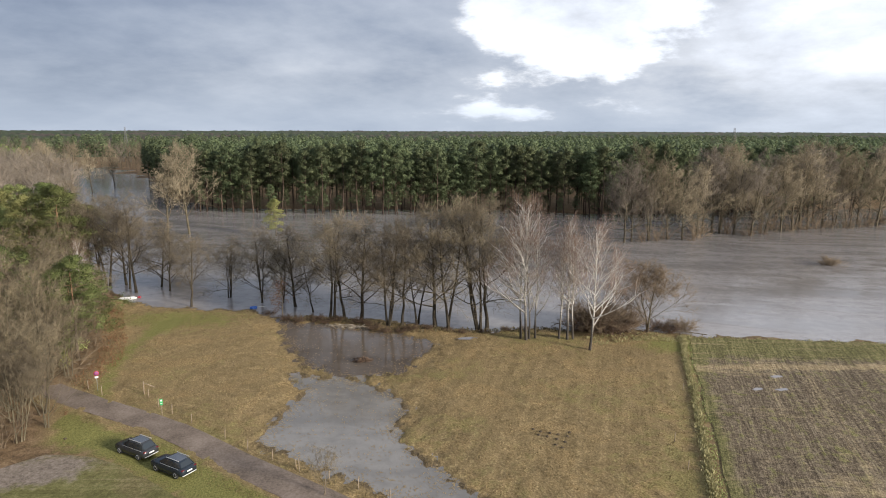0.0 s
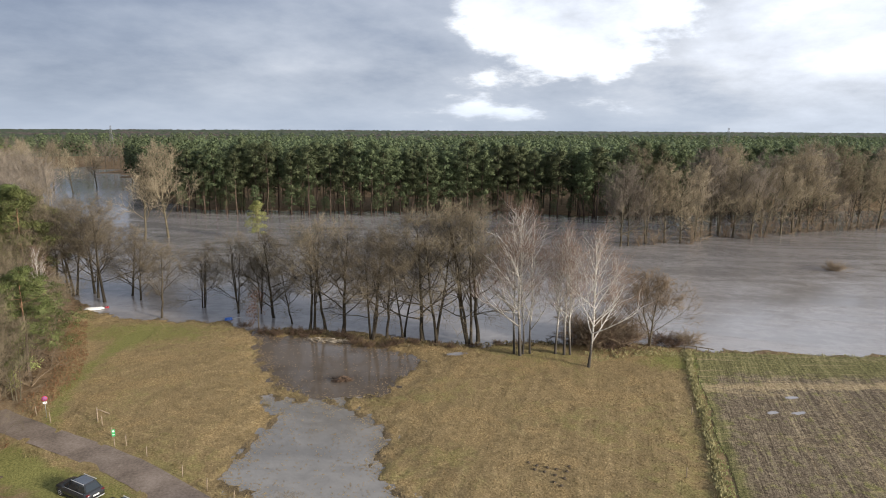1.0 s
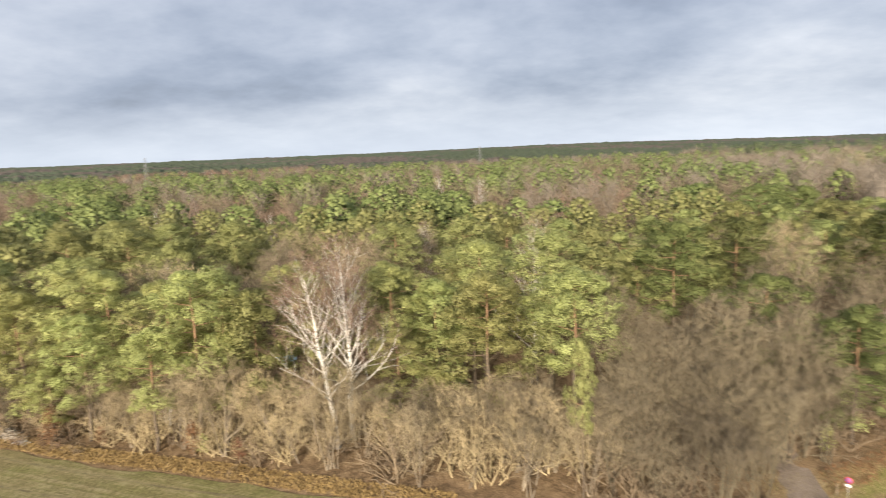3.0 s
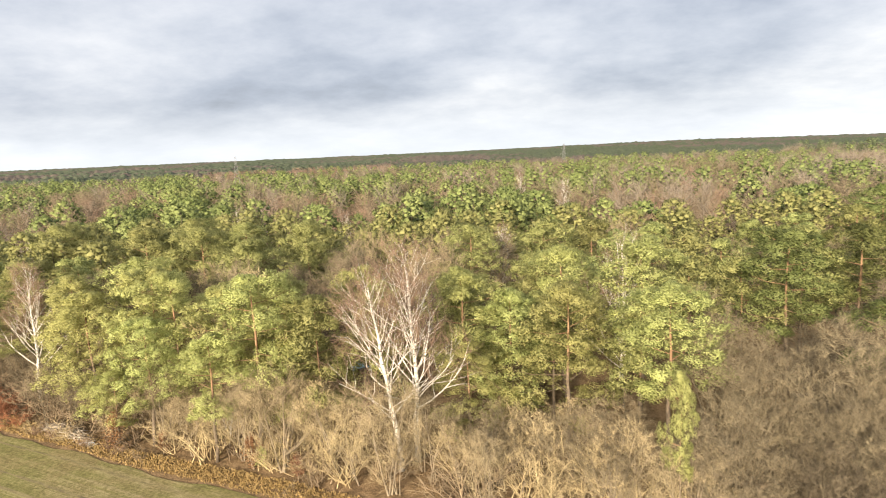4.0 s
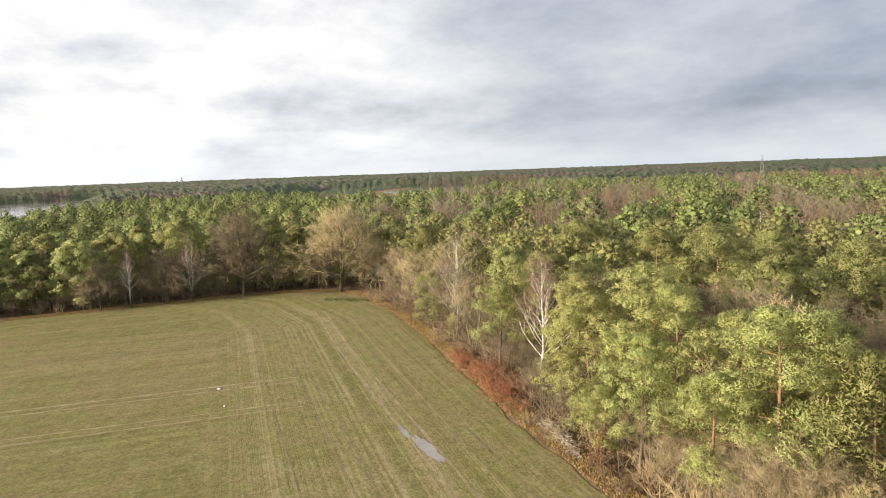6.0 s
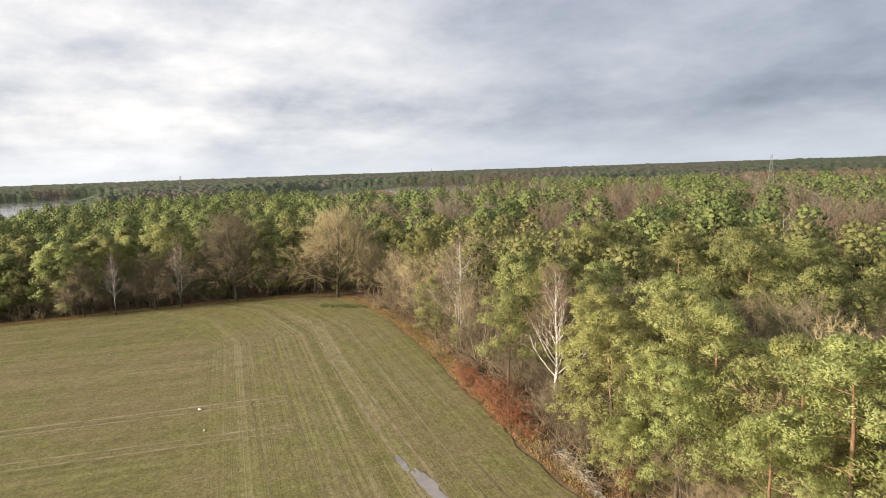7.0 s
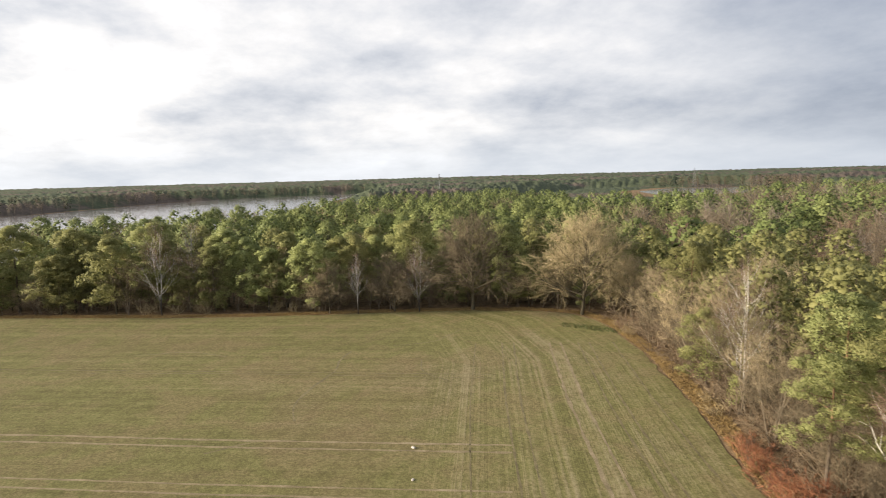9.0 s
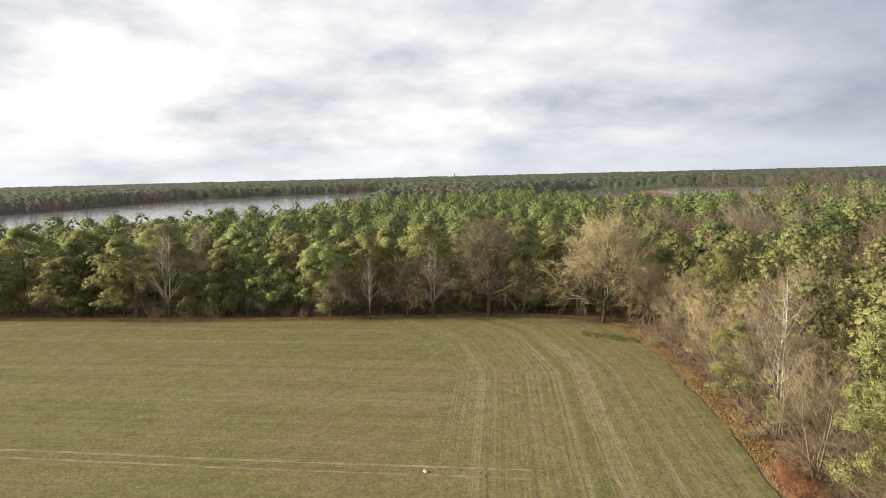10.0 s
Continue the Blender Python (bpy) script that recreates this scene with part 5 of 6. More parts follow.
def far_bare(seed, h, spread, twig, count=60, bark=None):
    """A leafless tree seen from afar: a stem and a fan of rods."""
    rng = np.random.RandomState(seed)
    stem, rods = Heap(), Heap()
    stem.tube([(0, 0, 0), (0, 0, h * 0.75)], [0.22, 0.05], 3, False)
    t = rng.uniform(0.2, 0.8, count)
    az = rng.uniform(0, math.tau, count)
    d = unit(np.stack([np.cos(az), np.sin(az), rng.uniform(0.5, 2.0, count)], 1))
    length = np.minimum(spread * rng.uniform(0.7, 1.2, count), (h * rng.uniform(0.85, 1.05, count) - h * t) / d[:, 2])
    rods.spikes(np.stack([0 * t, 0 * t, h * t], 1), d, length, 0.07)
    p = np.stack([0 * t, 0 * t, h * t], 1) + d * (length * 0.55)[:, None]
    p = np.repeat(p, 2, 0)
    rods.spikes(p, unit(np.repeat(d, 2, 0) + rng.normal(0, 0.45, p.shape)), np.repeat(length, 2) * 0.5, 0.05)
    return [((*stem.arrays(), np.concatenate(stem.n)), bark or BARK), ((*rods.arrays(), np.concatenate(rods.n)), twig)]


# far woods take needle and twig colours darkened for cloud shade
FAR = [far_pine(201, 24, 10, 3.8, 1.35, NEEDLE_FRONT, 26, 8), far_pine(202, 20, 6, 5.0, 1.5, NEEDLE_SHADED, 30, 8), far_bare(203, 19, 7.5, SHADED_TWIG), far_bare(204, 21, 8.0, GREY_TWIG), far_bare(205, 17, 7.0, RED_TWIG)]
FAR.append(far_pine(206, 24, 8, 3.8, 1.0, NEEDLE_FRONT, 60, 10))
FAR.append(far_pine(207, 20, 5, 5.2, 0.9, NEEDLE_WOOD, 100, 18, 0.6))
FINE_PINE = len(FAR)
FAR.append(far_pine(210, 20, 8, 5.6, 1.05, NEEDLE_DEEP, 76, 14, 0.7))
FAR.append(far_pine(211, 19, 9, 6.0, 1.15, NEEDLE_SHADED, 66, 14, 0.7))
FOREST_END = [(-128, 296), (-150, 328), (-176, 384), (-186, 414), (-150, 402), (-122, 322), (-108, 276), (-100, 262)]
forest("forest_front", [(x, y, 0.1, 5) for x, y in NORTH_ROWS[120:] + scatter(FOREST_END, 4.6, 1500, 23, 1)], FAR, "second rows of a dense dark pine forest", 0.98, 1.12)
forest("deep_pines", DEEP, FAR, "green pines deeper in the wood", 0.78, 1.02)
NORTH = [(-104, 262), (-72, 258), (-39, 256), (25, 258), (61, 248), (100, 254), (170, 266), (330, 290), (420, 330), (440, 520), (60, 560), (-150, 520), (-190, 420)]
forest("pine_forest", [(x, y, 0.2, 0) for x, y in scatter(NORTH, 6.2, 7000, 11, 0)], FAR, "dense dark green pine forest beyond the river", 0.92, 1.12)


def mixed(x, y, pines):
    p = float(wavy(np.array(x), np.array(y), 130, 31)) + 0.35 * float(wavy(np.array(x), np.array(y), 40, 32)) + rnd.uniform(-0.3, 0.3)
    return (FINE_PINE + int(p * 991) % 2 if math.hypot(x + 60, y) < 260 else 1) if p > pines else (2, 3, 2, 2, 4)[int(p * 977) % 5]


WEST_FAR = [(-120, 140), (-150, 60), (-170, 0), (-185, -60), (-160, -90), (-175, -90), (-320, -260), (-660, -240), (-660, 500), (-330, 520), (-240, 360)]
forest("mixed_woodland", [(x, y, 0.3, mixed(x, y, 0.0 if y < 90 else 0.12)) for x, y in scatter(WEST_FAR, 8.8, 11000, 12, 3)], FAR, "mixed woodland of pines and leafless trees", 0.8, 1.1)
SOUTH_FAR = [(-30, -215), (-50, -196), (-84, -168), (-120, -142), (-160, -112), (-172, -88), (-320, -260), (-420, -420), (-300, -440), (-170, -330), (-60, -300), (60, -290), (60, -200)]
forest("southern_pinewood", [(x, y, 0.3, (FINE_PINE + rnd.randrange(2) if math.hypot(x + 60, y) < 290 else 1) if rnd.random() < 0.86 else 2) for x, y in scatter(SOUTH_FAR, 7.4, 7000, 13, 3)], FAR, "green pine wood behind the field", 0.68, 1.06)
WEST_SHALLOWS = [(-215, 300), (-190, 306), (-152, 264), (-130, 226), (-112, 192), (-124, 180), (-152, 214), (-190, 256), (-220, 280)]
BACKWATER = [(-190, 300), (-240, 355), (-330, 440), (-420, 430), (-380, 330), (-250, 240), (-140, 205)]
forest("flooded_poplars", [(x, y, 0.0, 3 if rnd.random() < 0.8 else 2) for x, y in scatter(BACKWATER, 9.0, 1500, 14, 0) + scatter(WEST_SHALLOWS, 8.0, 900, 24, 4)], FAR, "pale leafless poplars in the flooded backwater", 0.85, 1.15)


NORTHWEST = [(-190, 425), (-150, 520), (60, 560), (60, 760), (-300, 780), (-700, 620), (-620, 500), (-330, 520), (-285, 525)]
forest("far_mixed_wood", [(x, y, 0.3, {1: 0, 4: 3}.get(k := mixed(x, y, 0.1), k)) for x, y in scatter(NORTHWEST, 9.5, 6000, 15, 0)], FAR, "far mixed woodland beyond the river bend", 0.85, 1.15)
OUTER_BARE = len(FAR)
# blue-green needles and dark twigs paint distance haze on the far shore
FAR.append(far_bare(208, 19, 8.0, SHADED_TWIG, 26))
FAR.append(far_pine(209, 19, 3, 5.4, 1.9, NEEDLE_HAZY, 14, 5))
FAR.append(far_bare(212, 21, 5.0, RED_TWIG, 40, BIRCH))
BIRCH_STAND = [(-565, -70), (-560, 90), (-640, 100), (-645, -70)]
forest("birch_stand", [(x, y, 0.3, OUTER_BARE + 2) for x, y in scatter(BIRCH_STAND, 7.0, 1200, 27, 0)], FAR, "far stand of slim bare birches", 0.95, 1.15)
LAKE_SHORE = [(-650, -1135), (-440, -1125), (-284, -1091), (-170, -957), (-80, -836), (150, -705), (200, -760), (-50, -910), (-140, -1030), (-260, -1160), (-440, -1195), (-680, -1205)]
MERE_SHORE = [(-960, -665), (-1015, -562), (-940, -478), (-805, -415), (-830, -370), (-990, -430), (-1090, -560), (-1000, -730)]
forest("lakeside_wood", [(x, y, 0.3, OUTER_BARE if rnd.random() < 0.75 else OUTER_BARE + 1) for x, y in scatter(LAKE_SHORE, 9.0, 3000, 17, 0) + scatter(MERE_SHORE, 9.0, 2000, 19, 0)], FAR, "dark leafless wood along the far lake shore", 0.85, 1.15)
EAST = [(420, 330), (440, 520), (60, 560), (60, 700), (500, 700), (640, 420)]
forest("far_pinewood", [(x, y, 0.3, 0) for x, y in scatter(EAST, 8.0, 4000, 16, 0)], FAR, "far dark pine wood", 0.95, 1.15)


def far_canopy():
    """Woodland running to the horizon, as one uneven canopy, open over the far lakes."""
    yaw = np.radians(np.arange(-48, 196, 0.16))
    r = 560 * np.exp(np.linspace(0, math.log(4500 / 560), 74))
    gr, ga = np.meshgrid(r, yaw)
    x, y = -np.sin(ga) * gr - 20, np.cos(ga) * gr + 15
    rng = np.random.RandomState(5)
    bumps = rng.normal(0, 1, x.shape)
    bumps[:, 1:] = bumps[:, 1:] * 0.8 + bumps[:, :-1] * 0.3
    hill = 13 * np.exp(-(((np.degrees(ga) - 60) / 14) ** 2)) * np.clip((gr - 900) / 500, 0, 1) - 1.5
    z = 17 + 1.6 * bumps + 2.5 * wavy(x, y, 300, 41) + hill + np.clip((gr - 1500) / 3000, 0, 1) * 4
    lake = np.maximum(inside(x, y, LAKE_EDGE), inside(x, y, MERE_EDGE))
    near = np.maximum(inside(x, y, WEST_FAR), np.maximum(np.maximum(inside(x, y, SOUTH_FAR), inside(x, y, NORTH)), np.maximum(inside(x, y, NORTHWEST), inside(x, y, EAST))))
    ease = lambda d, wide: np.clip((-12 - d) / wide, 0, 1) ** 0.6
    z = -3 + (z + 3) * ease(lake, 45) * (0.3 + 0.7 * ease(inside(x, y, WET_MEADOWS), 50)) * ease(near - 40, 60) * np.clip((gr - 560) / 70, 0, 1)
    w, h = len(r), len(yaw)
    i = (np.arange(h - 1)[:, None] * w + np.arange(w - 1)).ravel()
    tris = np.concatenate([np.stack([i, i + w + 1, i + 1], 1), np.stack([i, i + w, i + w + 1], 1)])
    zz = z.ravel()
    shore = inside(x, y, RIVER_EDGE).ravel()
    tris = tris[(zz[tris] > -2).any(1) & (shore[tris] < -30).all(1)]
    me = tri_mesh("far_canopy", np.stack([x, y, z], -1), tris, [CANOPY])
    patch = wavy(x, y, 420, 43) + 0.5 * wavy(x, y, 120, 44)
    give(me, "bare", np.clip(0.5 + patch.ravel() * 0.9 - 0.25, 0, 1))
    tagged(new("far_woodland", me), "wooded plain of pine and bare trees to the horizon", "woodland", kind="stuff")


def canopy_material():
    m, n, b = fresh("distant_treetops", 0.9, 0.1)
    pos = n.add("NewGeometry").outputs["Position"]
    bare = n.named("bare")
    f, g = n.noise(pos, 0.09, 5.0, 0.7), n.noise(pos, 0.4, 4.0, 0.7)
    green = n.ramp(n.math("ADD", n.math("MULTIPLY", f, 0.5), n.math("MULTIPLY", g, 0.5)), (0.35, (0.030, 0.042, 0.028)), (0.5, (0.060, 0.075, 0.044)), (0.65, (0.105, 0.118, 0.066)))
    brown = n.ramp(n.math("ADD", n.math("MULTIPLY", f, 0.5), n.math("MULTIPLY", g, 0.5)), (0.35, (0.058, 0.048, 0.042)), (0.65, (0.135, 0.108, 0.088)))
    n.set(b.inputs["Base Color"], n.mix(n.step(n.math("ADD", bare, n.math("SUBTRACT", f, 0.5)), 0.4, 0.7), green, brown))
    bumped(n, b, g, 0.6)
    return m


CANOPY = canopy_material()
far_canopy()
sheet("lake", LAKE_EDGE, 0.75, RIVER, "pale distant flood lake beyond the pines", "water", step=30)
sheet("mere", MERE_EDGE, 0.75, RIVER, "pale distant water among far woods", "water", step=30)


# ---- fields: tracks, stones, wet spots ----
PALE_SOIL = grainy("pale_tyre_soil", (0.125, 0.100, 0.057), (0.195, 0.156, 0.094), (0.28, 0.226, 0.148), 0.6, 5.0, world_space=True)
DARK_SOIL = grainy("wet_dark_soil", (0.075, 0.062, 0.034), (0.135, 0.112, 0.058), (0.20, 0.17, 0.085), 0.6, 5.0, world_space=True)
STONE = grainy("pale_field_stone", (0.28, 0.255, 0.22), (0.42, 0.39, 0.345), (0.55, 0.52, 0.47), 2.0, 9.0)


def shifted(pts, d):
    """A line moved sideways by d metres."""
    p = np.array(pts, float)
    t = unit(np.gradient(p, axis=0))
    return [tuple(q) for q in p + np.stack([-t[:, 1], t[:, 0]], 1) * d]


HEADLAND = [(-124, -76), (-105, -52.5), (-93, -36.5), (-82, -21.5), (-72, -8), (-58, 10), (-46, 28), (-38, 42)]
ACROSS = [(-30, -95), (-41.5, -85), (-64, -65), (-88, -44.5)]
tracks = 0
for base, offs in ((HEADLAND, ((0, 0.4, PALE_SOIL), (2.1, 0.36, PALE_SOIL), (5.2, 0.3, DARK_SOIL), (7.2, 0.3, DARK_SOIL), (-6.5, 0.28, DARK_SOIL), (-8.6, 0.28, DARK_SOIL), (-13.5, 0.16, DARK_SOIL), (11.5, 0.3, DARK_SOIL))),
                   (ACROSS, ((0, 0.42, PALE_SOIL), (2.0, 0.45, PALE_SOIL), (-9, 0.32, PALE_SOIL), (-11, 0.32, PALE_SOIL)))):
    for d, w, m in offs:
        tracks += 1
        ribbon("tyre_track", shifted(base, d), w, 0.485, m, "", "", ragged=0.6, seed=tracks, parent=crop_field)
for pts, w in (([(-30, -132), (-40.6, -123.7), (-70, -98), (-104, -68)], 0.3), ([(-31, -129.5), (-71, -95.8), (-103, -66.5)], 0.25), ([(-93, -94.5), (-88, -90), (-86.5, -86), (-79, -80), (-74.3, -75), (-72, -69)], 0.4),
               ([(-118, -95), (-108, -90), (-101, -93)], 0.3), ([(-70, -63), (-66, -66), (-60, -66)], 0.35), ([(-60, -118), (-70, -114), (-74, -106)], 0.3), ([(-100, -82), (-96, -76), (-97, -70)], 0.3)):
    tracks += 1
    ribbon("soil_crack", pts, w, 0.482, DARK_SOIL, "", "", ragged=0.6, seed=tracks, parent=crop_field)


def stone(x, y, size, seed):
    rng = random.Random(seed)
    bm = bmesh.new()
    bmesh.ops.create_icosphere(bm, subdivisions=2, radius=size)
    for v in bm.verts:
        v.co *= 1 + 0.22 * noise.noise(v.co * 3 / size + Vector((seed, 0, 0)))
        v.co.z *= 0.62
    ob = tagged(new("field_stone", bpy.data.meshes.new("field_stone")), "pale boulder lying in the winter crop", "stone")
    bm.to_mesh(ob.data)
    bm.free()
    ob.data.materials.append(STONE)
    ob.matrix_basis = pose(x, y, 0.47 + size * 0.35, 0, 0, rng.uniform(0, 360)) @ Matrix.Diagonal((1.5, 1, 1, 1))


stone(-79.9, -52.4, 0.22, 3)
stone(-75.7, -45.8, 0.16, 5)


def puddle(x, y, a, b, turn, z, label):
    pts = [(x + a * math.cos(t) * math.cos(turn) - b * math.sin(t) * math.sin(turn), y + a * math.cos(t) * math.sin(turn) + b * math.sin(t) * math.cos(turn)) for t in np.arange(0, math.tau, math.tau / 22)]
    bm = bmesh.new()
    r = random.Random(int(x * 10))
    bm.faces.new([bm.verts.new((x + (p - x) * (k := r.uniform(0.72, 1.15)), y + (q - y) * k, z)) for p, q in pts])
    me = bpy.data.meshes.new("puddle")
    bm.to_mesh(me)
    bm.free()
    me.materials.append(RIVER)
    tagged(new("puddle", me), label, "puddle", kind="structure")


for x, y, a, b, turn, label in ((-78.0, -14.2, 4.2, 0.75, 1.0, "long shallow puddle in the crop rows"), (-80.4, -19.2, 2.2, 0.4, 0.98, "narrow puddle in the crop rows"), (38.4, 73.8, 0.8, 0.35, 0.3, "small puddle in ploughed soil"),
                                (42.9, 77.9, 1.0, 0.4, 0.2, "small puddle in ploughed soil"), (41.4, 73.7, 0.9, 0.4, 0.2, "small puddle in ploughed soil")):
    puddle(x, y, a, b, turn, 0.488, label)
puddle(3.8, 93.0, 1.6, 0.7, 0.1, 0.44, "dark puddle on the meadow bank")

PALE_LEAF = leafy("pale_golden_leaf", (0.21, 0.15, 0.078), (0.42, 0.325, 0.185), 0.2, 0.1)

# ---- grass, verges and reeds ----
def tufts(name, spots, size, mat, label, seed, each=3, category="grass"):
    """Blades of grass or weeds at many places, as one."""
    rng = np.random.RandomState(seed)
    p = np.repeat(np.asarray(spots, float), each, 0)
    p = p + rng.normal(0, 0.12, p.shape)
    z = land_height(p[:, 0], p[:, 1])
    d = unit(np.c_[rng.normal(0, 0.55, p.shape), np.ones(len(p))])
    length = size * rng.uniform(0.5, 1.3, len(p))
    heap = Heap()
    heap.kites(np.c_[p, z - 0.03], d, unit(np.cross(d, rng.normal(0, 1, (len(p), 3)))), length, length * 0.22 + 0.03)
    tagged(new(name, heap.mesh(name, mat)), label, category, kind="stuff")


def strewn(poly, count, seed, margin=0.3, dry=True):
    rng = np.random.RandomState(seed)
    lo, hi = np.min(poly, 0), np.max(poly, 0)
    p = rng.uniform(lo, hi, (count * 3, 2))
    ok = inside(p[:, 0], p[:, 1], poly) > margin
    if dry:
        ok &= water_depth(p[:, 0], p[:, 1]) < 0.4
    return p[ok][:count]


def off_lane(p, far=2.1):
    line = np.array(ROAD_LINE)
    d = np.full(len(p), 1e9)
    for a, b in zip(line, line[1:]):
        f = np.clip(((p - a) @ (b - a)) / ((b - a) @ (b - a)), 0, 1)
        d = np.minimum(d, np.linalg.norm(p - a - f[:, None] * (b - a), axis=1))
    return p[d > far]


blades = off_lane(strewn(MEADOW_EDGE, 26000, 1), 2.6)
blades = blades[green_path(blades[:, 0], blades[:, 1]) < 0.25]
tufts("meadow_grass", blades, 0.18, GRASS, "short dry straw-coloured meadow grass", 2, 2)
LANE_SIDE = np.concatenate([np.array(shifted(ROAD_LINE[2:9], d)) for d in (2.3, 2.7, 3.1, -2.4, -2.9)])
lane_spots = np.concatenate([a + (b - a) * np.random.RandomState(4).uniform(0, 1, (150, 1)) for a, b in zip(LANE_SIDE, LANE_SIDE[1:]) if np.linalg.norm(b - a) < 15])
tufts("verge_grass", lane_spots[::3] + np.random.RandomState(14).normal(0, 0.45, lane_spots[::3].shape), 0.14, GRASS, "rank dry grass along the lane and fence", 3, 4)


def along(line, count, width, seed):
    rng = np.random.RandomState(seed)
    p = np.array(line, float)
    seg = np.linalg.norm(np.diff(p, axis=0), axis=1)
    k = rng.choice(len(seg), count, p=seg / seg.sum())
    t = unit(p[k + 1] - p[k])
    return p[k] + (p[k + 1] - p[k]) * rng.uniform(0, 1, (count, 1)) + np.stack([-t[:, 1], t[:, 0]], 1) * rng.uniform(-1, 1, (count, 1)) * width


DEAD_REED = leafy("dark_dead_reed", (0.060, 0.045, 0.026), (0.20, 0.15, 0.085), 0.2, 0.1)
DITCH = [(37, 95), (33.6, 84.5), (30, 72), (25.9, 58.4), (23.4, 50.3), (18, 36)]
tufts("ditch_sedge", along(DITCH, 1500, 0.4, 5), 0.36, SEDGE, "tall pale green sedge along a ditch", 5, 4)
tufts("ditch_weeds", along(shifted(DITCH, 0.8), 320, 0.3, 6), 0.22, NEEDLE_WOOD, "dark green weeds in the ditch", 6, 4)
tufts("shore_grass", along([(22, 92), (30, 94.5), (36, 93.5), (45, 92.5), (70, 90.5)], 900, 2.2, 7), 0.3, SEDGE, "green and yellow rank grass at the shore", 7, 4)
EDGE_LINE = [(-38, 59), (-46, 52.5), (-54.5, 42), (-63.5, 29), (-71.5, 18.2), (-78.5, 7.6), (-84.6, 0.2), (-91.6, -9.3), (-103, -22.4), (-118.6, -41), (-132.6, -59), (-143, -76), (-146.6, -84), (-147.2, -90.5), (-142.5, -99.5), (-130, -110.6), (-109, -125.4), (-90.6, -137), (-72.6, -151), (-40.6, -179)]
tufts("field_verge", along(EDGE_LINE[2:], 22000, 1.4, 8), 0.28, GOLD, "golden dead grass and leaves along the field edge", 8, 4)
tufts("bank_reeds", along([(-27, 104.5), (-20, 104), (-12, 100.5), (-4, 98), (4, 97.5), (12, 98.6), (22, 98)], 420, 1.6, 9), 0.42, DEAD_REED, "brown reeds and dead stalks on the flooded bank", 9, 4)
tufts("leaf_litter", off_lane(strewn([(-41, 64), (-47, 74), (-47.5, 82), (-51.5, 92), (-59, 108), (-56, 109), (-47, 92), (-43, 82), (-43, 74)], 3000, 10)), 0.26, DRY_LEAF, "red-brown fallen leaves along the wood's edge", 10, 2)
# dark green blades that fill a dark patch at the field corner
tufts("rank_weeds", strewn([(-137.5, -86), (-134.5, -83.5), (-136.5, -77), (-139.5, -71.5), (-141.5, -73.5), (-140, -80)], 420, 41, 0.1), 0.30, DARK_TUFT, "dark green tufts over a dark patch at the field corner", 42, 4)
for i, p in enumerate(along(EDGE_LINE[5:14], 34, 0.8, 11)):
    plant(SHRUBS[i % 3], p[0], p[1], rnd.uniform(0.35, 0.7), 55 * i, "small leafless shrub on the field verge", "shrub", category="shrub", group="verge shrubs", names=("stem",), wide=1.3)
for i, (x, y, s) in enumerate([(-105.5, -25.5, 1.0), (-102.6, -22.4, 1.2), (-100, -19.4, 1.2), (-97.2, -16.2, 1.1), (-95, -13.2, 1.1), (-93, -10.2, 0.9), (-101, -18, 1.3), (-97.5, -13.8, 1.35), (-108, -29, 0.8)]):
    plant(RUSTY[i % 2], x, y, s, 66 * i, "rust-red brushwood bank beside the field", "brushwood", category="shrub", group="red brushwood", names=("stem",), wide=1.35)
for x, y, s in ((-82, 4.2, 0.9), (-73.2, 19.5, 0.8), (-69.4, 24, 0.55), (-79.5, 9.5, 0.5)):
    plant(BEECH, x, y, s, 40 * x, "small beech holding dry copper leaves", "leafy_tree", names=("trunk", "foliage"))
for x, y, s in ((-50.5, 84, 1.0), (-48.8, 79, 0.6), (-124.5, -44, 1.3), (-119, -36.5, 0.9), (-73, 20.5, 0.5)):
    plant(HOLLY, x, y, s, 40 * x, "small evergreen bush at the wood's edge", "evergreen_bush", category="shrub", names=("trunk", "foliage"))

GREY_STICK = grainy("grey_cut_branch", (0.16, 0.13, 0.10), (0.30, 0.26, 0.21), (0.46, 0.41, 0.34), 1.0, 6.0, bump=0)


def heap_of_sticks(name, x, y, length, width, high, count, turn, mat, label, stick=1.8):
    rng = np.random.RandomState(int(abs(x) * 7))
    heap = Heap()
    for _ in range(count):
        p = np.array([rng.uniform(-0.5, 0.5) * length, rng.normal(0, 0.3) * width, 0])
        p[2] = high * max(0.05, 1 - (2 * p[0] / length) ** 2 - (p[1] / width) ** 2) * rng.uniform(0.1, 1)
        d = unit(np.array([rng.normal(0, 0.5), rng.normal(0, 0.5), rng.normal(0, 0.16)]) + [0.7, 0.1, 0])
        s, r = stick * rng.uniform(0.4, 1.2), rng.uniform(0.012, 0.05)
        heap.tube([p - d * s / 2, p + [0, 0, rng.uniform(-0.05, 0.08)], p + d * s / 2], [r, r * 0.9, r * 0.5], 4)
    v, f = heap.arrays()
    v[:, 2] = np.maximum(v[:, 2], -0.03)
    ob = tagged(new(name, tri_mesh(name, v, f, [mat])), label, "wood pile")
    ob.matrix_basis = pose(x, y, ground_at(x, y), 0, 0, turn)


heap_of_sticks("branch_pile", -88.2, -3.2, 9.5, 1.6, 1.1, 260, 48, GREY_STICK, "long pile of grey cut branches beside the field")
heap_of_sticks("brush_mound", -11.0, 84.2, 3.6, 1.5, 1.2, 300, 10, RUST_TWIG, "heap of brown brush rising from the flooded hollow", 1.1)
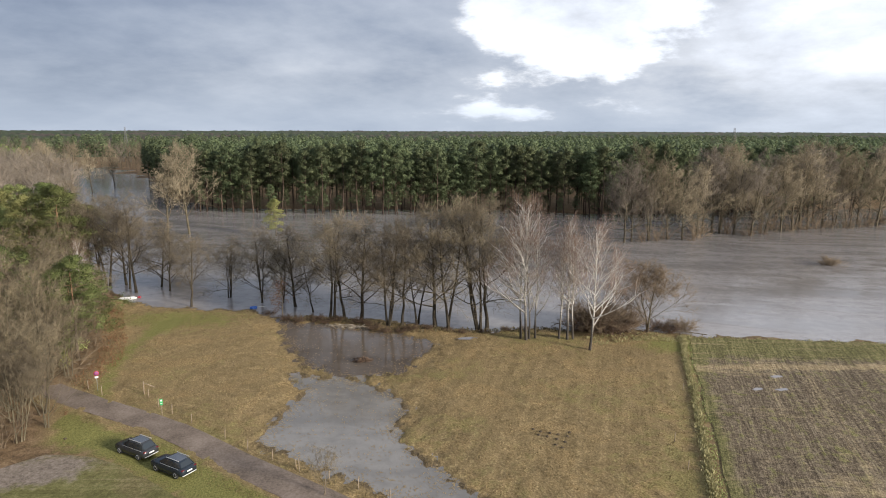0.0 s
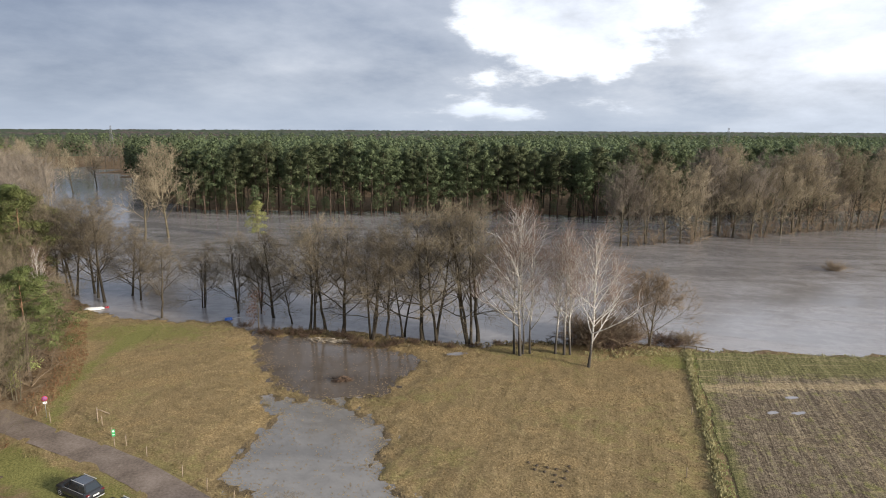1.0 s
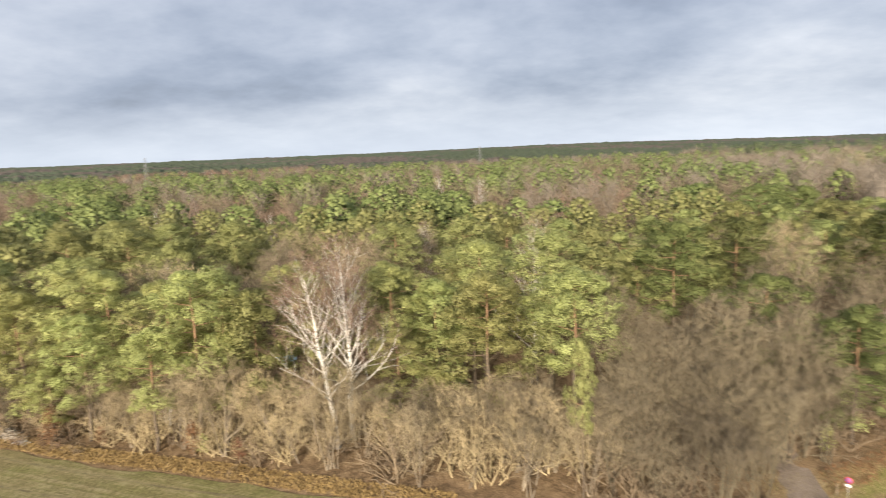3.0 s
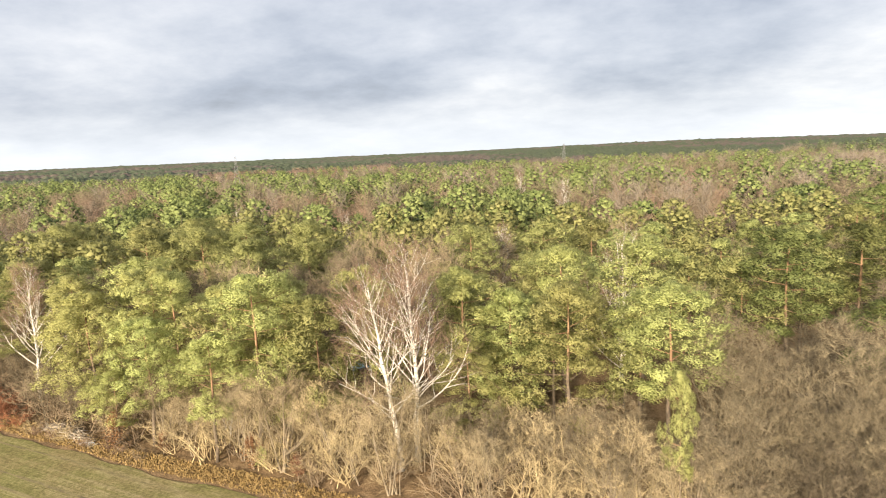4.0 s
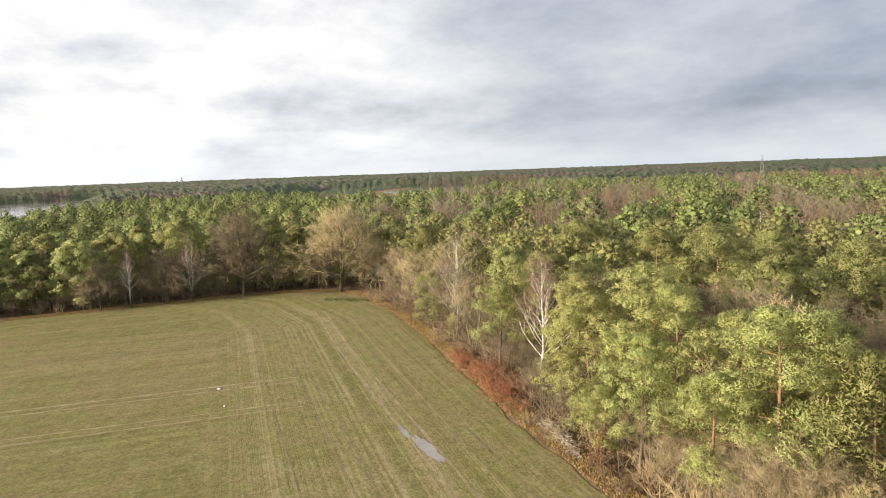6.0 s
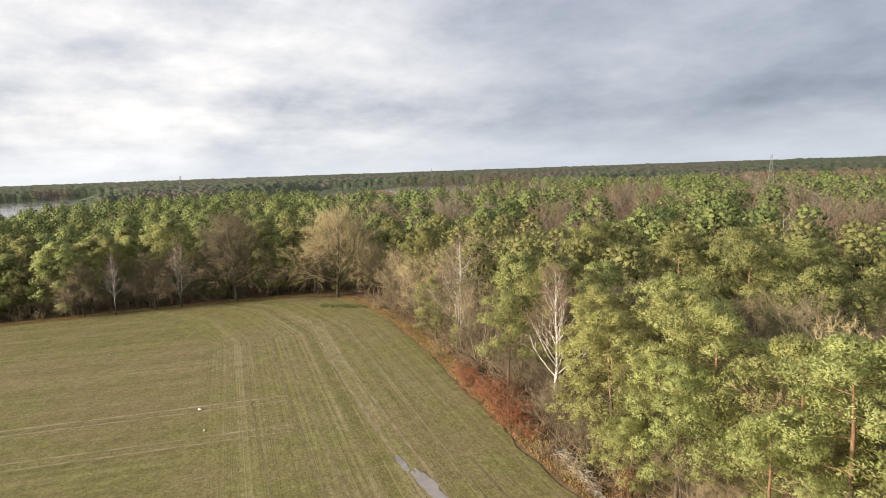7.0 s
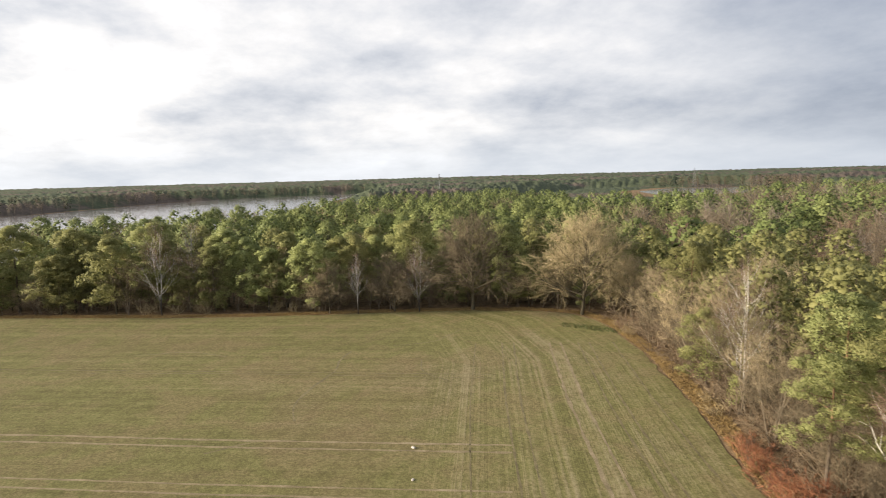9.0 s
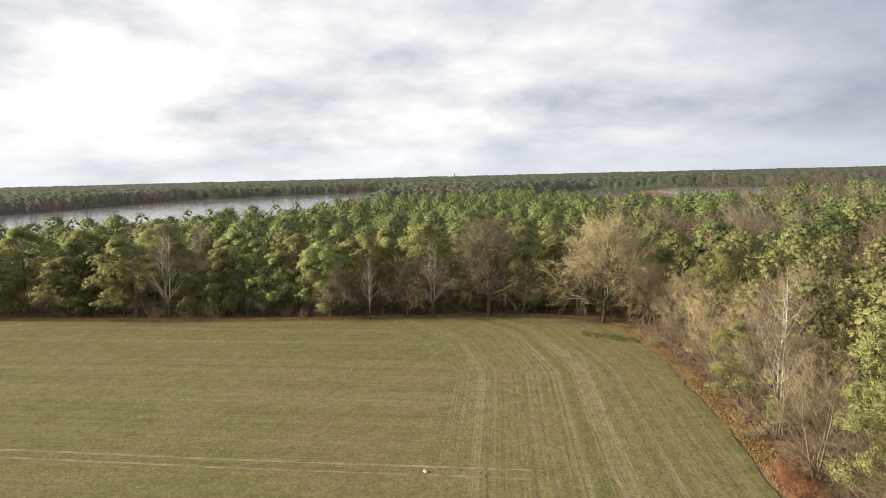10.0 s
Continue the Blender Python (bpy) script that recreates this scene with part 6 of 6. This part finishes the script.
heap_of_sticks("driftwood", -15.5, 99.6, 8.0, 1.0, 0.5, 90, 170, GREY_STICK, "washed-up branches at the flooded bank", 1.6)
EARTH = grainy("dark_fresh_earth", (0.035, 0.027, 0.018), (0.065, 0.05, 0.034), (0.11, 0.085, 0.06), 1.5, 8.0)
for i, (x, y) in enumerate([(9.6, 63.2), (10.3, 62.6), (11.2, 62.2), (12.0, 61.9), (12.9, 61.5), (10.8, 61.4), (11.7, 60.8), (11.4, 59.6), (12.4, 60.2), (10.0, 61.9), (13.3, 62.4), (11.9, 59.0), (-38.5, 60.7)]):
    bm = bmesh.new()
    bmesh.ops.create_icosphere(bm, subdivisions=2, radius=0.17)
    for v in bm.verts:
        v.co *= 1 + 0.3 * noise.noise(v.co * 6 + Vector((i, 0, 0)))
        v.co.z *= 0.55
    me = bpy.data.meshes.new("molehill")
    bm.to_mesh(me)
    bm.free()
    me.materials.append(EARTH)
    ob = tagged(new("molehill", me), "dark earth molehill in the meadow", "molehill", group="molehills")
    ob.matrix_basis = pose(x, y, ground_at(x, y) + 0.05)

# straw and leaves afloat on the flooded hollow
def flotsam(name, outline, count, seed, mat, label):
    rng = np.random.RandomState(seed)
    lo, hi = np.min(outline, 0), np.max(outline, 0)
    p = rng.uniform(lo, hi, (count * 6, 2))
    rim = inside(p[:, 0], p[:, 1], outline)
    keep = (rim > -0.5) & (rng.uniform(0, 1, len(p)) < 0.12 + np.exp(-np.abs(rim) / 0.9)) & (wavy(p[:, 0], p[:, 1], 5, seed) > -0.5)
    p = p[keep][:count]
    a = rng.uniform(0, math.tau, len(p))
    heap = Heap()
    heap.kites(np.c_[p, np.full(len(p), 0.016)], np.c_[np.cos(a), np.sin(a), 0 * a + 0.03], np.c_[-np.sin(a), np.cos(a), 0 * a + 0.05], rng.uniform(0.12, 0.42, len(p)), rng.uniform(0.05, 0.16, len(p)))
    tagged(new(name, heap.mesh(name, mat)), label, "debris", kind="stuff")


flotsam("floating_straw", POND_EDGE, 1500, 3, PALE_LEAF, "straw and dead leaves afloat on the flooded hollow")
flotsam("floating_leaves", FLOOD_EDGE, 2600, 4, PALE_LEAF, "pale leaves and stalks afloat on the flood")
tufts("drowned_grass", strewn([(-19, 82), (-13.5, 81), (-6, 82.5), (-4.5, 78), (-9, 74.5), (-17.5, 75), (-21, 79)], 900, 21, 0.1, False), 0.2, GRASS, "straw tufts standing out of the shallow flood", 22, 2)
fallen = off_lane(strewn(MEADOW_EDGE, 15000, 31), 4.5)
fallen = fallen[((fallen[:, 1] > 57) | (fallen[:, 0] > -16)) & ((fallen[:, 0] < -44) | (fallen[:, 1] > 49 - 0.64 * (fallen[:, 0] + 14)))]
tufts("fallen_leaves", fallen[wavy(fallen[:, 0], fallen[:, 1], 11, 33) > -0.1], 0.13, PALE_LEAF, "pale golden leaves strewn over the meadow", 32, 2)

# ---- lane side: cars, signs, posts ----
GLASS = plain("dark_car_glass", (0.020, 0.026, 0.032), 0.04, 0.0, 1.0)
RUBBER = plain("tyre_rubber", (0.02, 0.02, 0.021), 0.85)
ALLOY = plain("alloy_rim", (0.62, 0.62, 0.63), 0.4, 0.2)
# lighter metallic colour that imitates sky sheen on a painted roof
ROOF_SHEEN = plain("sky_sheen_roof_plate", (0.17, 0.185, 0.21), 0.14, 0.5)
TRIM = plain("black_plastic_trim", (0.025, 0.025, 0.026), 0.6)
CHROME = plain("silver_roof_rail", (0.66, 0.66, 0.67), 0.3, 0.35)
TAIL = plain("red_tail_lamp", (0.11, 0.010, 0.012), 0.2)
LAMP = plain("clear_headlamp", (0.22, 0.23, 0.25), 0.12)
PLATE = plain("white_plate", (0.75, 0.75, 0.73), 0.5)
PAINT_GREY = plain("anthracite_car_paint", (0.060, 0.064, 0.072), 0.2, 0.5, 0.7)
PAINT_BLUE = plain("dark_blue_grey_car_paint", (0.035, 0.046, 0.062), 0.18, 0.5, 0.7)


def loft(rings, caps=True):
    """A skin over rings of equally many places."""
    bm = bmesh.new()
    rows = [[bm.verts.new(p) for p in ring] for ring in rings]
    n = len(rows[0])
    for a, b in zip(rows, rows[1:]):
        for k in range(n):
            bm.faces.new((a[k], a[(k + 1) % n], b[(k + 1) % n], b[k]))
    if caps:
        bm.faces.new(rows[0][::-1])
        bm.faces.new(rows[-1])
    bmesh.ops.recalc_face_normals(bm, faces=bm.faces[:])
    for f in bm.faces:
        f.smooth = True
    return bm


def panel(pts, thick=0.012):
    """A thin plate over a polygon."""
    bm = bmesh.new()
    face = bm.faces.new([bm.verts.new(p) for p in pts])
    bm.normal_update()
    n = face.normal.copy()
    ext = bmesh.ops.extrude_face_region(bm, geom=[face])
    for v in ext["geom"]:
        if isinstance(v, bmesh.types.BMVert):
            v.co += n * thick
    bmesh.ops.recalc_face_normals(bm, faces=bm.faces[:])
    return bm


def boxed(sx, sy, sz, x=0, y=0, z=0, bevel=0.0):
    bm = bmesh.new()
    bmesh.ops.create_cube(bm, size=1, matrix=Matrix.Translation((x, y, z)) @ Matrix.Diagonal((sx, sy, sz, 1)))
    if bevel:
        bmesh.ops.bevel(bm, geom=bm.edges[:], offset=bevel, segments=2, affect="EDGES")
    return bm


def lathe(profile, steps=20):
    """Rings round the y axis from (offset along y, radius) pairs."""
    return loft([[(r * math.cos(a * math.tau / steps), o, r * math.sin(a * math.tau / steps)) for a in range(steps)] for o, r in profile])


def car(x, y, turn, paint, label, roof, rails):
    ob = thing("car", label, "car", pose(x, y, ground_at(x, y), 0, 0, turn), "parked cars")
    rings = []
    for px, zb, zt, w in ((2.24, 0.40, 0.72, 0.62), (2.16, 0.30, 0.82, 0.78), (1.95, 0.24, 0.90, 0.87), (1.5, 0.22, 0.98, 0.90), (0.95, 0.22, 1.03, 0.915), (0, 0.22, 1.06, 0.92), (-1.2, 0.22, 1.08, 0.92), (-1.85, 0.25, 1.08, 0.90), (-2.15, 0.32, 1.02, 0.85), (-2.26, 0.42, 0.92, 0.76)):
        half = [(0.0, zb), (w * 0.82, zb), (w * 0.97, zb + 0.10), (w, (zb + zt) / 2), (w * 0.965, zt - 0.10), (w * 0.86, zt), (w * 0.45, zt + 0.035)]
        rings.append([(px, a, b if b < 0.6 else b - 0.06) for a, b in half] + [(px, 0, zt - 0.02)] + [(px, -a, b if b < 0.6 else b - 0.06) for a, b in half[:0:-1]])
    body = part("body", (loft(rings), paint), ob)
    up, back = roof, -0.1
    # cabin: belt and roof outlines
    belt = [(1.10, 0.72, 0.95), (0.5, 0.82, 0.98), (-0.9, 0.83, 1.00), (-2.05, 0.76, 1.00)]
    top = [(0.22, 0.55, up - 0.06), (-0.15, 0.59, up - 0.01), (-1.0, 0.59, up), (-1.60, 0.53, up - 0.05)]
    cab = loft([[(p[0], s * p[1], p[2]) for s in (1,) for p in belt] + [(p[0], -p[1], p[2]) for p in belt[::-1]],
                [(p[0], p[1], p[2]) for p in top] + [(p[0], -p[1], p[2]) for p in top[::-1]]])
    bmesh.ops.bevel(cab, geom=[e for e in cab.edges if e.calc_face_angle(0) > 0.3], offset=0.07, segments=3, affect="EDGES")
    part("cabin", (cab, paint), ob)
    # added plate that carries the painted sky sheen, not a separate roof part
    part("roof_panel", (panel([(0.10, 0.47, up - 0.035), (0.10, -0.47, up - 0.035), (-0.1, -0.52, up + 0.004), (-1.0, -0.52, up + 0.014), (-1.5, -0.46, up - 0.022), (-1.5, 0.46, up - 0.022), (-1.0, 0.52, up + 0.014), (-0.1, 0.52, up + 0.004)][::-1], 0.012), ROOF_SHEEN), ob, "added plate coloured to imitate sky sheen on the roof")
    part("sill", (boxed(2.2, 1.8, 0.12, 0, 0, 0.27, 0.03), TRIM), ob)
    mixp = lambda a, b, f, out=0.0: (a[0] + (b[0] - a[0]) * f, (a[1] + (b[1] - a[1]) * f), a[2] + (b[2] - a[2]) * f)
    for s in (1, -1):
        for i in range(3):
            quad = [mixp(belt[i], top[i], 0.10), mixp(belt[i + 1], top[i + 1], 0.10), mixp(belt[i + 1], top[i + 1], 0.88), mixp(belt[i], top[i], 0.88)]
            mid = np.mean(quad, 0)
            quad = [tuple(mid + (np.array(q) - mid) * 0.93) for q in quad]
            quad = [(q[0], s * (q[1] + 0.004), q[2]) for q in quad]
            part("side_window", (panel(quad if s < 0 else quad[::-1]), GLASS), ob)
        part("window_trim", (boxed(2.5, 0.02, 0.035, -0.55, s * 0.845, 1.005, 0.006), CHROME), ob, "thin silver trim below the side windows")
        part("wing_mirror", (boxed(0.16, 0.2, 0.13, 0.62, s * 1.0, 1.10, 0.03), paint), ob)
        part("headlamp", (boxed(0.16, 0.30, 0.09, 2.06, s * 0.60, 0.66, 0.02), LAMP), ob)
        part("tail_lamp", (boxed(0.16, 0.32, 0.13, -2.16, s * 0.66, 0.90, 0.03), TAIL), ob)
        if rails:
            part("roof_rail", (boxed(1.7, 0.055, 0.06, -0.75, s * 0.57, up + 0.05, 0.015), CHROME), ob)
        for wx in (1.36, -1.36):
            tyre = lathe([(-0.10, 0.20), (-0.11, 0.30), (-0.08, 0.345), (0.08, 0.345), (0.11, 0.30), (0.10, 0.20)])
            bmesh.ops.translate(tyre, verts=tyre.verts[:], vec=(wx, s * 0.82, 0.345))
            wheel = part("wheel", (tyre, RUBBER), ob)
            rim = lathe([(-0.09, 0.22), (0.085 * s, 0.225), (0.105 * s, 0.20), (0.07 * s, 0.10), (0.09 * s, 0.05), (0.09 * s, 0.01)])
            bmesh.ops.translate(rim, verts=rim.verts[:], vec=(wx, s * 0.83, 0.345))
            part("rim", (rim, ALLOY), wheel, "silver alloy rim")
    part("windscreen", (panel([(1.05, 0.66, 1.005), (1.05, -0.66, 1.005), (0.30, -0.52, up - 0.10), (0.30, 0.52, up - 0.10)]), GLASS), ob)
    part("rear_window", (panel([(-2.00, 0.64, 1.08), (-1.68, 0.48, up - 0.10), (-1.68, -0.48, up - 0.10), (-2.00, -0.64, 1.08)], 0.03), GLASS), ob)
    part("rear_bumper", (boxed(0.14, 1.5, 0.14, -2.2, 0, 0.42, 0.04), ALLOY), ob, "silver rear bumper trim")
    part("front_bumper", (boxed(0.14, 1.5, 0.2, 2.16, 0, 0.42, 0.05), TRIM), ob)
    part("number_plate", (boxed(0.02, 0.52, 0.12, -2.285, 0, 0.72), PLATE), ob, "plain white number plate")
    return ob


car(-29.8, 57.8, 151.5, PAINT_GREY, "parked anthracite estate car with silver roof rails on grass", 1.64, True)
car(-24.85, 54.5, 150.5, PAINT_BLUE, "parked dark blue-grey estate car beside the lane", 1.56, True)

POST = grainy("weathered_post_wood", (0.14, 0.11, 0.078), (0.26, 0.205, 0.15), (0.40, 0.325, 0.24), 1.2, 9.0)
STEEL = plain("galvanised_steel", (0.45, 0.46, 0.47), 0.45, 0.8)
RED, BLUE, WHITE, GREEN = (plain(n, c, 0.4) for n, c in (("sign_red", (0.42, 0.05, 0.07)), ("sign_blue", (0.10, 0.10, 0.32)), ("sign_white", (0.62, 0.62, 0.61)), ("sign_green", (0.05, 0.34, 0.11))))


def post(x, y, h, lean, label="weathered wooden fence post beside the lane", r=0.045):
    heap = Heap()
    heap.tube([(0, 0, -0.2), (0, 0, h * 0.5), (0.02, 0.01, h - 0.02), (0.02, 0.01, h)], [r, r * 0.95, r * 0.9, r * 0.55], 7)
    ob = tagged(new("fence_post", heap.mesh("fence_post", POST)), label, "post", group="fence posts")
    ob.matrix_basis = pose(x, y, ground_at(x, y), lean, lean * 0.6, 30)
    return ob


for i, (x, y, h) in enumerate([(-43.0, 73.4, 1.1), (-40.4, 71.6, 1.2), (-34.6, 71.0, 1.1), (-32.4, 68.6, 1.0), (-30.0, 66.6, 1.2), (-27.0, 64.4, 1.0), (-22.2, 60.8, 1.2), (-19.3, 58.8, 1.2), (-16.4, 57.0, 1.2), (-13.3, 54.9, 1.3), (-13.7, 55.3, 1.0),
                               (-10.2, 53.2, 1.2), (-7.4, 51.8, 1.2), (-4.5, 50.3, 1.2), (23.6, 60.5, 1.0), (22.9, 55.0, 1.0), (29.2, 73.5, 0.9)]):
    post(x, y, h, (i * 37 % 9) - 4)
fork = thing("gate_post", "wooden post with a slanting broken rail", "post", pose(-35.6, 72.0, ground_at(-35.6, 72.0)))
heap = Heap()
heap.tube([(0, 0, -0.2), (0, 0, 0.8), (0.02, 0, 1.6)], [0.07, 0.065, 0.06], 7)
part("upright", heap.mesh("upright", POST), fork)
heap = Heap()
heap.tube([(-0.1, 0.06, 1.42), (0.5, 0.06, 1.2), (1.3, 0.06, 0.86)], [0.05, 0.05, 0.05], 5)
part("rail", heap.mesh("rail", POST), fork, "pale slanting broken rail")

stop_sign = thing("road_sign", "round red and blue no-stopping sign on a steel post", "sign", pose(-41.6, 72.9, ground_at(-41.6, 72.9), 0, 0, 30))
heap = Heap()
heap.tube([(0, 0, -0.2), (0, 0, 2.55)], [0.03, 0.03], 8)
part("post", heap.mesh("post", STEEL), stop_sign)


def disc(r, y, thick, z):
    bm = lathe([(y, r), (y - thick, r)], 28)
    bmesh.ops.translate(bm, verts=bm.verts[:], vec=(0, 0, z))
    return bm


plate = part("disc", (disc(0.30, -0.035, 0.02, 2.25), RED), stop_sign, "red disc")
part("centre", (disc(0.22, -0.058, 0.006, 2.25), BLUE), plate, "blue centre")
for a in (45, -45):
    bm = boxed(0.46, 0.006, 0.06)
    bmesh.ops.rotate(bm, verts=bm.verts[:], cent=(0, 0, 0), matrix=Matrix.Rotation(radians(a), 3, "Y"))
    bmesh.ops.translate(bm, verts=bm.verts[:], vec=(0, -0.07 - 0.003 * (a > 0), 2.25))
    part("cross_bar", (bm, RED), plate)
part("lower_plate", (boxed(0.40, 0.02, 0.22, 0, -0.045, 1.78), WHITE), stop_sign, "plain white plate")

reserve = thing("reserve_sign", "green information board with a white mark on a post", "sign", pose(-30.9, 66.1, ground_at(-30.9, 66.1), 0, 0, 25))
heap = Heap()
heap.tube([(0, 0, -0.2), (0, 0, 2.0)], [0.04, 0.04], 8)
part("post", heap.mesh("post", POST), reserve)
board = part("board", (boxed(0.30, 0.03, 0.72, 0, -0.06, 1.66, 0.008), GREEN), reserve, "green board")
part("mark", (boxed(0.20, 0.008, 0.18, 0, -0.080, 1.84), WHITE), board, "white mark")
part("text_bar", (boxed(0.20, 0.008, 0.05, 0, -0.080, 1.50), WHITE), board, "white bar")
plant(HAZELS[1], -10.1, 50.6, 0.33, 30, "small bare sapling beside the lane", "bare_tree", wide=1.0)

# ---- on the shore: boat, barrel, small finds ----
HULL = plain("white_boat_hull", (0.72, 0.72, 0.70), 0.4)
rings = []
for i in range(11):
    t = i / 10
    w, k = 0.72 * math.sin(math.pi * min(1, 0.12 + t * 0.86)) ** 0.7, 0.42 * math.sin(math.pi * (0.1 + 0.8 * t)) ** 0.5
    rings.append([(-2.1 + 4.2 * t, w * math.cos(a), k * math.sin(a) if math.sin(a) > 0 else 0.0) for a in np.linspace(0, math.pi, 9)])
boat = thing("rowing_boat", "white upturned rowing boat lying on the shore", "boat", pose(-59.2, 116.6, ground_at(-59.2, 116.6) + 0.06, 4, 0, 20) @ Matrix.Diagonal((0.76, 0.8, 0.85, 1)))
part("hull", (loft(rings), HULL), boat)
part("keel", (boxed(3.4, 0.05, 0.07, 0, 0, 0.43), HULL), boat)
BLUE_PLASTIC = plain("blue_plastic", (0.02, 0.09, 0.38), 0.4)
drum = thing("barrel", "blue plastic barrel floating at the bank", "barrel", pose(-33.8, 110.6, 0.10, 0, 0, 20))
bm = lathe([(-0.62, 0.02), (-0.62, 0.26), (-0.5, 0.31), (-0.2, 0.33), (-0.18, 0.35), (-0.14, 0.33), (0.14, 0.33), (0.18, 0.35), (0.2, 0.33), (0.5, 0.31), (0.62, 0.26), (0.62, 0.02)])
bmesh.ops.rotate(bm, verts=bm.verts[:], cent=(0, 0, 0), matrix=Matrix.Rotation(radians(90), 3, "Z"))
part("drum", (bm, BLUE_PLASTIC), drum)
heap = Heap()
heap.tube([(0.6, 0, 0.1), (1.3, 0.1, 0.12), (2.2, 0.0, 0.1)], [0.035, 0.035, 0.03], 5)
part("spar", heap.mesh("spar", WHITE), drum, "pale wooden spar")
ob = thing("canister", "small red canister beside the boat", "canister", pose(-57.6, 117.9, ground_at(-57.6, 117.9)))
part("can", (boxed(0.55, 0.4, 0.6, 0, 0, 0.3, 0.06), RED), ob)
part("cap", (boxed(0.12, 0.12, 0.1, 0.12, 0, 0.63, 0.02), TRIM), ob)
ob = thing("culvert_rail", "low timber rail over the ditch mouth", "rail", pose(38.0, 94.6, 0.25, 0, 0, -30))
for k in range(3):
    part("post", (boxed(0.12, 0.12, 0.9, -1.4 + 1.6 * k, 0, 0.35, 0.01), POST), ob)
bm = boxed(4.2, 0.1, 0.12, 0.4, 0, 0.72, 0.01)
part("rail", (bm, POST), ob)
ob = tagged(new("plastic_sheet", bpy.data.meshes.new("plastic_sheet")), "crumpled white plastic sheet at the branch pile", "sheet")
bm = bmesh.new()
bmesh.ops.create_grid(bm, x_segments=10, y_segments=5, size=0.5)
for v in bm.verts:
    v.co.x *= 2.2
    v.co.z = 0.12 + 0.12 * noise.noise(v.co * 2.5)
bmesh.ops.solidify(bm, geom=bm.faces[:], thickness=0.01)
bm.to_mesh(ob.data)
bm.free()
ob.data.materials.append(WHITE)
ob.matrix_basis = pose(-84.4, 0.4, ground_at(-84.4, 0.4), 0, 0, 50)

# ---- power line ----
PYLON_STEEL = plain("weathered_pylon_steel", (0.20, 0.205, 0.21), 0.6, 0.4)


def pylon_mesh(h):
    heap = Heap()
    half = lambda z: 2.9 * (1 - z / h) ** 1.25 + 0.35
    levels = [0, h * 0.16, h * 0.32, h * 0.47, h * 0.6, h * 0.7, h * 0.79, h * 0.87, h * 0.94, h]
    for sx, sy in ((1, 1), (1, -1), (-1, -1), (-1, 1)):
        heap.tube([(sx * half(z), sy * half(z), z) for z in levels], [0.10] * len(levels), 4)
    for a, b in zip(levels, levels[1:]):
        for (sx, sy), (tx, ty) in (((1, 1), (1, -1)), ((1, -1), (-1, -1)), ((-1, -1), (-1, 1)), ((-1, 1), (1, 1))):
            heap.tube([(sx * half(a), sy * half(a), a), (tx * half(b), ty * half(b), b)], [0.045, 0.045], 3)
            heap.tube([(tx * half(a), ty * half(a), a), (sx * half(b), sy * half(b), b)], [0.045, 0.045], 3)
    arms = Heap()
    for z, w in ((h * 0.70, 6.0), (h * 0.86, 4.4)):
        for s in (1, -1):
            for dy in (0.5, -0.5):
                arms.tube([(0, dy, z), (s * w, 0, z + 0.3)], [0.1, 0.07], 3)
            arms.tube([(0, 0, z + 1.7), (s * w, 0, z + 0.3)], [0.08, 0.06], 3)
            arms.tube([(s * w, 0, z + 0.3), (s * w, 0, z - 1.3)], [0.09, 0.09], 4)
    return heap.mesh("pylon_tower", PYLON_STEEL), arms.mesh("pylon_arms", PYLON_STEEL)


PYLON = pylon_mesh(33)
LINE_PYLONS = [(-430, -560, 20), (-460, -27, 8), (-615, 265, -55), (-300, 614, -75), (210, 470, -70)]
for x, y, turn in LINE_PYLONS + [(-1000, -640, 20)]:
    plant(PYLON, x, y, 1.0, turn, "grey steel lattice pylon of a power line", "pylon", category="pylon", group="pylons", names=("tower", "arms"), z=0.3)
for (ax, ay, _), (bx, by, _) in zip(LINE_PYLONS[1:], LINE_PYLONS[2:4]):
    t = unit(np.array([bx - ax, by - ay]))
    for off, z in ((6, 22), (-6, 22), (4.4, 27.2), (-4.4, 27.2)):
        ox, oy = -t[1] * off, t[0] * off
        heap = Heap()
        pts = [(ax + ox + (bx - ax) * f, ay + oy + (by - ay) * f, z - 7 * 4 * f * (1 - f) * 0.6) for f in np.linspace(0, 1, 25)]
        heap.tube(pts, [0.035] * 25, 3)
        tagged(new("power_cable", heap.mesh("power_cable", TRIM)), "sagging power cable between lattice pylons", "cable", group="power cables")

BLUE_TARP = plain("light_blue_tarpaulin", (0.25, 0.45, 0.55), 0.5)
bm = bmesh.new()
bmesh.ops.create_grid(bm, x_segments=12, y_segments=8, size=0.5)
for v in bm.verts:
    v.co = Vector((v.co.x * 4.0, v.co.y * 2.6, 1.15 + 0.18 * noise.noise(v.co * 4) - 1.3 * max(0, abs(v.co.y) - 0.3) - 1.0 * max(0, abs(v.co.x) - 0.42)))
bmesh.ops.solidify(bm, geom=bm.faces[:], thickness=0.012)
tarp = thing("wood_stack", "stacked logs under a light blue tarpaulin", "wood pile", pose(-100, 31.4, ground_at(-100, 31.4), 0, 0, 15))
part("tarpaulin", (bm, BLUE_TARP), tarp, "light blue tarpaulin")
for k in range(12):
    heap = Heap()
    heap.tube([(-1.5, -0.75 + 0.3 * (k % 6), 0.15 + 0.35 * (k // 6)), (1.5, -0.75 + 0.3 * (k % 6), 0.15 + 0.35 * (k // 6))], [0.15, 0.14], 7)
    part("log", heap.mesh("log", BARK), tarp)
